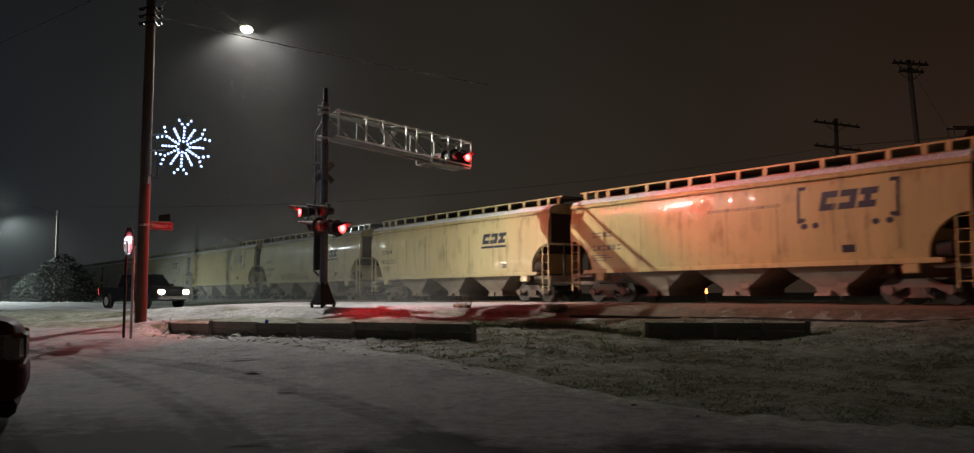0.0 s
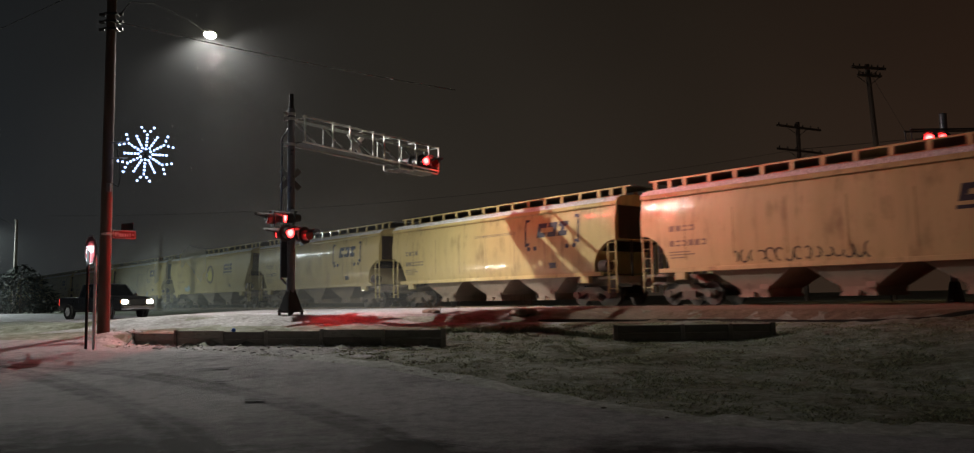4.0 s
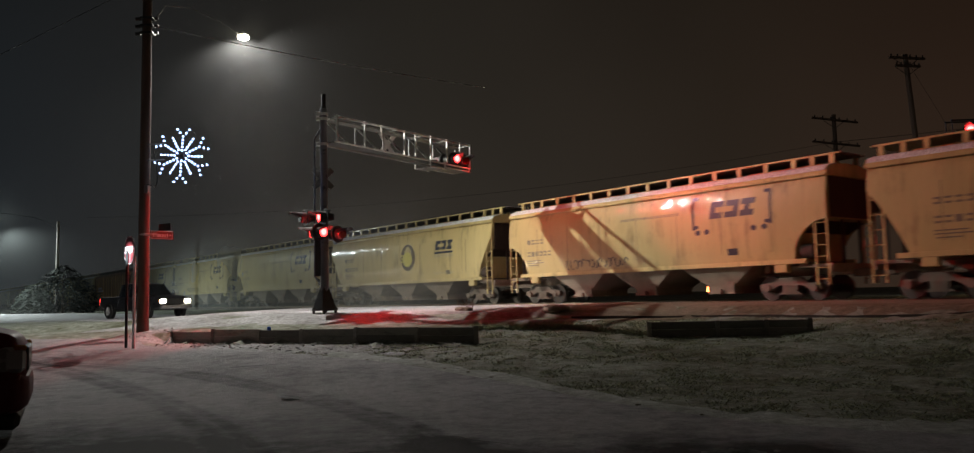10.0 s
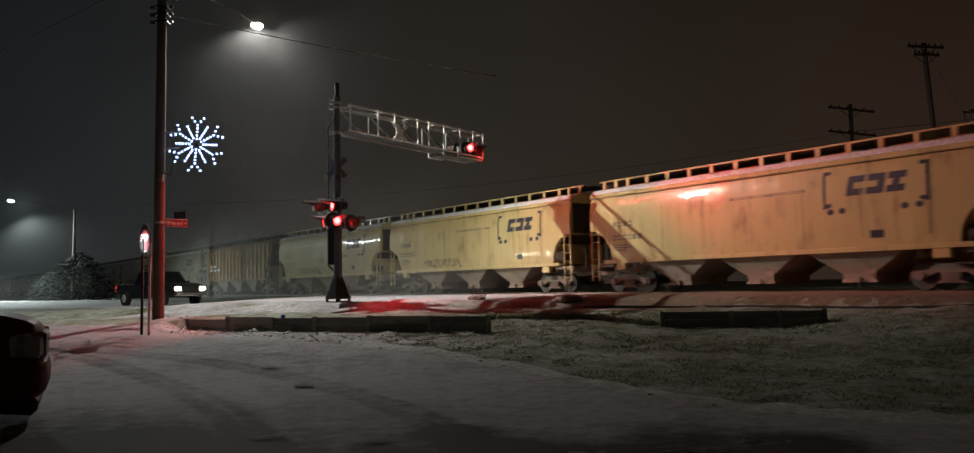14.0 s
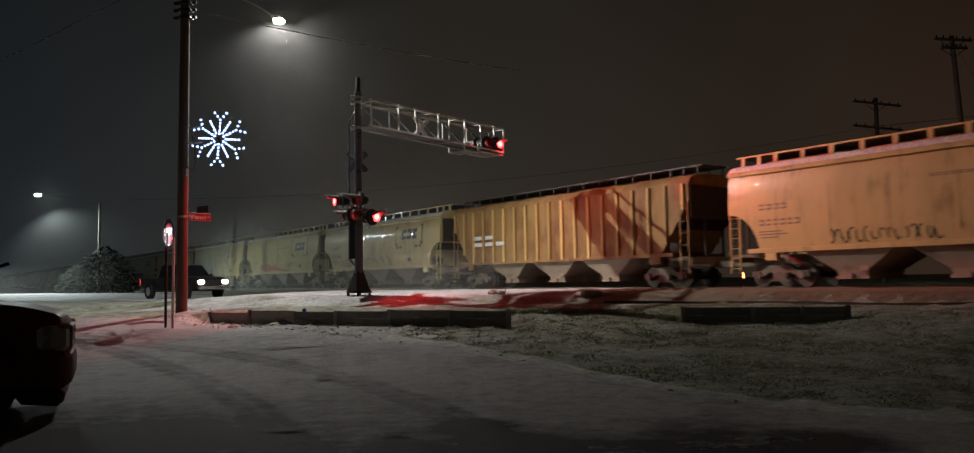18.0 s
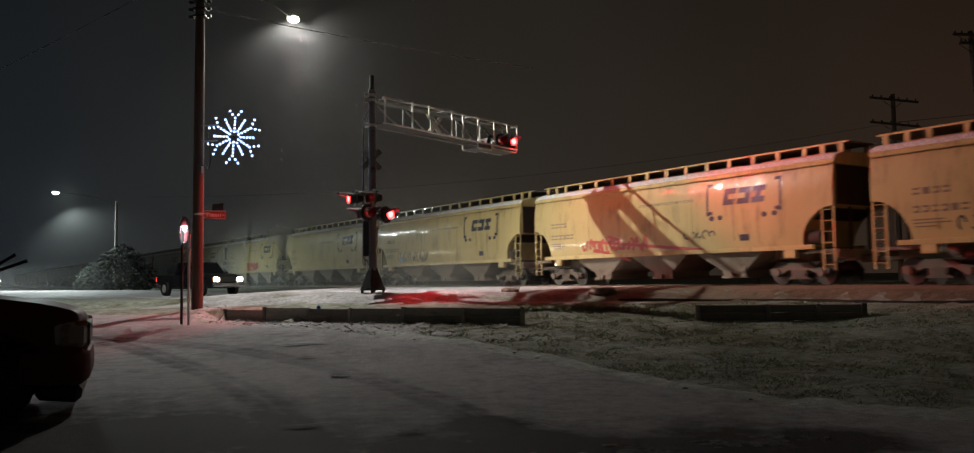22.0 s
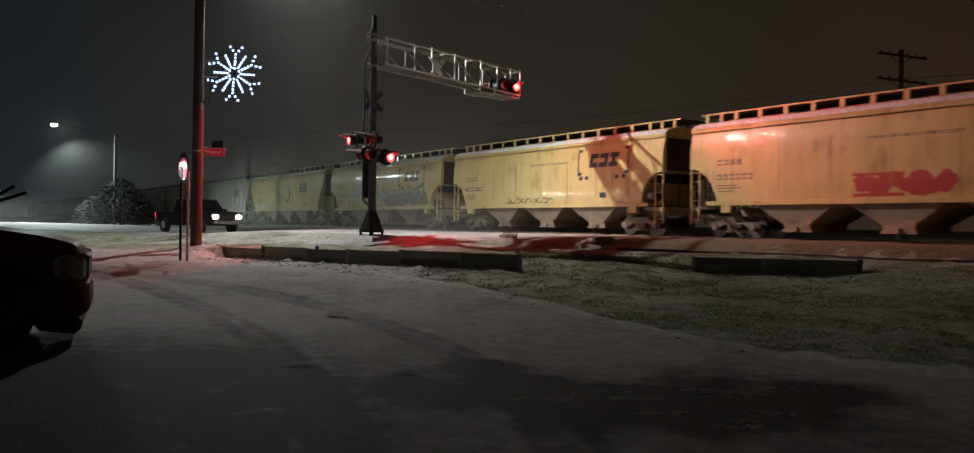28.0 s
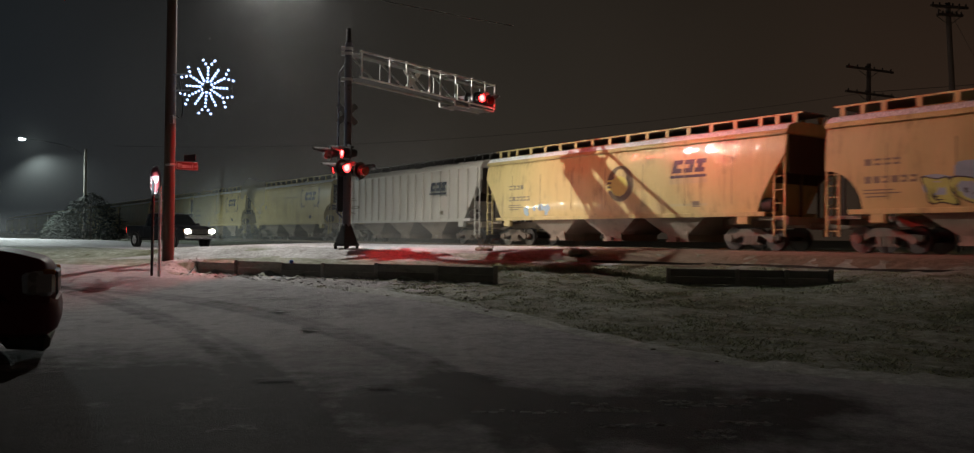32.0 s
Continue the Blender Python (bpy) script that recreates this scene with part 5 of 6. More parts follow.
def bush(name, at, width, tall, seed):
    """A shaggy evergreen: a stem with whorls of drooping twigs made of many small blades."""
    rng = random.Random(seed)
    b = thing(name, Matrix.Translation((at[0], at[1], height(*at) - 0.05)), "dark shaggy evergreen shrub dusted with snow", "shrub", "shrubs by the road")
    part("trunk", tubed((0, 0, 0), (0, 0, tall * 0.85), 0.10, 8, 0.03), MAT_WOOD_POLE, b)
    verts, faces = [], []
    for i in range(5200):
        z = tall * (1 - rng.random() ** 0.75 * 0.96)
        r = width * 0.66 * max(0.0, 1 - (z / tall) ** 2.4) ** 0.8 * rng.uniform(0.3, 1.12) + 0.05
        a = rng.uniform(0, math.tau)
        c = Vector((r * math.cos(a) + rng.gauss(0, 0.08), r * math.sin(a), z - 0.12 * r))
        d = Vector((math.cos(a), math.sin(a), rng.uniform(-0.7, 0.3))).normalized() * rng.uniform(0.18, 0.42)
        u = d.cross(Vector((rng.uniform(-1, 1), rng.uniform(-1, 1), 1))).normalized() * rng.uniform(0.03, 0.08)
        k = len(verts)
        verts += [c - u, c + u, c + d]
        faces.append((k, k + 1, k + 2))
    me = bpy.data.meshes.new("crown")
    me.from_pydata([tuple(v) for v in verts], [], faces)
    me.materials.append(MAT_BUSH)
    crown = new("crown", me)
    crown.parent = b


far_things()


def line_pole(at, top, arms, label, lean=0.0):
    base = Vector((at[0], at[1], 0.9))
    p = thing("utility_pole", Matrix.Translation(base), label, "utility pole", "line poles beyond the railway")
    part("shaft", tubed((0, 0, 0), (lean, 0, top - base.z), 0.17, 12, 0.13), MAT_WOOD_POLE, p, smooth=True)
    for z, w, tilt in arms:
        x = lean * (z - base.z) / (top - base.z)
        arm = part("crossarm", boxed((0, 0, 0), (w, 0.12, 0.13)), MAT_WOOD_POLE, p)
        arm.matrix_basis = Matrix.Translation((x, -0.16, z - base.z)) @ Matrix.Rotation(radians(tilt), 4, "Y") @ Matrix.Rotation(radians(12), 4, "Z")
        for i in range(6):
            pin = tubed((0, 0, 0.05), (0, 0, 0.20), 0.04, 6)
            q = part("insulator", pin, MAT_BLACK, p)
            q.matrix_basis = arm.matrix_basis @ Matrix.Translation(((i - 2.5) * w / 5.6, 0, 0))
        for s in (-1, 1):
            part("brace", tubed((x + s * 0.7, -0.1, z - base.z - 0.02), (x, -0.1, z - base.z - 0.55), 0.02, 6), MAT_BLACK, p)


line_pole((23.8, 52.0), 13.0, ((12.60, 3.4, 4.2), (11.02, 3.5, 4.2)), "dark wooden line pole with two crossarms behind the railway")
line_pole((25.15, 44.0), 14.6, ((14.35, 2.3, 0.0), (13.9, 1.6, 0.0)), "taller dark wooden pole with small crossarms behind the railway", -0.75)
cable = thing("overhead_line", Matrix.Identity(4), "thin overhead cables, the near one placed to fit the camera's view", "cables")
# Placed to fit the camera's view, end free; pale steel stands for lamplight.
wire("cable", (-10.71, 26.0, 10.81), (0.43, 26.4, 8.56), 0.10, 0.015, MAT_GALV, cable)
wire("cable", (-10.5, 26.0, 12.75), (-60.0, 10.0, 13.0), 0.6, 0.014, MAT_CABLE, cable)
wire("cable", (-10.5, 26.0, 12.4), (-70.0, 70.0, 12.5), 0.8, 0.014, MAT_CABLE, cable)
wire("cable", (60.0, 50.0, 14.9), (23.8, 51.9, 11.15), 0.35, 0.018, MAT_CABLE, cable)
wire("cable", (23.8, 51.9, 11.15), (-30.0, 62.0, 8.4), 1.2, 0.010, MAT_CABLE, cable)
wire("guy", (24.5, 44.0, 14.2), (26.6, 43.0, 9.0), 0.02, 0.02, MAT_CABLE, cable)


# ---------------------------------------------------------------- the other signal, beyond the train
FAR_MAST = Vector((18.3, 29.2, 1.10))
far_signal = thing("crossing_signal", Matrix.Translation(FAR_MAST), "second crossing signal with red flashers beyond the railway", "railroad signal", "cantilever crossing signals")
part("mast", tubed((0.75, 0, 0), (0.75, 0, 7.2), 0.13, 14), MAT_MAST, far_signal, smooth=True)
part("foot", tubed((0.75, 0, 0), (0.75, 0, 0.8), 0.32, 8, 0.18), MAT_BLACK, far_signal)
for z in (6.05, 6.55):
    for y in (-0.2, 0.2):
        part("arm_chord", tubed((-0.7, y, z), (6.0, y, z + 0.05), 0.035, 8), MAT_MAST, far_signal)
for i in range(6):
    for y in (-0.2, 0.2):
        part("arm_post", tubed((-0.65 + i * 1.2, y, 6.05), (-0.65 + i * 1.2, y, 6.6), 0.022, 6), MAT_MAST, far_signal)
BACK = Vector((-0.62, -0.78, 0)).normalized()
for x, outer in ((0.0, False), (0.52, False)):
    signal_lamp(far_signal, facing(Vector((x - 0.05, -0.35, 6.15)), BACK), outer)
    signal_lamp(far_signal, facing(Vector((x * 1.35 - 0.2, -0.35, 2.38)), BACK), outer)
part("lamp_bar", boxed((0.3, -0.1, 6.15), (1.5, 0.08, 0.08)), MAT_BLACK, far_signal)
part("lamp_bar", boxed((0.3, -0.1, 2.38), (1.6, 0.08, 0.08)), MAT_BLACK, far_signal)
yard = thing("yard_lamp", Matrix.Translation((19.9, 35.0, 1.0)), "small amber lamp on a post beyond the railway", "lamp")
part("post", tubed((0, 0, 0), (0, 0, 3.8), 0.06, 10), MAT_MAST, yard)
bm = bmesh.new()
bmesh.ops.create_uvsphere(bm, u_segments=14, v_segments=8, radius=0.13, matrix=Matrix.Translation((0, 0, 3.9)))
part("globe", bm, MAT_AMBER_LIGHT, yard, "glowing amber globe", True)

marker = thing("marker_lamp", Matrix.Translation((11.1, 38.7, height(11.1, 38.7) - 0.02)), "small orange lamp on a short post beyond the track", "lamp")
part("post", tubed((0, 0, 0), (0, 0, 0.46), 0.04, 8), MAT_MAST, marker)
part("globe", tubed((0, 0, 0.44), (0, 0, 0.68), 0.07, 12, 0.04), MAT_MARKER, marker, "glowing orange lens", True)

# ---------------------------------------------------------------- timber walls, tufts and verge


def timber_wall(points, tops, tall, label):
    w = thing("timber_wall", Matrix.Identity(4), label, "retaining wall", "low timber walls")
    posts = None
    for i, ((x0, y0), (x1, y1)) in enumerate(zip(points, points[1:])):
        a, b = Vector((x0, y0, 0)), Vector((x1, y1, 0))
        d = (b - a)
        m = Matrix.Rotation(math.atan2(d.y, d.x), 3, "Z")
        top = tops[i]
        for j in range(2):
            h = tall / 2
            c = (a + b) / 2 + Vector((0, 0, top - h * (j + 0.5)))
            part("plank", boxed(c, (d.length - 0.02, 0.09 + 0.012 * j, h - 0.005), m, 0.012), MAT_TIMBER, w)
        part("post", boxed(a + Vector((0, -0.03, top + 0.005 - tall / 2 - 0.06)), (0.11, 0.11, tall + 0.15), m, 0.012), MAT_TIMBER, w)
    part("post", boxed(Vector((*points[-1], tops[-1] - tall / 2 - 0.04)), (0.13, 0.13, tall + 0.15), None, 0.012), MAT_TIMBER, w)
    return w


WALL_X = [-9.38, -7.93, -6.40, -5.03, -3.38, -1.64, -0.06]
timber_wall([(x, wall_y(x) - 0.05) for x in WALL_X], [0.74, 0.81, 0.775, 0.795, 0.83, 0.815], 0.42, "low retaining wall of weathered dark timber planks")
timber_wall([(4.30, 20.35), (5.95, 20.1), (7.1, 19.9), (8.12, 19.75)], [0.85, 0.85, 0.85], 0.38, "low dark timber wall half sunk in the lawn")
tag = thing("marker_tape", Matrix.Translation((-6.05, wall_y(-6.05) - 0.10, 0.82)), "scrap of bright blue tape on the wall's top", "tape")
part("strip", boxed((0, 0, 0), (0.10, 0.10, 0.10), Matrix.Rotation(0.5, 3, "Y"), 0.02), MAT_TAG, tag)


def tuft(at, size, seed):
    rng = random.Random(seed)
    t = thing("dry_tuft", Matrix.Translation((at[0], at[1], height(*at))), "clump of dark stones and dry stems at the road's edge", "plant tuft", "tufts by the road")
    for i in range(4):
        bm = bmesh.new()
        bmesh.ops.create_icosphere(bm, subdivisions=2, radius=0.16 * size)
        for v in bm.verts:
            v.co *= 1 + 0.3 * noise.noise(v.co * 5 + Vector((seed, i, 0)))
        s = part("stone", bm, MAT_UNDER, t)
        s.location = (rng.uniform(-0.28, 0.28) * size, rng.uniform(-0.15, 0.15), 0.07)
        s.scale = (1.2, 1, 0.8)
    bm = bmesh.new()
    for i in range(26):
        a, r = rng.uniform(0, math.tau), rng.uniform(0.05, 0.35) * size
        p = Vector((rng.uniform(-0.25, 0.25) * size, rng.uniform(-0.12, 0.12), 0.05))
        tube(bm, p, p + Vector((r * math.cos(a), r * math.sin(a) * 0.6, rng.uniform(0.2, 0.55) * size)), 0.006, 4)
    part("stem_clump", bm, MAT_STEM, t, "dry stems")


tuft((-0.39, 27.2), 0.85, 3)
tuft((2.59, 26.7), 1.1, 4)


def kerb_line():
    """A low frozen kerb between the verge and the lawn, dark on its near side."""
    bm = bmesh.new()
    pts = [tuple((MAST + ROAD_DIR * s + ARM_DIR * (road_edge(s) - 0.12 + 0.05 * noise.noise((s * 1.7, 0, 0))))[:2]) for s in steps(8.4, 40, 0.4)]
    rings = []
    for i, (x, y) in enumerate(pts):
        a, b = Vector(pts[max(0, i - 1)]), Vector(pts[min(len(pts) - 1, i + 1)])
        d = (b - a).normalized()
        n = Vector((-d.y, d.x))
        z = height(x, y) - 0.03 + 0.035 * noise.noise((x * 2.1, y * 2.1, 1.0))
        rings.append([(x - n.x * 0.06, y - n.y * 0.06, z - 0.1), (x - n.x * 0.05, y - n.y * 0.05, z + 0.10), (x + n.x * 0.06, y + n.y * 0.06, z + 0.10), (x + n.x * 0.12, y + n.y * 0.12, z - 0.1)])
    loft(bm, rings)
    bmesh.ops.recalc_face_normals(bm, faces=bm.faces)
    tagged(part("kerb", bm, MAT_SOIL), "low dark earth kerb edging the verge", "kerb", kind="structure")


kerb_line()


def verge():
    rows = []
    pts = [(-14.0, 27.6), (-10.8, 26.3), (-8.0, 27.2), (-5.5, 26.5), (-2.5, 25.5), (0.3, 24.8), (4.0, 24.1), (7.45, 23.8), (8.7, 22.2), (9.75, 20.8), (10.8, 19.8), (13.5, 15.9), (17.0, 11.3)]
    for (x0, y0), (x1, y1) in zip(pts, pts[1:]):
        for k in range(6):
            x, y = x0 + (x1 - x0) * k / 6, y0 + (y1 - y0) * k / 6
            q = ARM_DIR.x * x + ARM_DIR.y * y
            far = min(6.0, max(1.0, 20.5 - q)) if x < 6 else 3.0
            rows.append([(x + ARM_DIR.x * far * j / 6, y + ARM_DIR.y * far * j / 6) for j in range(7)])
    cut = next(i for i, r in enumerate(rows) if r[0][0] > 2.8)
    v = band("verge", rows[:cut + 1], MAT_VERGE, 0.03)
    tagged(v, "snowy verge between the lawn and the road", "verge", kind="structure")
    v = band("verge", rows[cut:], MAT_EARTH, 0.03)
    tagged(v, "bare brown earth verge below the railway", "verge", kind="structure")


verge()


def snow_bank():
    """Trodden snow heaped at the foot of the wall and round the pole."""
    bm = bmesh.new()
    xs = steps(-11.2, -1.5, 0.16)
    grid = {}
    for i, x in enumerate(xs):
        near = street_edge(x) - 0.35
        far = (wall_y(x) - 0.10) if x > -9.3 else 26.6
        for j in range(15):
            y = near + (far - near) * j / 14
            hump = math.sin(math.pi * j / 14) ** 0.6 * min(1, (i + 1) / 6, (len(xs) - i) / 14)
            z = height(x, y) - 0.015 + hump * (0.06 + 0.05 * noise.fractal((x * 1.6, y * 1.6, 0), 0.9, 2.1, 4))
            grid[i, j] = bm.verts.new((x, y, z))
    for i in range(len(xs) - 1):
        for j in range(14):
            bm.faces.new((grid[i, j], grid[i + 1, j], grid[i + 1, j + 1], grid[i, j + 1]))
    tagged(part("snow_bank", bm, MAT_VERGE, smooth=True), "trodden bank of old snow at the street corner", "snow", kind="stuff")


snow_bank()


def grass_blades():
    """Tufts of frozen grass on the lawn."""
    rng = random.Random(11)
    verts, faces = [], []
    def blade(x, y, s):
        z = height(x, y)
        a = rng.uniform(0, math.tau)
        u = Vector((math.cos(a), math.sin(a), 0)) * 0.014 * s
        tip = Vector((rng.gauss(0, 0.05), rng.gauss(0, 0.05), rng.uniform(0.018, 0.045))) * s
        c, k = Vector((x, y, z)), len(verts)
        verts.extend([tuple(c - u), tuple(c + u), tuple(c + tip)])
        faces.append((k, k + 1, k + 2))
    made = 0
    while made < 64000:
        x = rng.uniform(-4.5, 15.0)
        y = rng.uniform(7.5, 25.0)
        if y < street_edge(x) + 0.05 or (x < -0.1 and y > wall_y(x) - 0.2) or noise.fractal((x * 1.5, y * 1.5, 5), 0.8, 2.2, 3) < rng.uniform(-0.3, 0.4):
            continue
        if x * SIDE.x + y * SIDE.y > 20.5:
            continue
        blade(x, y, rng.uniform(0.6, 1.25))
        made += 1
    # longer grass along the step between the two walls
    for i in range(5200):
        x = rng.uniform(-0.1, 4.5)
        y = 22.75 - 2.1 * ease(2.2, 4.6, x) + rng.gauss(0, 0.14)
        blade(x, y, rng.uniform(1.6, 3.4))
    me = bpy.data.meshes.new("grass")
    me.from_pydata(verts, [], faces)
    me.materials.append(MAT_GRASS)
    tagged(new("grass", me), "short frozen lawn grass sticking out of the snow", "grass", kind="stuff")


MAT_GRASS = material("frozen_grass", (0.36, 0.385, 0.24), 0.8, 0, 0.4, 1.5, 30, 0.0, (0.50, 0.52, 0.47), 0.48, 2.0)
grass_blades()


def lawn_edge():
    """Crusted snow along the street's edge, running out raggedly into the lawn."""
    bm = bmesh.new()
    xs, rows = steps(-3.4, 16.0, 0.11), []
    for x in xs:
        e = street_edge(x)
        near = e - 0.22 + 0.16 * noise.noise((x * 2.3, 1.0, 0)) + 0.10 * noise.noise((x * 7.0, 4.0, 0))
        far = e + 0.75 + 0.55 * noise.noise((x * 0.8, 7.0, 0)) + 0.35 * noise.noise((x * 2.9, 9.0, 0))
        row = []
        for j in range(11):
            y = near + (far - near) * j / 10
            lift = 0.044 if j == 0 else -0.03 if j == 10 else 0.046 + 0.006 * j * (1 - j / 10) + (0.008 + 0.012 * min(1.0, j / 4)) * noise.fractal((x * 3.0, y * 3.0, 2.0), 0.9, 2.1, 4)
            row.append(bm.verts.new((x, y, height(x, y) + lift)))
        rows.append(row)
    for a, b in zip(rows, rows[1:]):
        for i in range(10):
            bm.faces.new((a[i], b[i], b[i + 1], a[i + 1]))
    tagged(part("snow_crust", bm, MAT_CRUST, smooth=True), "crusted old snow along the lawn's edge", "snow", kind="stuff")
    rng = random.Random(8)
    bm = bmesh.new()
    for i in range(14):
        x = rng.uniform(-3.2, 10.0)
        r = rng.uniform(0.010, 0.032)
        y = street_edge(x) + rng.gauss(-0.05, 0.16)
        bmesh.ops.create_icosphere(bm, subdivisions=1, radius=r, matrix=Matrix.Translation((x, y, height(x, y) + 0.055)) @ Matrix.Diagonal((1.5, 1.0, 0.6, 1)))
    for i in range(45):
        x = rng.uniform(-10.8, -0.4)
        lo, hi = street_edge(x) - 0.1, (wall_y(x) - 0.15 if x > -9.3 else 26.2)
        y = lo + (hi - lo) * rng.random()
        r = rng.uniform(0.010, 0.035)
        bmesh.ops.create_icosphere(bm, subdivisions=1, radius=r, matrix=Matrix.Translation((x, y, height(x, y) + 0.09)) @ Matrix.Diagonal((1.4, 1.1, 0.7, 1)))
    tagged(part("clods", bm, MAT_CLOD), "frozen clods along the lawn's edge", "clods", kind="stuff")
    bm = bmesh.new()
    for i in range(320):
        x = rng.uniform(-10.8, -0.4)
        lo, hi = street_edge(x) - 0.15, (wall_y(x) - 0.12 if x > -9.3 else 26.2)
        y = lo + (hi - lo) * rng.random() ** 0.8
        r = rng.uniform(0.012, 0.036)
        made = bmesh.ops.create_icosphere(bm, subdivisions=1, radius=r, matrix=Matrix.Translation((x, y, height(x, y) + 0.062)) @ Matrix.Diagonal((1.6, 1.3, 0.5, 1)))
        for v in made["verts"]:
            v.co += 0.3 * r * noise.noise_vector(v.co * 12)
    tagged(part("snow_lumps", bm, MAT_VERGE, smooth=True), "lumps of trodden snow below the wall", "snow", kind="stuff")


def ice_crumbs():
    """Lumps of ice left on the wet asphalt."""
    rng = random.Random(15)
    bm = bmesh.new()
    for cx, cy, n, spread in ((1.0, 7.35, 16, 0.20), (1.77, 7.50, 18, 0.22), (2.45, 7.85, 14, 0.18), (1.25, 6.72, 10, 0.16), (1.75, 6.50, 14, 0.22), (2.1, 6.9, 7, 0.25), (0.5, 6.9, 6, 0.3)):
        for i in range(n // 4 + 1):
            x, y, turn = cx + rng.gauss(0, spread), cy + rng.gauss(0, spread * 0.5), rng.uniform(-0.15, 0.35)
            for k in range(14):
                u = rng.gauss(0, 0.09)
                px, py = x + u * math.cos(turn), y + u * math.sin(turn) + rng.gauss(0, 0.022)
                r = rng.uniform(0.014, 0.036)
                made = bmesh.ops.create_icosphere(bm, subdivisions=2, radius=r, matrix=Matrix.Translation((px, py, height(px, py) + 0.040)) @ Matrix.Rotation(turn, 4, "Z") @ Matrix.Diagonal((rng.uniform(1.2, 2.2), 1.1, 0.42, 1)))
                for v in made["verts"]:
                    v.co += 0.4 * r * noise.noise_vector(v.co * 30)
    tagged(part("ice_crumbs", bm, MAT_CRUMB, smooth=True), "white crumbs of ice on the wet asphalt", "ice", kind="stuff")


MAT_CRUST = ground_material("snow_crust", (0.52, 0.54, 0.51), (0.16, 0.155, 0.11), 0.62, 3.0, 1.0, 16.0)
MAT_CLOD = material("frozen_clods", (0.20, 0.185, 0.14), 0.9, 0, 0.4, 9.0, 60, 0.2, (0.4, 0.4, 0.4), 0.45, 8.0)
MAT_CRUMB = ground_material("dirty_ice", (0.48, 0.48, 0.47), (0.08, 0.075, 0.06), 0.5, 9.0, 1.0, 40.0)
lawn_edge()
ice_crumbs()


def street_cracks():
    marks = [((-5.35, 16.78), (-3.85, 17.14), 0.07), ((-4.33, 15.16), (-3.88, 15.19), 0.08), ((-3.15, 12.91), (-2.78, 12.79), 0.10), ((-10.14, 18.75), (-9.37, 18.79), 0.05),
             ((-2.6, 8.45), (-2.1, 8.6), 0.09), ((-1.43, 8.12), (-0.95, 8.24), 0.10), ((-0.6, 9.2), (0.3, 8.4), 0.06)]
    rng = random.Random(4)
    for (x0, y0), (x1, y1), w in marks:
        bm = bmesh.new()
        top, bot = [], []
        for i in range(9):
            x, y = x0 + (x1 - x0) * i / 8, y0 + (y1 - y0) * i / 8 + rng.gauss(0, 0.02)
            h = (3.2 if y0 > 12 else 1.4) * w * (0.35 + 0.65 * rng.random()) * math.sin(math.pi * (i + 0.5) / 9)
            z = height(x, y) + 0.078
            top.append(bm.verts.new((x, y + h / 2, z)))
            bot.append(bm.verts.new((x, y - h / 2, z)))
        for i in range(8):
            bm.faces.new((bot[i], bot[i + 1], top[i + 1], top[i]))
        tagged(part("pavement_crack", bm, MAT_TYRE), "dark patched crack in the asphalt", "crack", "cracks in the street", kind="structure")


street_cracks()


# ---------------------------------------------------------------- vehicles
def wheel(parent, at, r, w, side, mat_rim):
    """Tyre and rim; side is -1 or 1, the way the rim faces along y."""
    bm = bmesh.new()
    prof = [(0.60, -0.5), (0.95, -0.5), (1.0, -0.35), (1.0, 0.35), (0.95, 0.5), (0.60, 0.5)]
    rings = [[(r * p * math.cos(k * math.tau / 28), w * q, r * p * math.sin(k * math.tau / 28)) for p, q in prof] for k in range(29)]
    loft(bm, rings, cap=False)
    bmesh.ops.recalc_face_normals(bm, faces=bm.faces)
    wh = part("wheel", bm, MAT_TYRE, parent, "black tyre", True)
    wh.location = at
    bm = bmesh.new()
    tube(bm, (0, side * w * 0.30, 0), (0, side * w * 0.38, 0), r * 0.62, 24)
    for k in range(6):
        a = k * math.tau / 6
        box(bm, (0.36 * r * math.cos(a), side * w * 0.42, 0.36 * r * math.sin(a)), (r * 0.5, 0.03, r * 0.15), Matrix.Rotation(-a, 3, "Y"))
    tube(bm, (0, side * w * 0.38, 0), (0, side * w * 0.5, 0), r * 0.14, 12)
    part("rim", bm, mat_rim, wh, "silver rim")
    return wh


def body_loft(stations):
    """A vehicle's body from cross-sections: x, half width at the sill and shoulder, sill, shoulder and top heights."""
    bm = bmesh.new()
    rings = []
    for x, w0, w1, z0, z1, z2, w2 in stations:
        near = [(x, -w0 * 0.9, z0), (x, -w0, z0 + 0.10), (x, -w1, (z0 + z1) / 2), (x, -w1 * 0.985, z1 - 0.05), (x, -w2, z2)]
        rings.append(near + [(x, -y, z) for _, y, z in reversed(near)])
    loft(bm, rings)
    bmesh.ops.recalc_face_normals(bm, faces=bm.faces)
    return bm


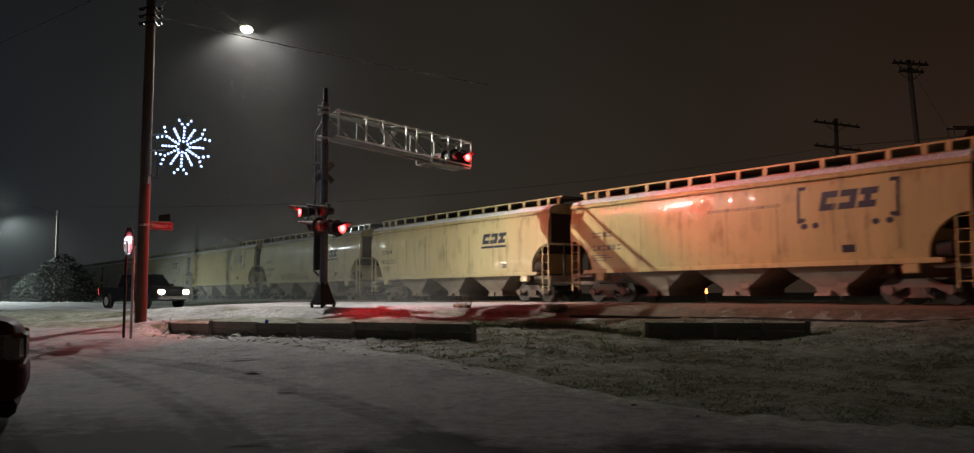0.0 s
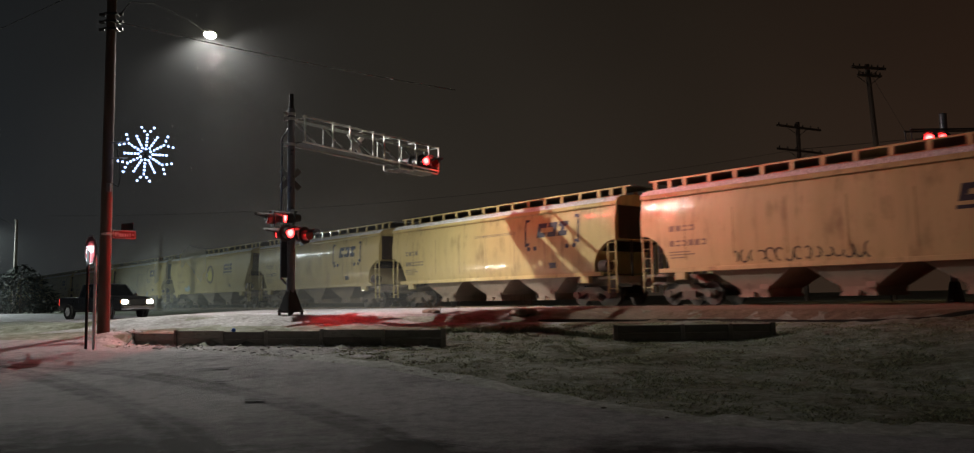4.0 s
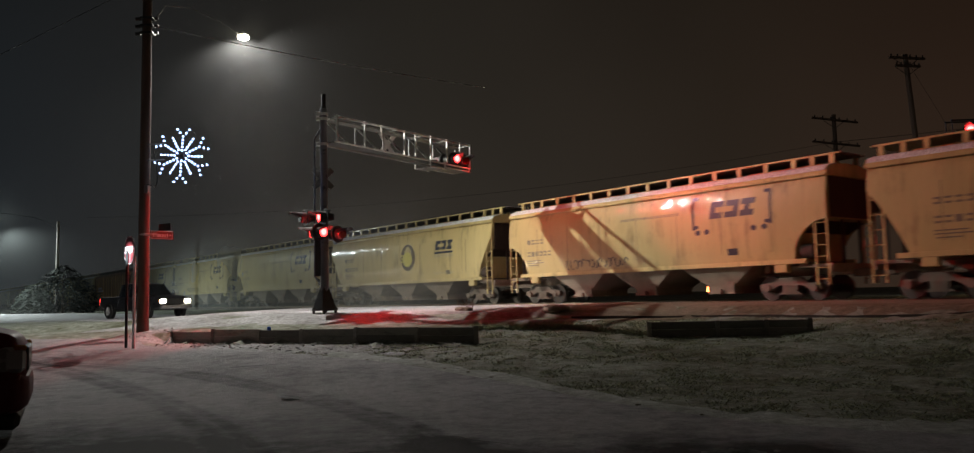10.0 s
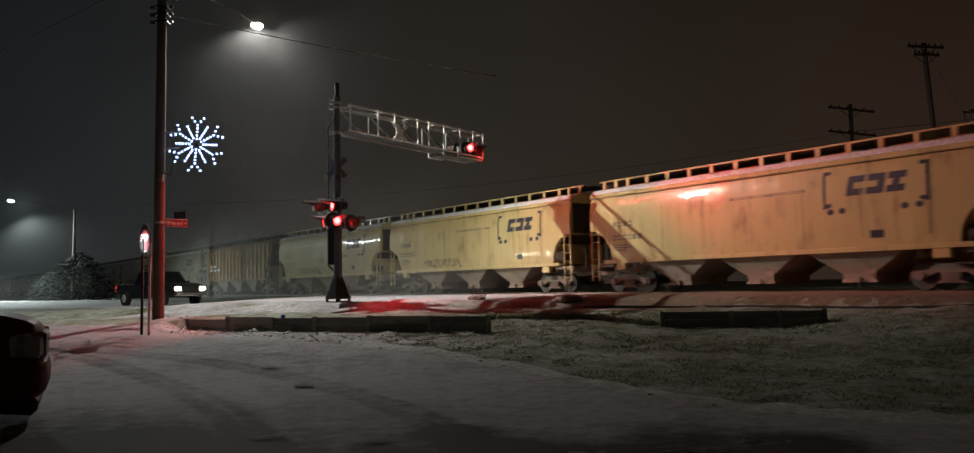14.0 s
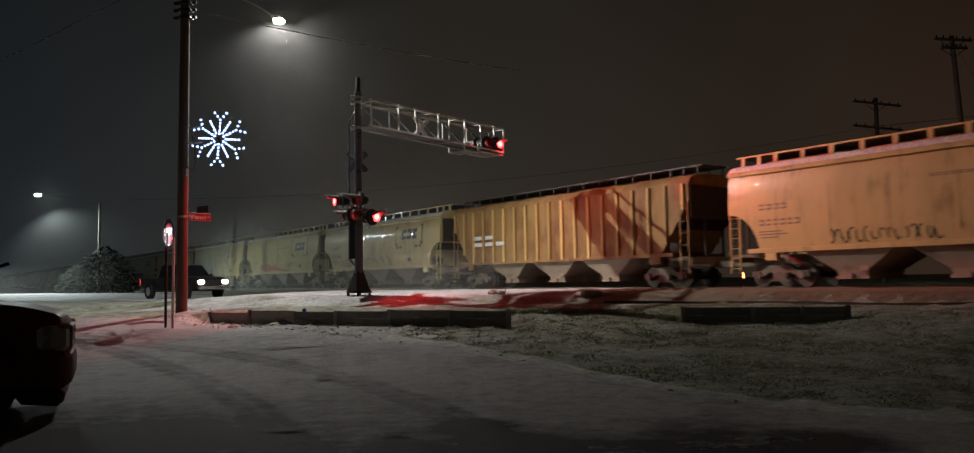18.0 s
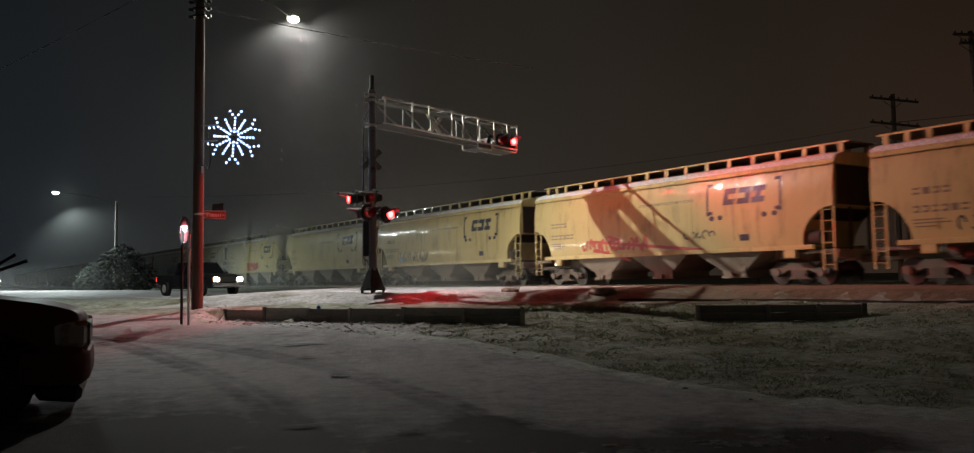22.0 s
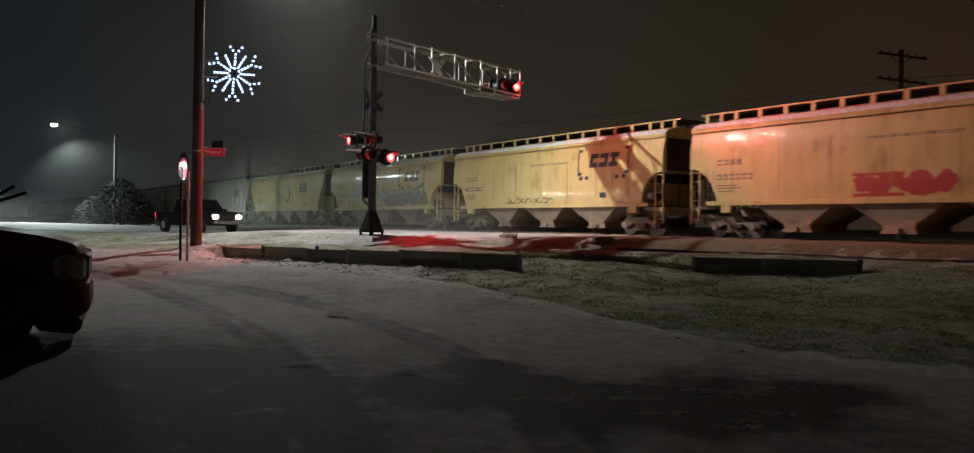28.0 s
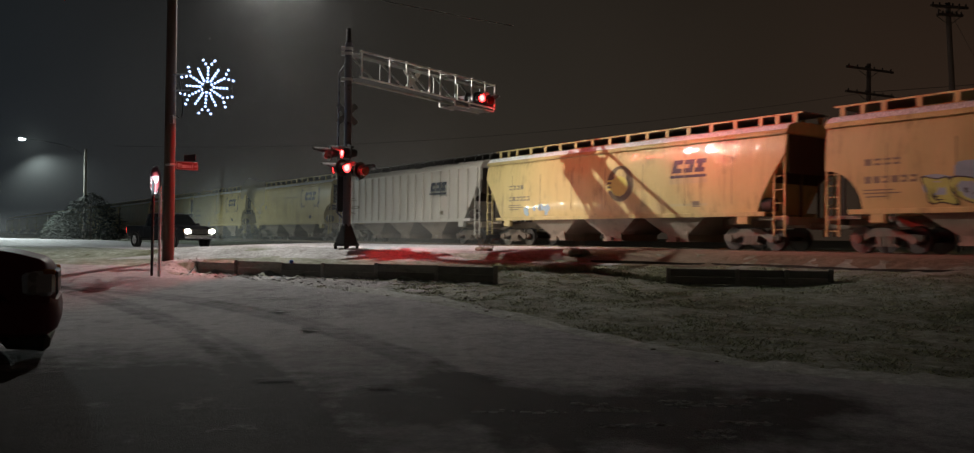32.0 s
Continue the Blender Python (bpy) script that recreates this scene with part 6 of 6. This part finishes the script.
def pickup(m, paint, label, lit, r=0.40):
    """A crew-cab pickup along +x, its middle over the origin."""
    t = thing("pickup_truck", m, label, "pickup truck", "waiting vehicles")
    W = 0.98
    hood = [(1.15, W, W, 0.42, 1.12, 1.22, 0.86), (1.7, W, W, 0.42, 1.10, 1.20, 0.86), (2.35, W, 0.97, 0.42, 1.07, 1.15, 0.84), (2.72, 0.95, 0.94, 0.45, 1.02, 1.09, 0.80), (2.86, 0.90, 0.90, 0.50, 0.95, 1.02, 0.74)]
    part("front_body", body_loft(hood), paint, t, "hood and front wings", True)
    cab = [(-1.05, W, W, 0.42, 1.12, 1.14, 0.94), (-0.5, W, W, 0.42, 1.12, 1.15, 0.94), (0.4, W, W, 0.42, 1.12, 1.15, 0.94), (1.15, W, W, 0.42, 1.12, 1.22, 0.90)]
    part("cab_body", body_loft(cab), paint, t, "doors and lower cab", True)
    bm = bmesh.new()
    loft(bm, [[(x, -w, 1.12), (x2, -w * 0.86, 1.84), (x2, w * 0.86, 1.84), (x, w, 1.12)] for x, x2, w in ((-1.05, -0.88, 0.93), (-0.5, -0.5, 0.94), (0.3, 0.20, 0.94), (1.22, 0.46, 0.92))])
    bmesh.ops.recalc_face_normals(bm, faces=bm.faces)
    part("cab_glass", bm, MAT_BLACK_GLASS, t, "dark windows")
    bm = bmesh.new()
    loft(bm, [[(x, -w, z), (x, -w * 0.7, z + 0.05), (x, w * 0.7, z + 0.05), (x, w, z)] for x, w, z in ((-0.92, 0.80, 1.82), (-0.5, 0.82, 1.85), (0.2, 0.82, 1.85), (0.50, 0.80, 1.80))])
    bmesh.ops.recalc_face_normals(bm, faces=bm.faces)
    part("cab_roof", bm, paint, t, "cab roof with a little snow", True)
    for x, x2 in ((-0.98, -0.82), (-0.06, -0.06), (1.18, 0.48)):
        for s in (-1, 1):
            part("pillar", tubed((x, s * 0.93, 1.12), (x2, s * 0.81, 1.83), 0.04, 6), paint, t)
    bed = [(-2.86, 0.93, W, 0.55, 1.12, 1.16, 0.95), (-2.5, W, W, 0.48, 1.12, 1.16, 0.95), (-1.7, W, W, 0.48, 1.12, 1.16, 0.95), (-1.07, W, W, 0.44, 1.12, 1.16, 0.95)]
    part("bed", body_loft(bed), paint, t, "cargo bed", True)
    part("bed_snow", boxed((-1.95, 0, 1.165), (1.6, 1.7, 0.03), None, 0.01), MAT_SNOWCAP, t, "snow lying on the bed")
    part("front_bumper", boxed((2.90, 0, 0.60), (0.20, 1.85, 0.24), None, 0.05), MAT_CHROME, t, "front bumper")
    part("rear_bumper", boxed((-2.93, 0, 0.60), (0.16, 1.85, 0.20), None, 0.04), MAT_CHROME, t, "rear bumper")
    part("grille", boxed((2.875, 0, 0.85), (0.06, 1.05, 0.26), None, 0.02), MAT_BLACK, t, "dark grille")
    for s in (-1, 1):
        h = part("headlight", boxed((2.85, s * 0.72, 0.88), (0.14, 0.34, 0.20), None, 0.05), MAT_HEADLIGHT if lit else MAT_LENS, t, "lit headlight" if lit else "unlit headlight")
        h.visible_shadow = False
        part("turn_lamp", boxed((2.80, s * 0.92, 0.90), (0.12, 0.07, 0.16), None, 0.02), MAT_AMBER, t, "amber turn lamp")
        part("tail_lamp", boxed((-2.88, s * 0.90, 0.92), (0.06, 0.14, 0.34), None, 0.02), MAT_TAIL if lit else MAT_SIGN_RED, t, "red tail lamp")
        part("mirror", boxed((0.95, s * 1.10, 1.25), (0.12, 0.22, 0.18), None, 0.04), paint, t)
        part("side_sill", boxed((-0.1, s * 0.97, 0.42), (2.6, 0.06, 0.10), None, 0.02), MAT_BLACK, t)
        for x in (0.62, -0.36):
            part("door_handle", boxed((x - 0.25, s * 0.995, 1.0), (0.18, 0.03, 0.04), None, 0.01), MAT_CHROME, t)
        for x in (1.83, -1.83):
            # A black disc on the body stands in for the arch's shade.
            bm = bmesh.new()
            tube(bm, (x, s * 0.90, r), (x, s * 0.995, r), r * 1.22, 26)
            part("wheel_arch", bm, MAT_BLACK, t, "black disc for the shaded wheel arch")
            wheel(t, (x, s * 0.96, r), r, 0.26, s, MAT_SILVER)
    return t


HEAD = math.degrees(math.atan2(-0.6, 0.8))
TRUCK_AT = Vector((-18.3, 44.6, 0))
TRUCK_AT.z = height(TRUCK_AT.x, TRUCK_AT.y) + 0.05
pickup(Matrix.Translation(TRUCK_AT) @ Matrix.Rotation(radians(-36.5), 4, "Z"), MAT_DARK_PAINT, "black pickup waiting on the snowy road, headlights on", True)
SECOND_AT = Vector((-46.5, 66.5, 0))
SECOND_AT.z = height(SECOND_AT.x, SECOND_AT.y) + 0.05
pickup(Matrix.Translation(SECOND_AT) @ Matrix.Rotation(radians(-40), 4, "Z"), MAT_DARK_PAINT, "dark pickup farther back on the road, headlights on", True)


def near_vehicle():
    """The dark vehicle parked beside the camera: a tall blunt nose, wing, wheel and raised wipers."""
    ang = 27.0
    m = Matrix.Translation((-5.75, 10.28, height(-6.0, 10.4) + 0.045)) @ Matrix.Rotation(radians(ang), 4, "Z")
    t = thing("parked_suv", m, "dark maroon SUV parked at the kerb, wipers raised", "car", "parked vehicles")
    W = 0.96
    AXLE, ARCH, HUB = -0.84, 0.53, 0.37

    def sill(x):
        """The lower edge of the wing: a round opening over the front wheel."""
        d = abs(x - AXLE)
        return HUB + math.sqrt(ARCH * ARCH - d * d) if d < ARCH - 0.004 else (0.46 if x > AXLE else 0.42)

    def crown(x):
        pts = [(-1.76, 1.46), (-1.1, 1.43), (-0.87, 1.40), (-0.45, 1.335), (-0.04, 1.245), (0.08, 1.18), (0.15, 1.10), (0.19, 1.00)]
        for (a, za), (b, zb) in zip(pts, pts[1:]):
            if x <= b:
                return za + (zb - za) * (x - a) / (b - a)
        return pts[-1][1]

    nose = []
    for x in (0.19, 0.15, 0.08, -0.04, -0.18, -0.30, -0.3145, -0.33, -0.38, -0.46, -0.56, -0.70, -0.84, -0.98, -1.12, -1.22, -1.30, -1.35, -1.3665, -1.39, -1.55, -1.75):
        back = 0.19 - x
        w = W - 0.26 * max(0.0, 1 - back / 0.36) ** 2
        top = crown(x)
        nose.append((x if x < -0.3 else -0.3 + (x + 0.3) * 0.76, w, w, sill(x), top - 0.13, top, w - 0.13))
    part("hood", body_loft(nose), MAT_MAROON, t, "hood and front wings", True)
    part("wheel_well", boxed((AXLE, 0, 0.72), (1.02, 1.50, 0.60)), MAT_TYRE, t, "black inner wheel well")
    cab = [(-1.76, W, W, 0.42, 1.37, 1.40, 0.88), (-2.2, W, W, 0.42, 1.20, 1.23, 0.92), (-3.0, W, W, 0.42, 1.15, 1.18, 0.92), (-4.9, 0.94, W, 0.45, 1.15, 1.18, 0.92), (-5.0, 0.88, 0.92, 0.5, 1.12, 1.16, 0.90)]
    part("body", body_loft(cab), MAT_MAROON, t, "doors and rear body", True)
    bm = bmesh.new()
    loft(bm, [[(x, -0.92, 1.18), (x2, -0.76, 1.86), (x2, 0.76, 1.86), (x, 0.92, 1.18)] for x, x2 in ((-1.75, -2.45), (-3.2, -3.2), (-4.9, -4.6))])
    bmesh.ops.recalc_face_normals(bm, faces=bm.faces)
    part("cabin_glass", bm, MAT_BLACK_GLASS, t, "dark windscreen and side glass")
    part("roof", boxed((-3.5, 0, 1.88), (2.2, 1.50, 0.06), None, 0.03), MAT_MAROON, t)
    bm = bmesh.new()
    rings = []
    for x, w, z0, z1 in ((0.12, 0.56, 0.46, 0.66), (0.10, 0.70, 0.40, 0.74), (0.02, 0.88, 0.35, 0.77), (-0.12, 0.98, 0.32, 0.78), (-0.30, 1.01, 0.32, 0.77), (-0.62, 1.01, 0.36, 0.74)):
        rings.append([(x, -w, z0 + 0.05), (x, -w, z1 - 0.05), (x, -w + 0.08, z1), (x, w - 0.08, z1), (x, w, z1 - 0.05), (x, w, z0 + 0.05), (x, w - 0.1, z0), (x, -w + 0.1, z0)])
    loft(bm, rings)
    bmesh.ops.recalc_face_normals(bm, faces=bm.faces)
    part("bumper", bm, MAT_MAROON, t, "deep rounded front bumper", True)
    part("air_dam", boxed((-0.22, 0, 0.27), (0.50, 1.70, 0.22), Matrix.Rotation(0.12, 3, "Y"), 0.06), MAT_BLACK, t, "black lower lip")
    part("grille", boxed((0.06, 0, 0.94), (0.07, 1.10, 0.30), None, 0.02), MAT_BLACK, t)
    for s in (-1, 1):
        h = part("headlight", boxed((-0.13, s * 0.80, 0.95), (0.36, 0.30, 0.30), Matrix.Rotation(-s * 0.32, 3, "Z"), 0.05), MAT_LENS, t, "large unlit headlight")
        for z in (0.90, 1.05):
            part("reflector", tubed((-0.15, s * 0.945, z - 0.02), (-0.14, s * 0.965, z - 0.02), 0.06, 16), MAT_ANTIC, h)
        part("turn_lamp", boxed((0.0, s * 0.84, 1.085), (0.14, 0.12, 0.07), Matrix.Rotation(-s * 0.5, 3, "Z"), 0.02), MAT_AMBER, t, "amber turn lamp")
        part("mirror", boxed((-2.05, s * 1.10, 1.28), (0.12, 0.24, 0.20), None, 0.04), MAT_MAROON, t)
        for x in (AXLE, AXLE - 2.95):
            if x < -2:
                # rear arch: a black disc in place of a shaded opening
                part("wheel_arch", tubed((x, s * 0.88, 0.40), (x, s * 0.972, 0.40), 0.47, 28), MAT_BLACK, t, "black disc for the shaded wheel arch")
            wheel(t, (x, s * 0.85, 0.36), 0.365, 0.25, s, MAT_DARK_RIM)
    for p, q in (((-1.74, 0.08, 1.32), (-0.75, -0.38, 1.94)), ((-1.76, 0.14, 1.46), (-0.62, -0.45, 1.86))):
        p, q = Vector(p), Vector(q)
        w = part("wiper", tubed(p, q, 0.009, 6), MAT_BLACK, t, "raised wiper arm")
        d = (q - p).normalized()
        part("wiper_blade", boxed(p + d * ((q - p).length - 0.22) + Vector((0, 0, -0.015)), (0.46, 0.02, 0.035), d.to_track_quat("X", "Z").to_matrix()), MAT_TYRE, w)


near_vehicle()


# ---------------------------------------------------------------- falling sleet in the lamp's light
def build_sleet():
    """Thin streaks of sleet about the lamp; the pattern repeats every 12 m, so that it can fall on and on."""
    rng = random.Random(21)
    verts, faces = [], []
    drops = [(rng.gauss(-0.3, 1.3), rng.gauss(0.3, 1.3), rng.uniform(0, 12), rng.uniform(0.10, 0.25)) for _ in range(130)]
    for x, y, z, n in drops:
        for up in (0, 12):
            k = len(verts)
            lean = 0.25 * n
            w = 0.0007
            verts += [(x - w, y, z + up), (x + w, y, z + up), (x + w - lean, y, z + up + n), (x - w - lean, y, z + up + n), (x, y - w, z + up), (x, y + w, z + up), (x - lean, y + w, z + up + n), (x - lean, y - w, z + up + n)]
            faces += [(k, k + 1, k + 2, k + 3), (k + 4, k + 5, k + 6, k + 7)]
    bright = len(faces)
    for i in range(45000):
        x, y, z, w = rng.gauss(-0.4, 2.0), rng.gauss(0.4, 2.0), rng.uniform(0, 12), rng.uniform(0.0016, 0.0034)
        for up in (0, 12):
            k = len(verts)
            verts += [(x - w, y - w, z + up), (x + w, y - w, z + up), (x, y + w, z + up + w * 2.5)]
            faces.append((k, k + 1, k + 2))
    me = bpy.data.meshes.new("sleet")
    me.from_pydata(verts, [], faces)
    me.materials.append(MAT_SNOWCAP)
    me.materials.append(MAT_DROP)
    me.polygons.foreach_set("material_index", [0] * bright + [1] * (len(faces) - bright))
    return tagged(new("sleet", me), "fine sleet falling through the street lamp's light", "sleet", kind="stuff")


sleet = build_sleet()


def mist_material(name, peak, scale):
    """Fine snow hanging in the air: almost clear, lit from both sides, thinning out towards its edges."""
    m = bpy.data.materials.new(name)
    m.use_nodes = True
    nt = m.node_tree
    nt.nodes.clear()
    out, mix, clear = nt.nodes.new("ShaderNodeOutputMaterial"), nt.nodes.new("ShaderNodeMixShader"), nt.nodes.new("ShaderNodeBsdfTransparent")
    front, back, both = nt.nodes.new("ShaderNodeBsdfDiffuse"), nt.nodes.new("ShaderNodeBsdfTranslucent"), nt.nodes.new("ShaderNodeAddShader")
    for n in (front, back):
        n.inputs["Color"].default_value = (0.78, 0.80, 0.80, 1)
        nt.links.new(n.outputs[0], both.inputs[0 if n is front else 1])
    co, sep = nt.nodes.new("ShaderNodeTexCoord"), nt.nodes.new("ShaderNodeSeparateXYZ")
    nt.links.new(co.outputs["UV"], sep.inputs[0])
    amount = None
    for k in (0, 1):
        # 4 u (1 - u), smoothed: nothing at the edges, one in the middle
        rest, prod, soft = nt.nodes.new("ShaderNodeMath"), nt.nodes.new("ShaderNodeMath"), nt.nodes.new("ShaderNodeMapRange")
        rest.operation, prod.operation, soft.interpolation_type = "SUBTRACT", "MULTIPLY", "SMOOTHSTEP"
        rest.inputs[0].default_value = 1.0
        nt.links.new(sep.outputs[k], rest.inputs[1])
        nt.links.new(sep.outputs[k], prod.inputs[0])
        nt.links.new(rest.outputs[0], prod.inputs[1])
        soft.inputs[2].default_value = 0.25
        nt.links.new(prod.outputs[0], soft.inputs[0])
        if amount is None:
            amount = soft.outputs[0]
        else:
            m2 = nt.nodes.new("ShaderNodeMath")
            m2.operation = "MULTIPLY"
            nt.links.new(amount, m2.inputs[0])
            nt.links.new(soft.outputs[0], m2.inputs[1])
            amount = m2.outputs[0]
    cloud = nt.nodes.new("ShaderNodeTexNoise")
    cloud.inputs["Scale"].default_value, cloud.inputs["Detail"].default_value = scale, 3.0
    nt.links.new(co.outputs["Object"], cloud.inputs["Vector"])
    var = nt.nodes.new("ShaderNodeMapRange")
    var.inputs[3].default_value, var.inputs[4].default_value = peak * 0.4, peak * 1.6
    nt.links.new(cloud.outputs[0], var.inputs[0])
    last = nt.nodes.new("ShaderNodeMath")
    last.operation = "MULTIPLY"
    nt.links.new(amount, last.inputs[0])
    nt.links.new(var.outputs[0], last.inputs[1])
    nt.links.new(last.outputs[0], mix.inputs[0])
    nt.links.new(clear.outputs[0], mix.inputs[1])
    nt.links.new(both.outputs[0], mix.inputs[2])
    nt.links.new(mix.outputs[0], out.inputs[0])
    return m


def mist_veil(a, b, z0, z1, mat, bow=1.5):
    """A bowed curtain of drifting snow between two points of the plan."""
    a, b = Vector((*a, 0)), Vector((*b, 0))
    side = (b - a).cross(Vector((0, 0, 1))).normalized()
    bm = bmesh.new()
    uv = bm.loops.layers.uv.new("uv")
    n, grid = 14, {}
    for i in range(n + 1):
        for j in range(7):
            p = a.lerp(b, i / n) + side * bow * (math.sin(math.pi * i / n) + 0.3 * noise.noise((i * 0.6, j * 0.5, z1))) + Vector((0, 0, z0 + (z1 - z0) * j / 6))
            grid[i, j] = bm.verts.new(p)
    for i in range(n):
        for j in range(6):
            f = bm.faces.new((grid[i, j], grid[i + 1, j], grid[i + 1, j + 1], grid[i, j + 1]))
            for loop, (u, v) in zip(f.loops, ((i, j), (i + 1, j), (i + 1, j + 1), (i, j + 1))):
                loop[uv].uv = (u / n, v / 6)
    return tagged(part("mist_veil", bm, mat, smooth=True), "thin mist of wind-blown snow lit by the lamps", "mist", kind="stuff")


mist_veil((-19.0, 32.2), (-1.4, 32.6), 1.0, 19.0, mist_material("thin_mist", 0.0042, 0.12))
mist_veil((-60.0, 70.8), (-24.0, 71.4), -6.0, 19.0, mist_material("far_mist", 0.013, 0.10), -0.5)
mist_veil((-1.0, 40.0), (-47.5, 102.0), -3.0, 9.5, mist_material("drifting_mist", 0.16, 0.15), -0.6)
mist_veil((1.5, 35.5), (-27.0, 73.5), -0.6, 3.6, mist_material("snow_spray", 0.10, 0.3), -0.5)
mist_veil((-70.0, 66.0), (-24.0, 52.5), -1.6, 3.4, mist_material("low_mist", 0.10, 0.15), -1.0)


# ---------------------------------------------------------------- what moves
def motions():
    for k, car in CARS.items():
        walk(car, [(t, car_pose(k, t)) for t in range(0, 33, 4)])
    # the sleet falls 12 m in two seconds, over and over
    rows = [(0.0, pose(-8.6, 31.0, -1.8))]
    for n in range(16):
        rows += [(2.0 * n + 1.46, pose(-8.6, 31.0, -10.56)), (2.0 * n + 1.50, pose(-8.6, 31.0, 1.2))]
    rows.append((32.0, pose(-8.6, 31.0, -1.8)))
    walk(sleet, rows)
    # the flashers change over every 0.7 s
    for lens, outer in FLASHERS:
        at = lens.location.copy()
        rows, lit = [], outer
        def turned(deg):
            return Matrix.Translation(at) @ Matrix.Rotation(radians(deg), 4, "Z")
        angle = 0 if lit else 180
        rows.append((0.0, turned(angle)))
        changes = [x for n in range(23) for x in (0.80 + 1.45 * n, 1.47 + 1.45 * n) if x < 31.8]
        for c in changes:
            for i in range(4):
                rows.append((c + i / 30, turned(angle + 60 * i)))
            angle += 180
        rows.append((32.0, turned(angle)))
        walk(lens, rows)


motions()
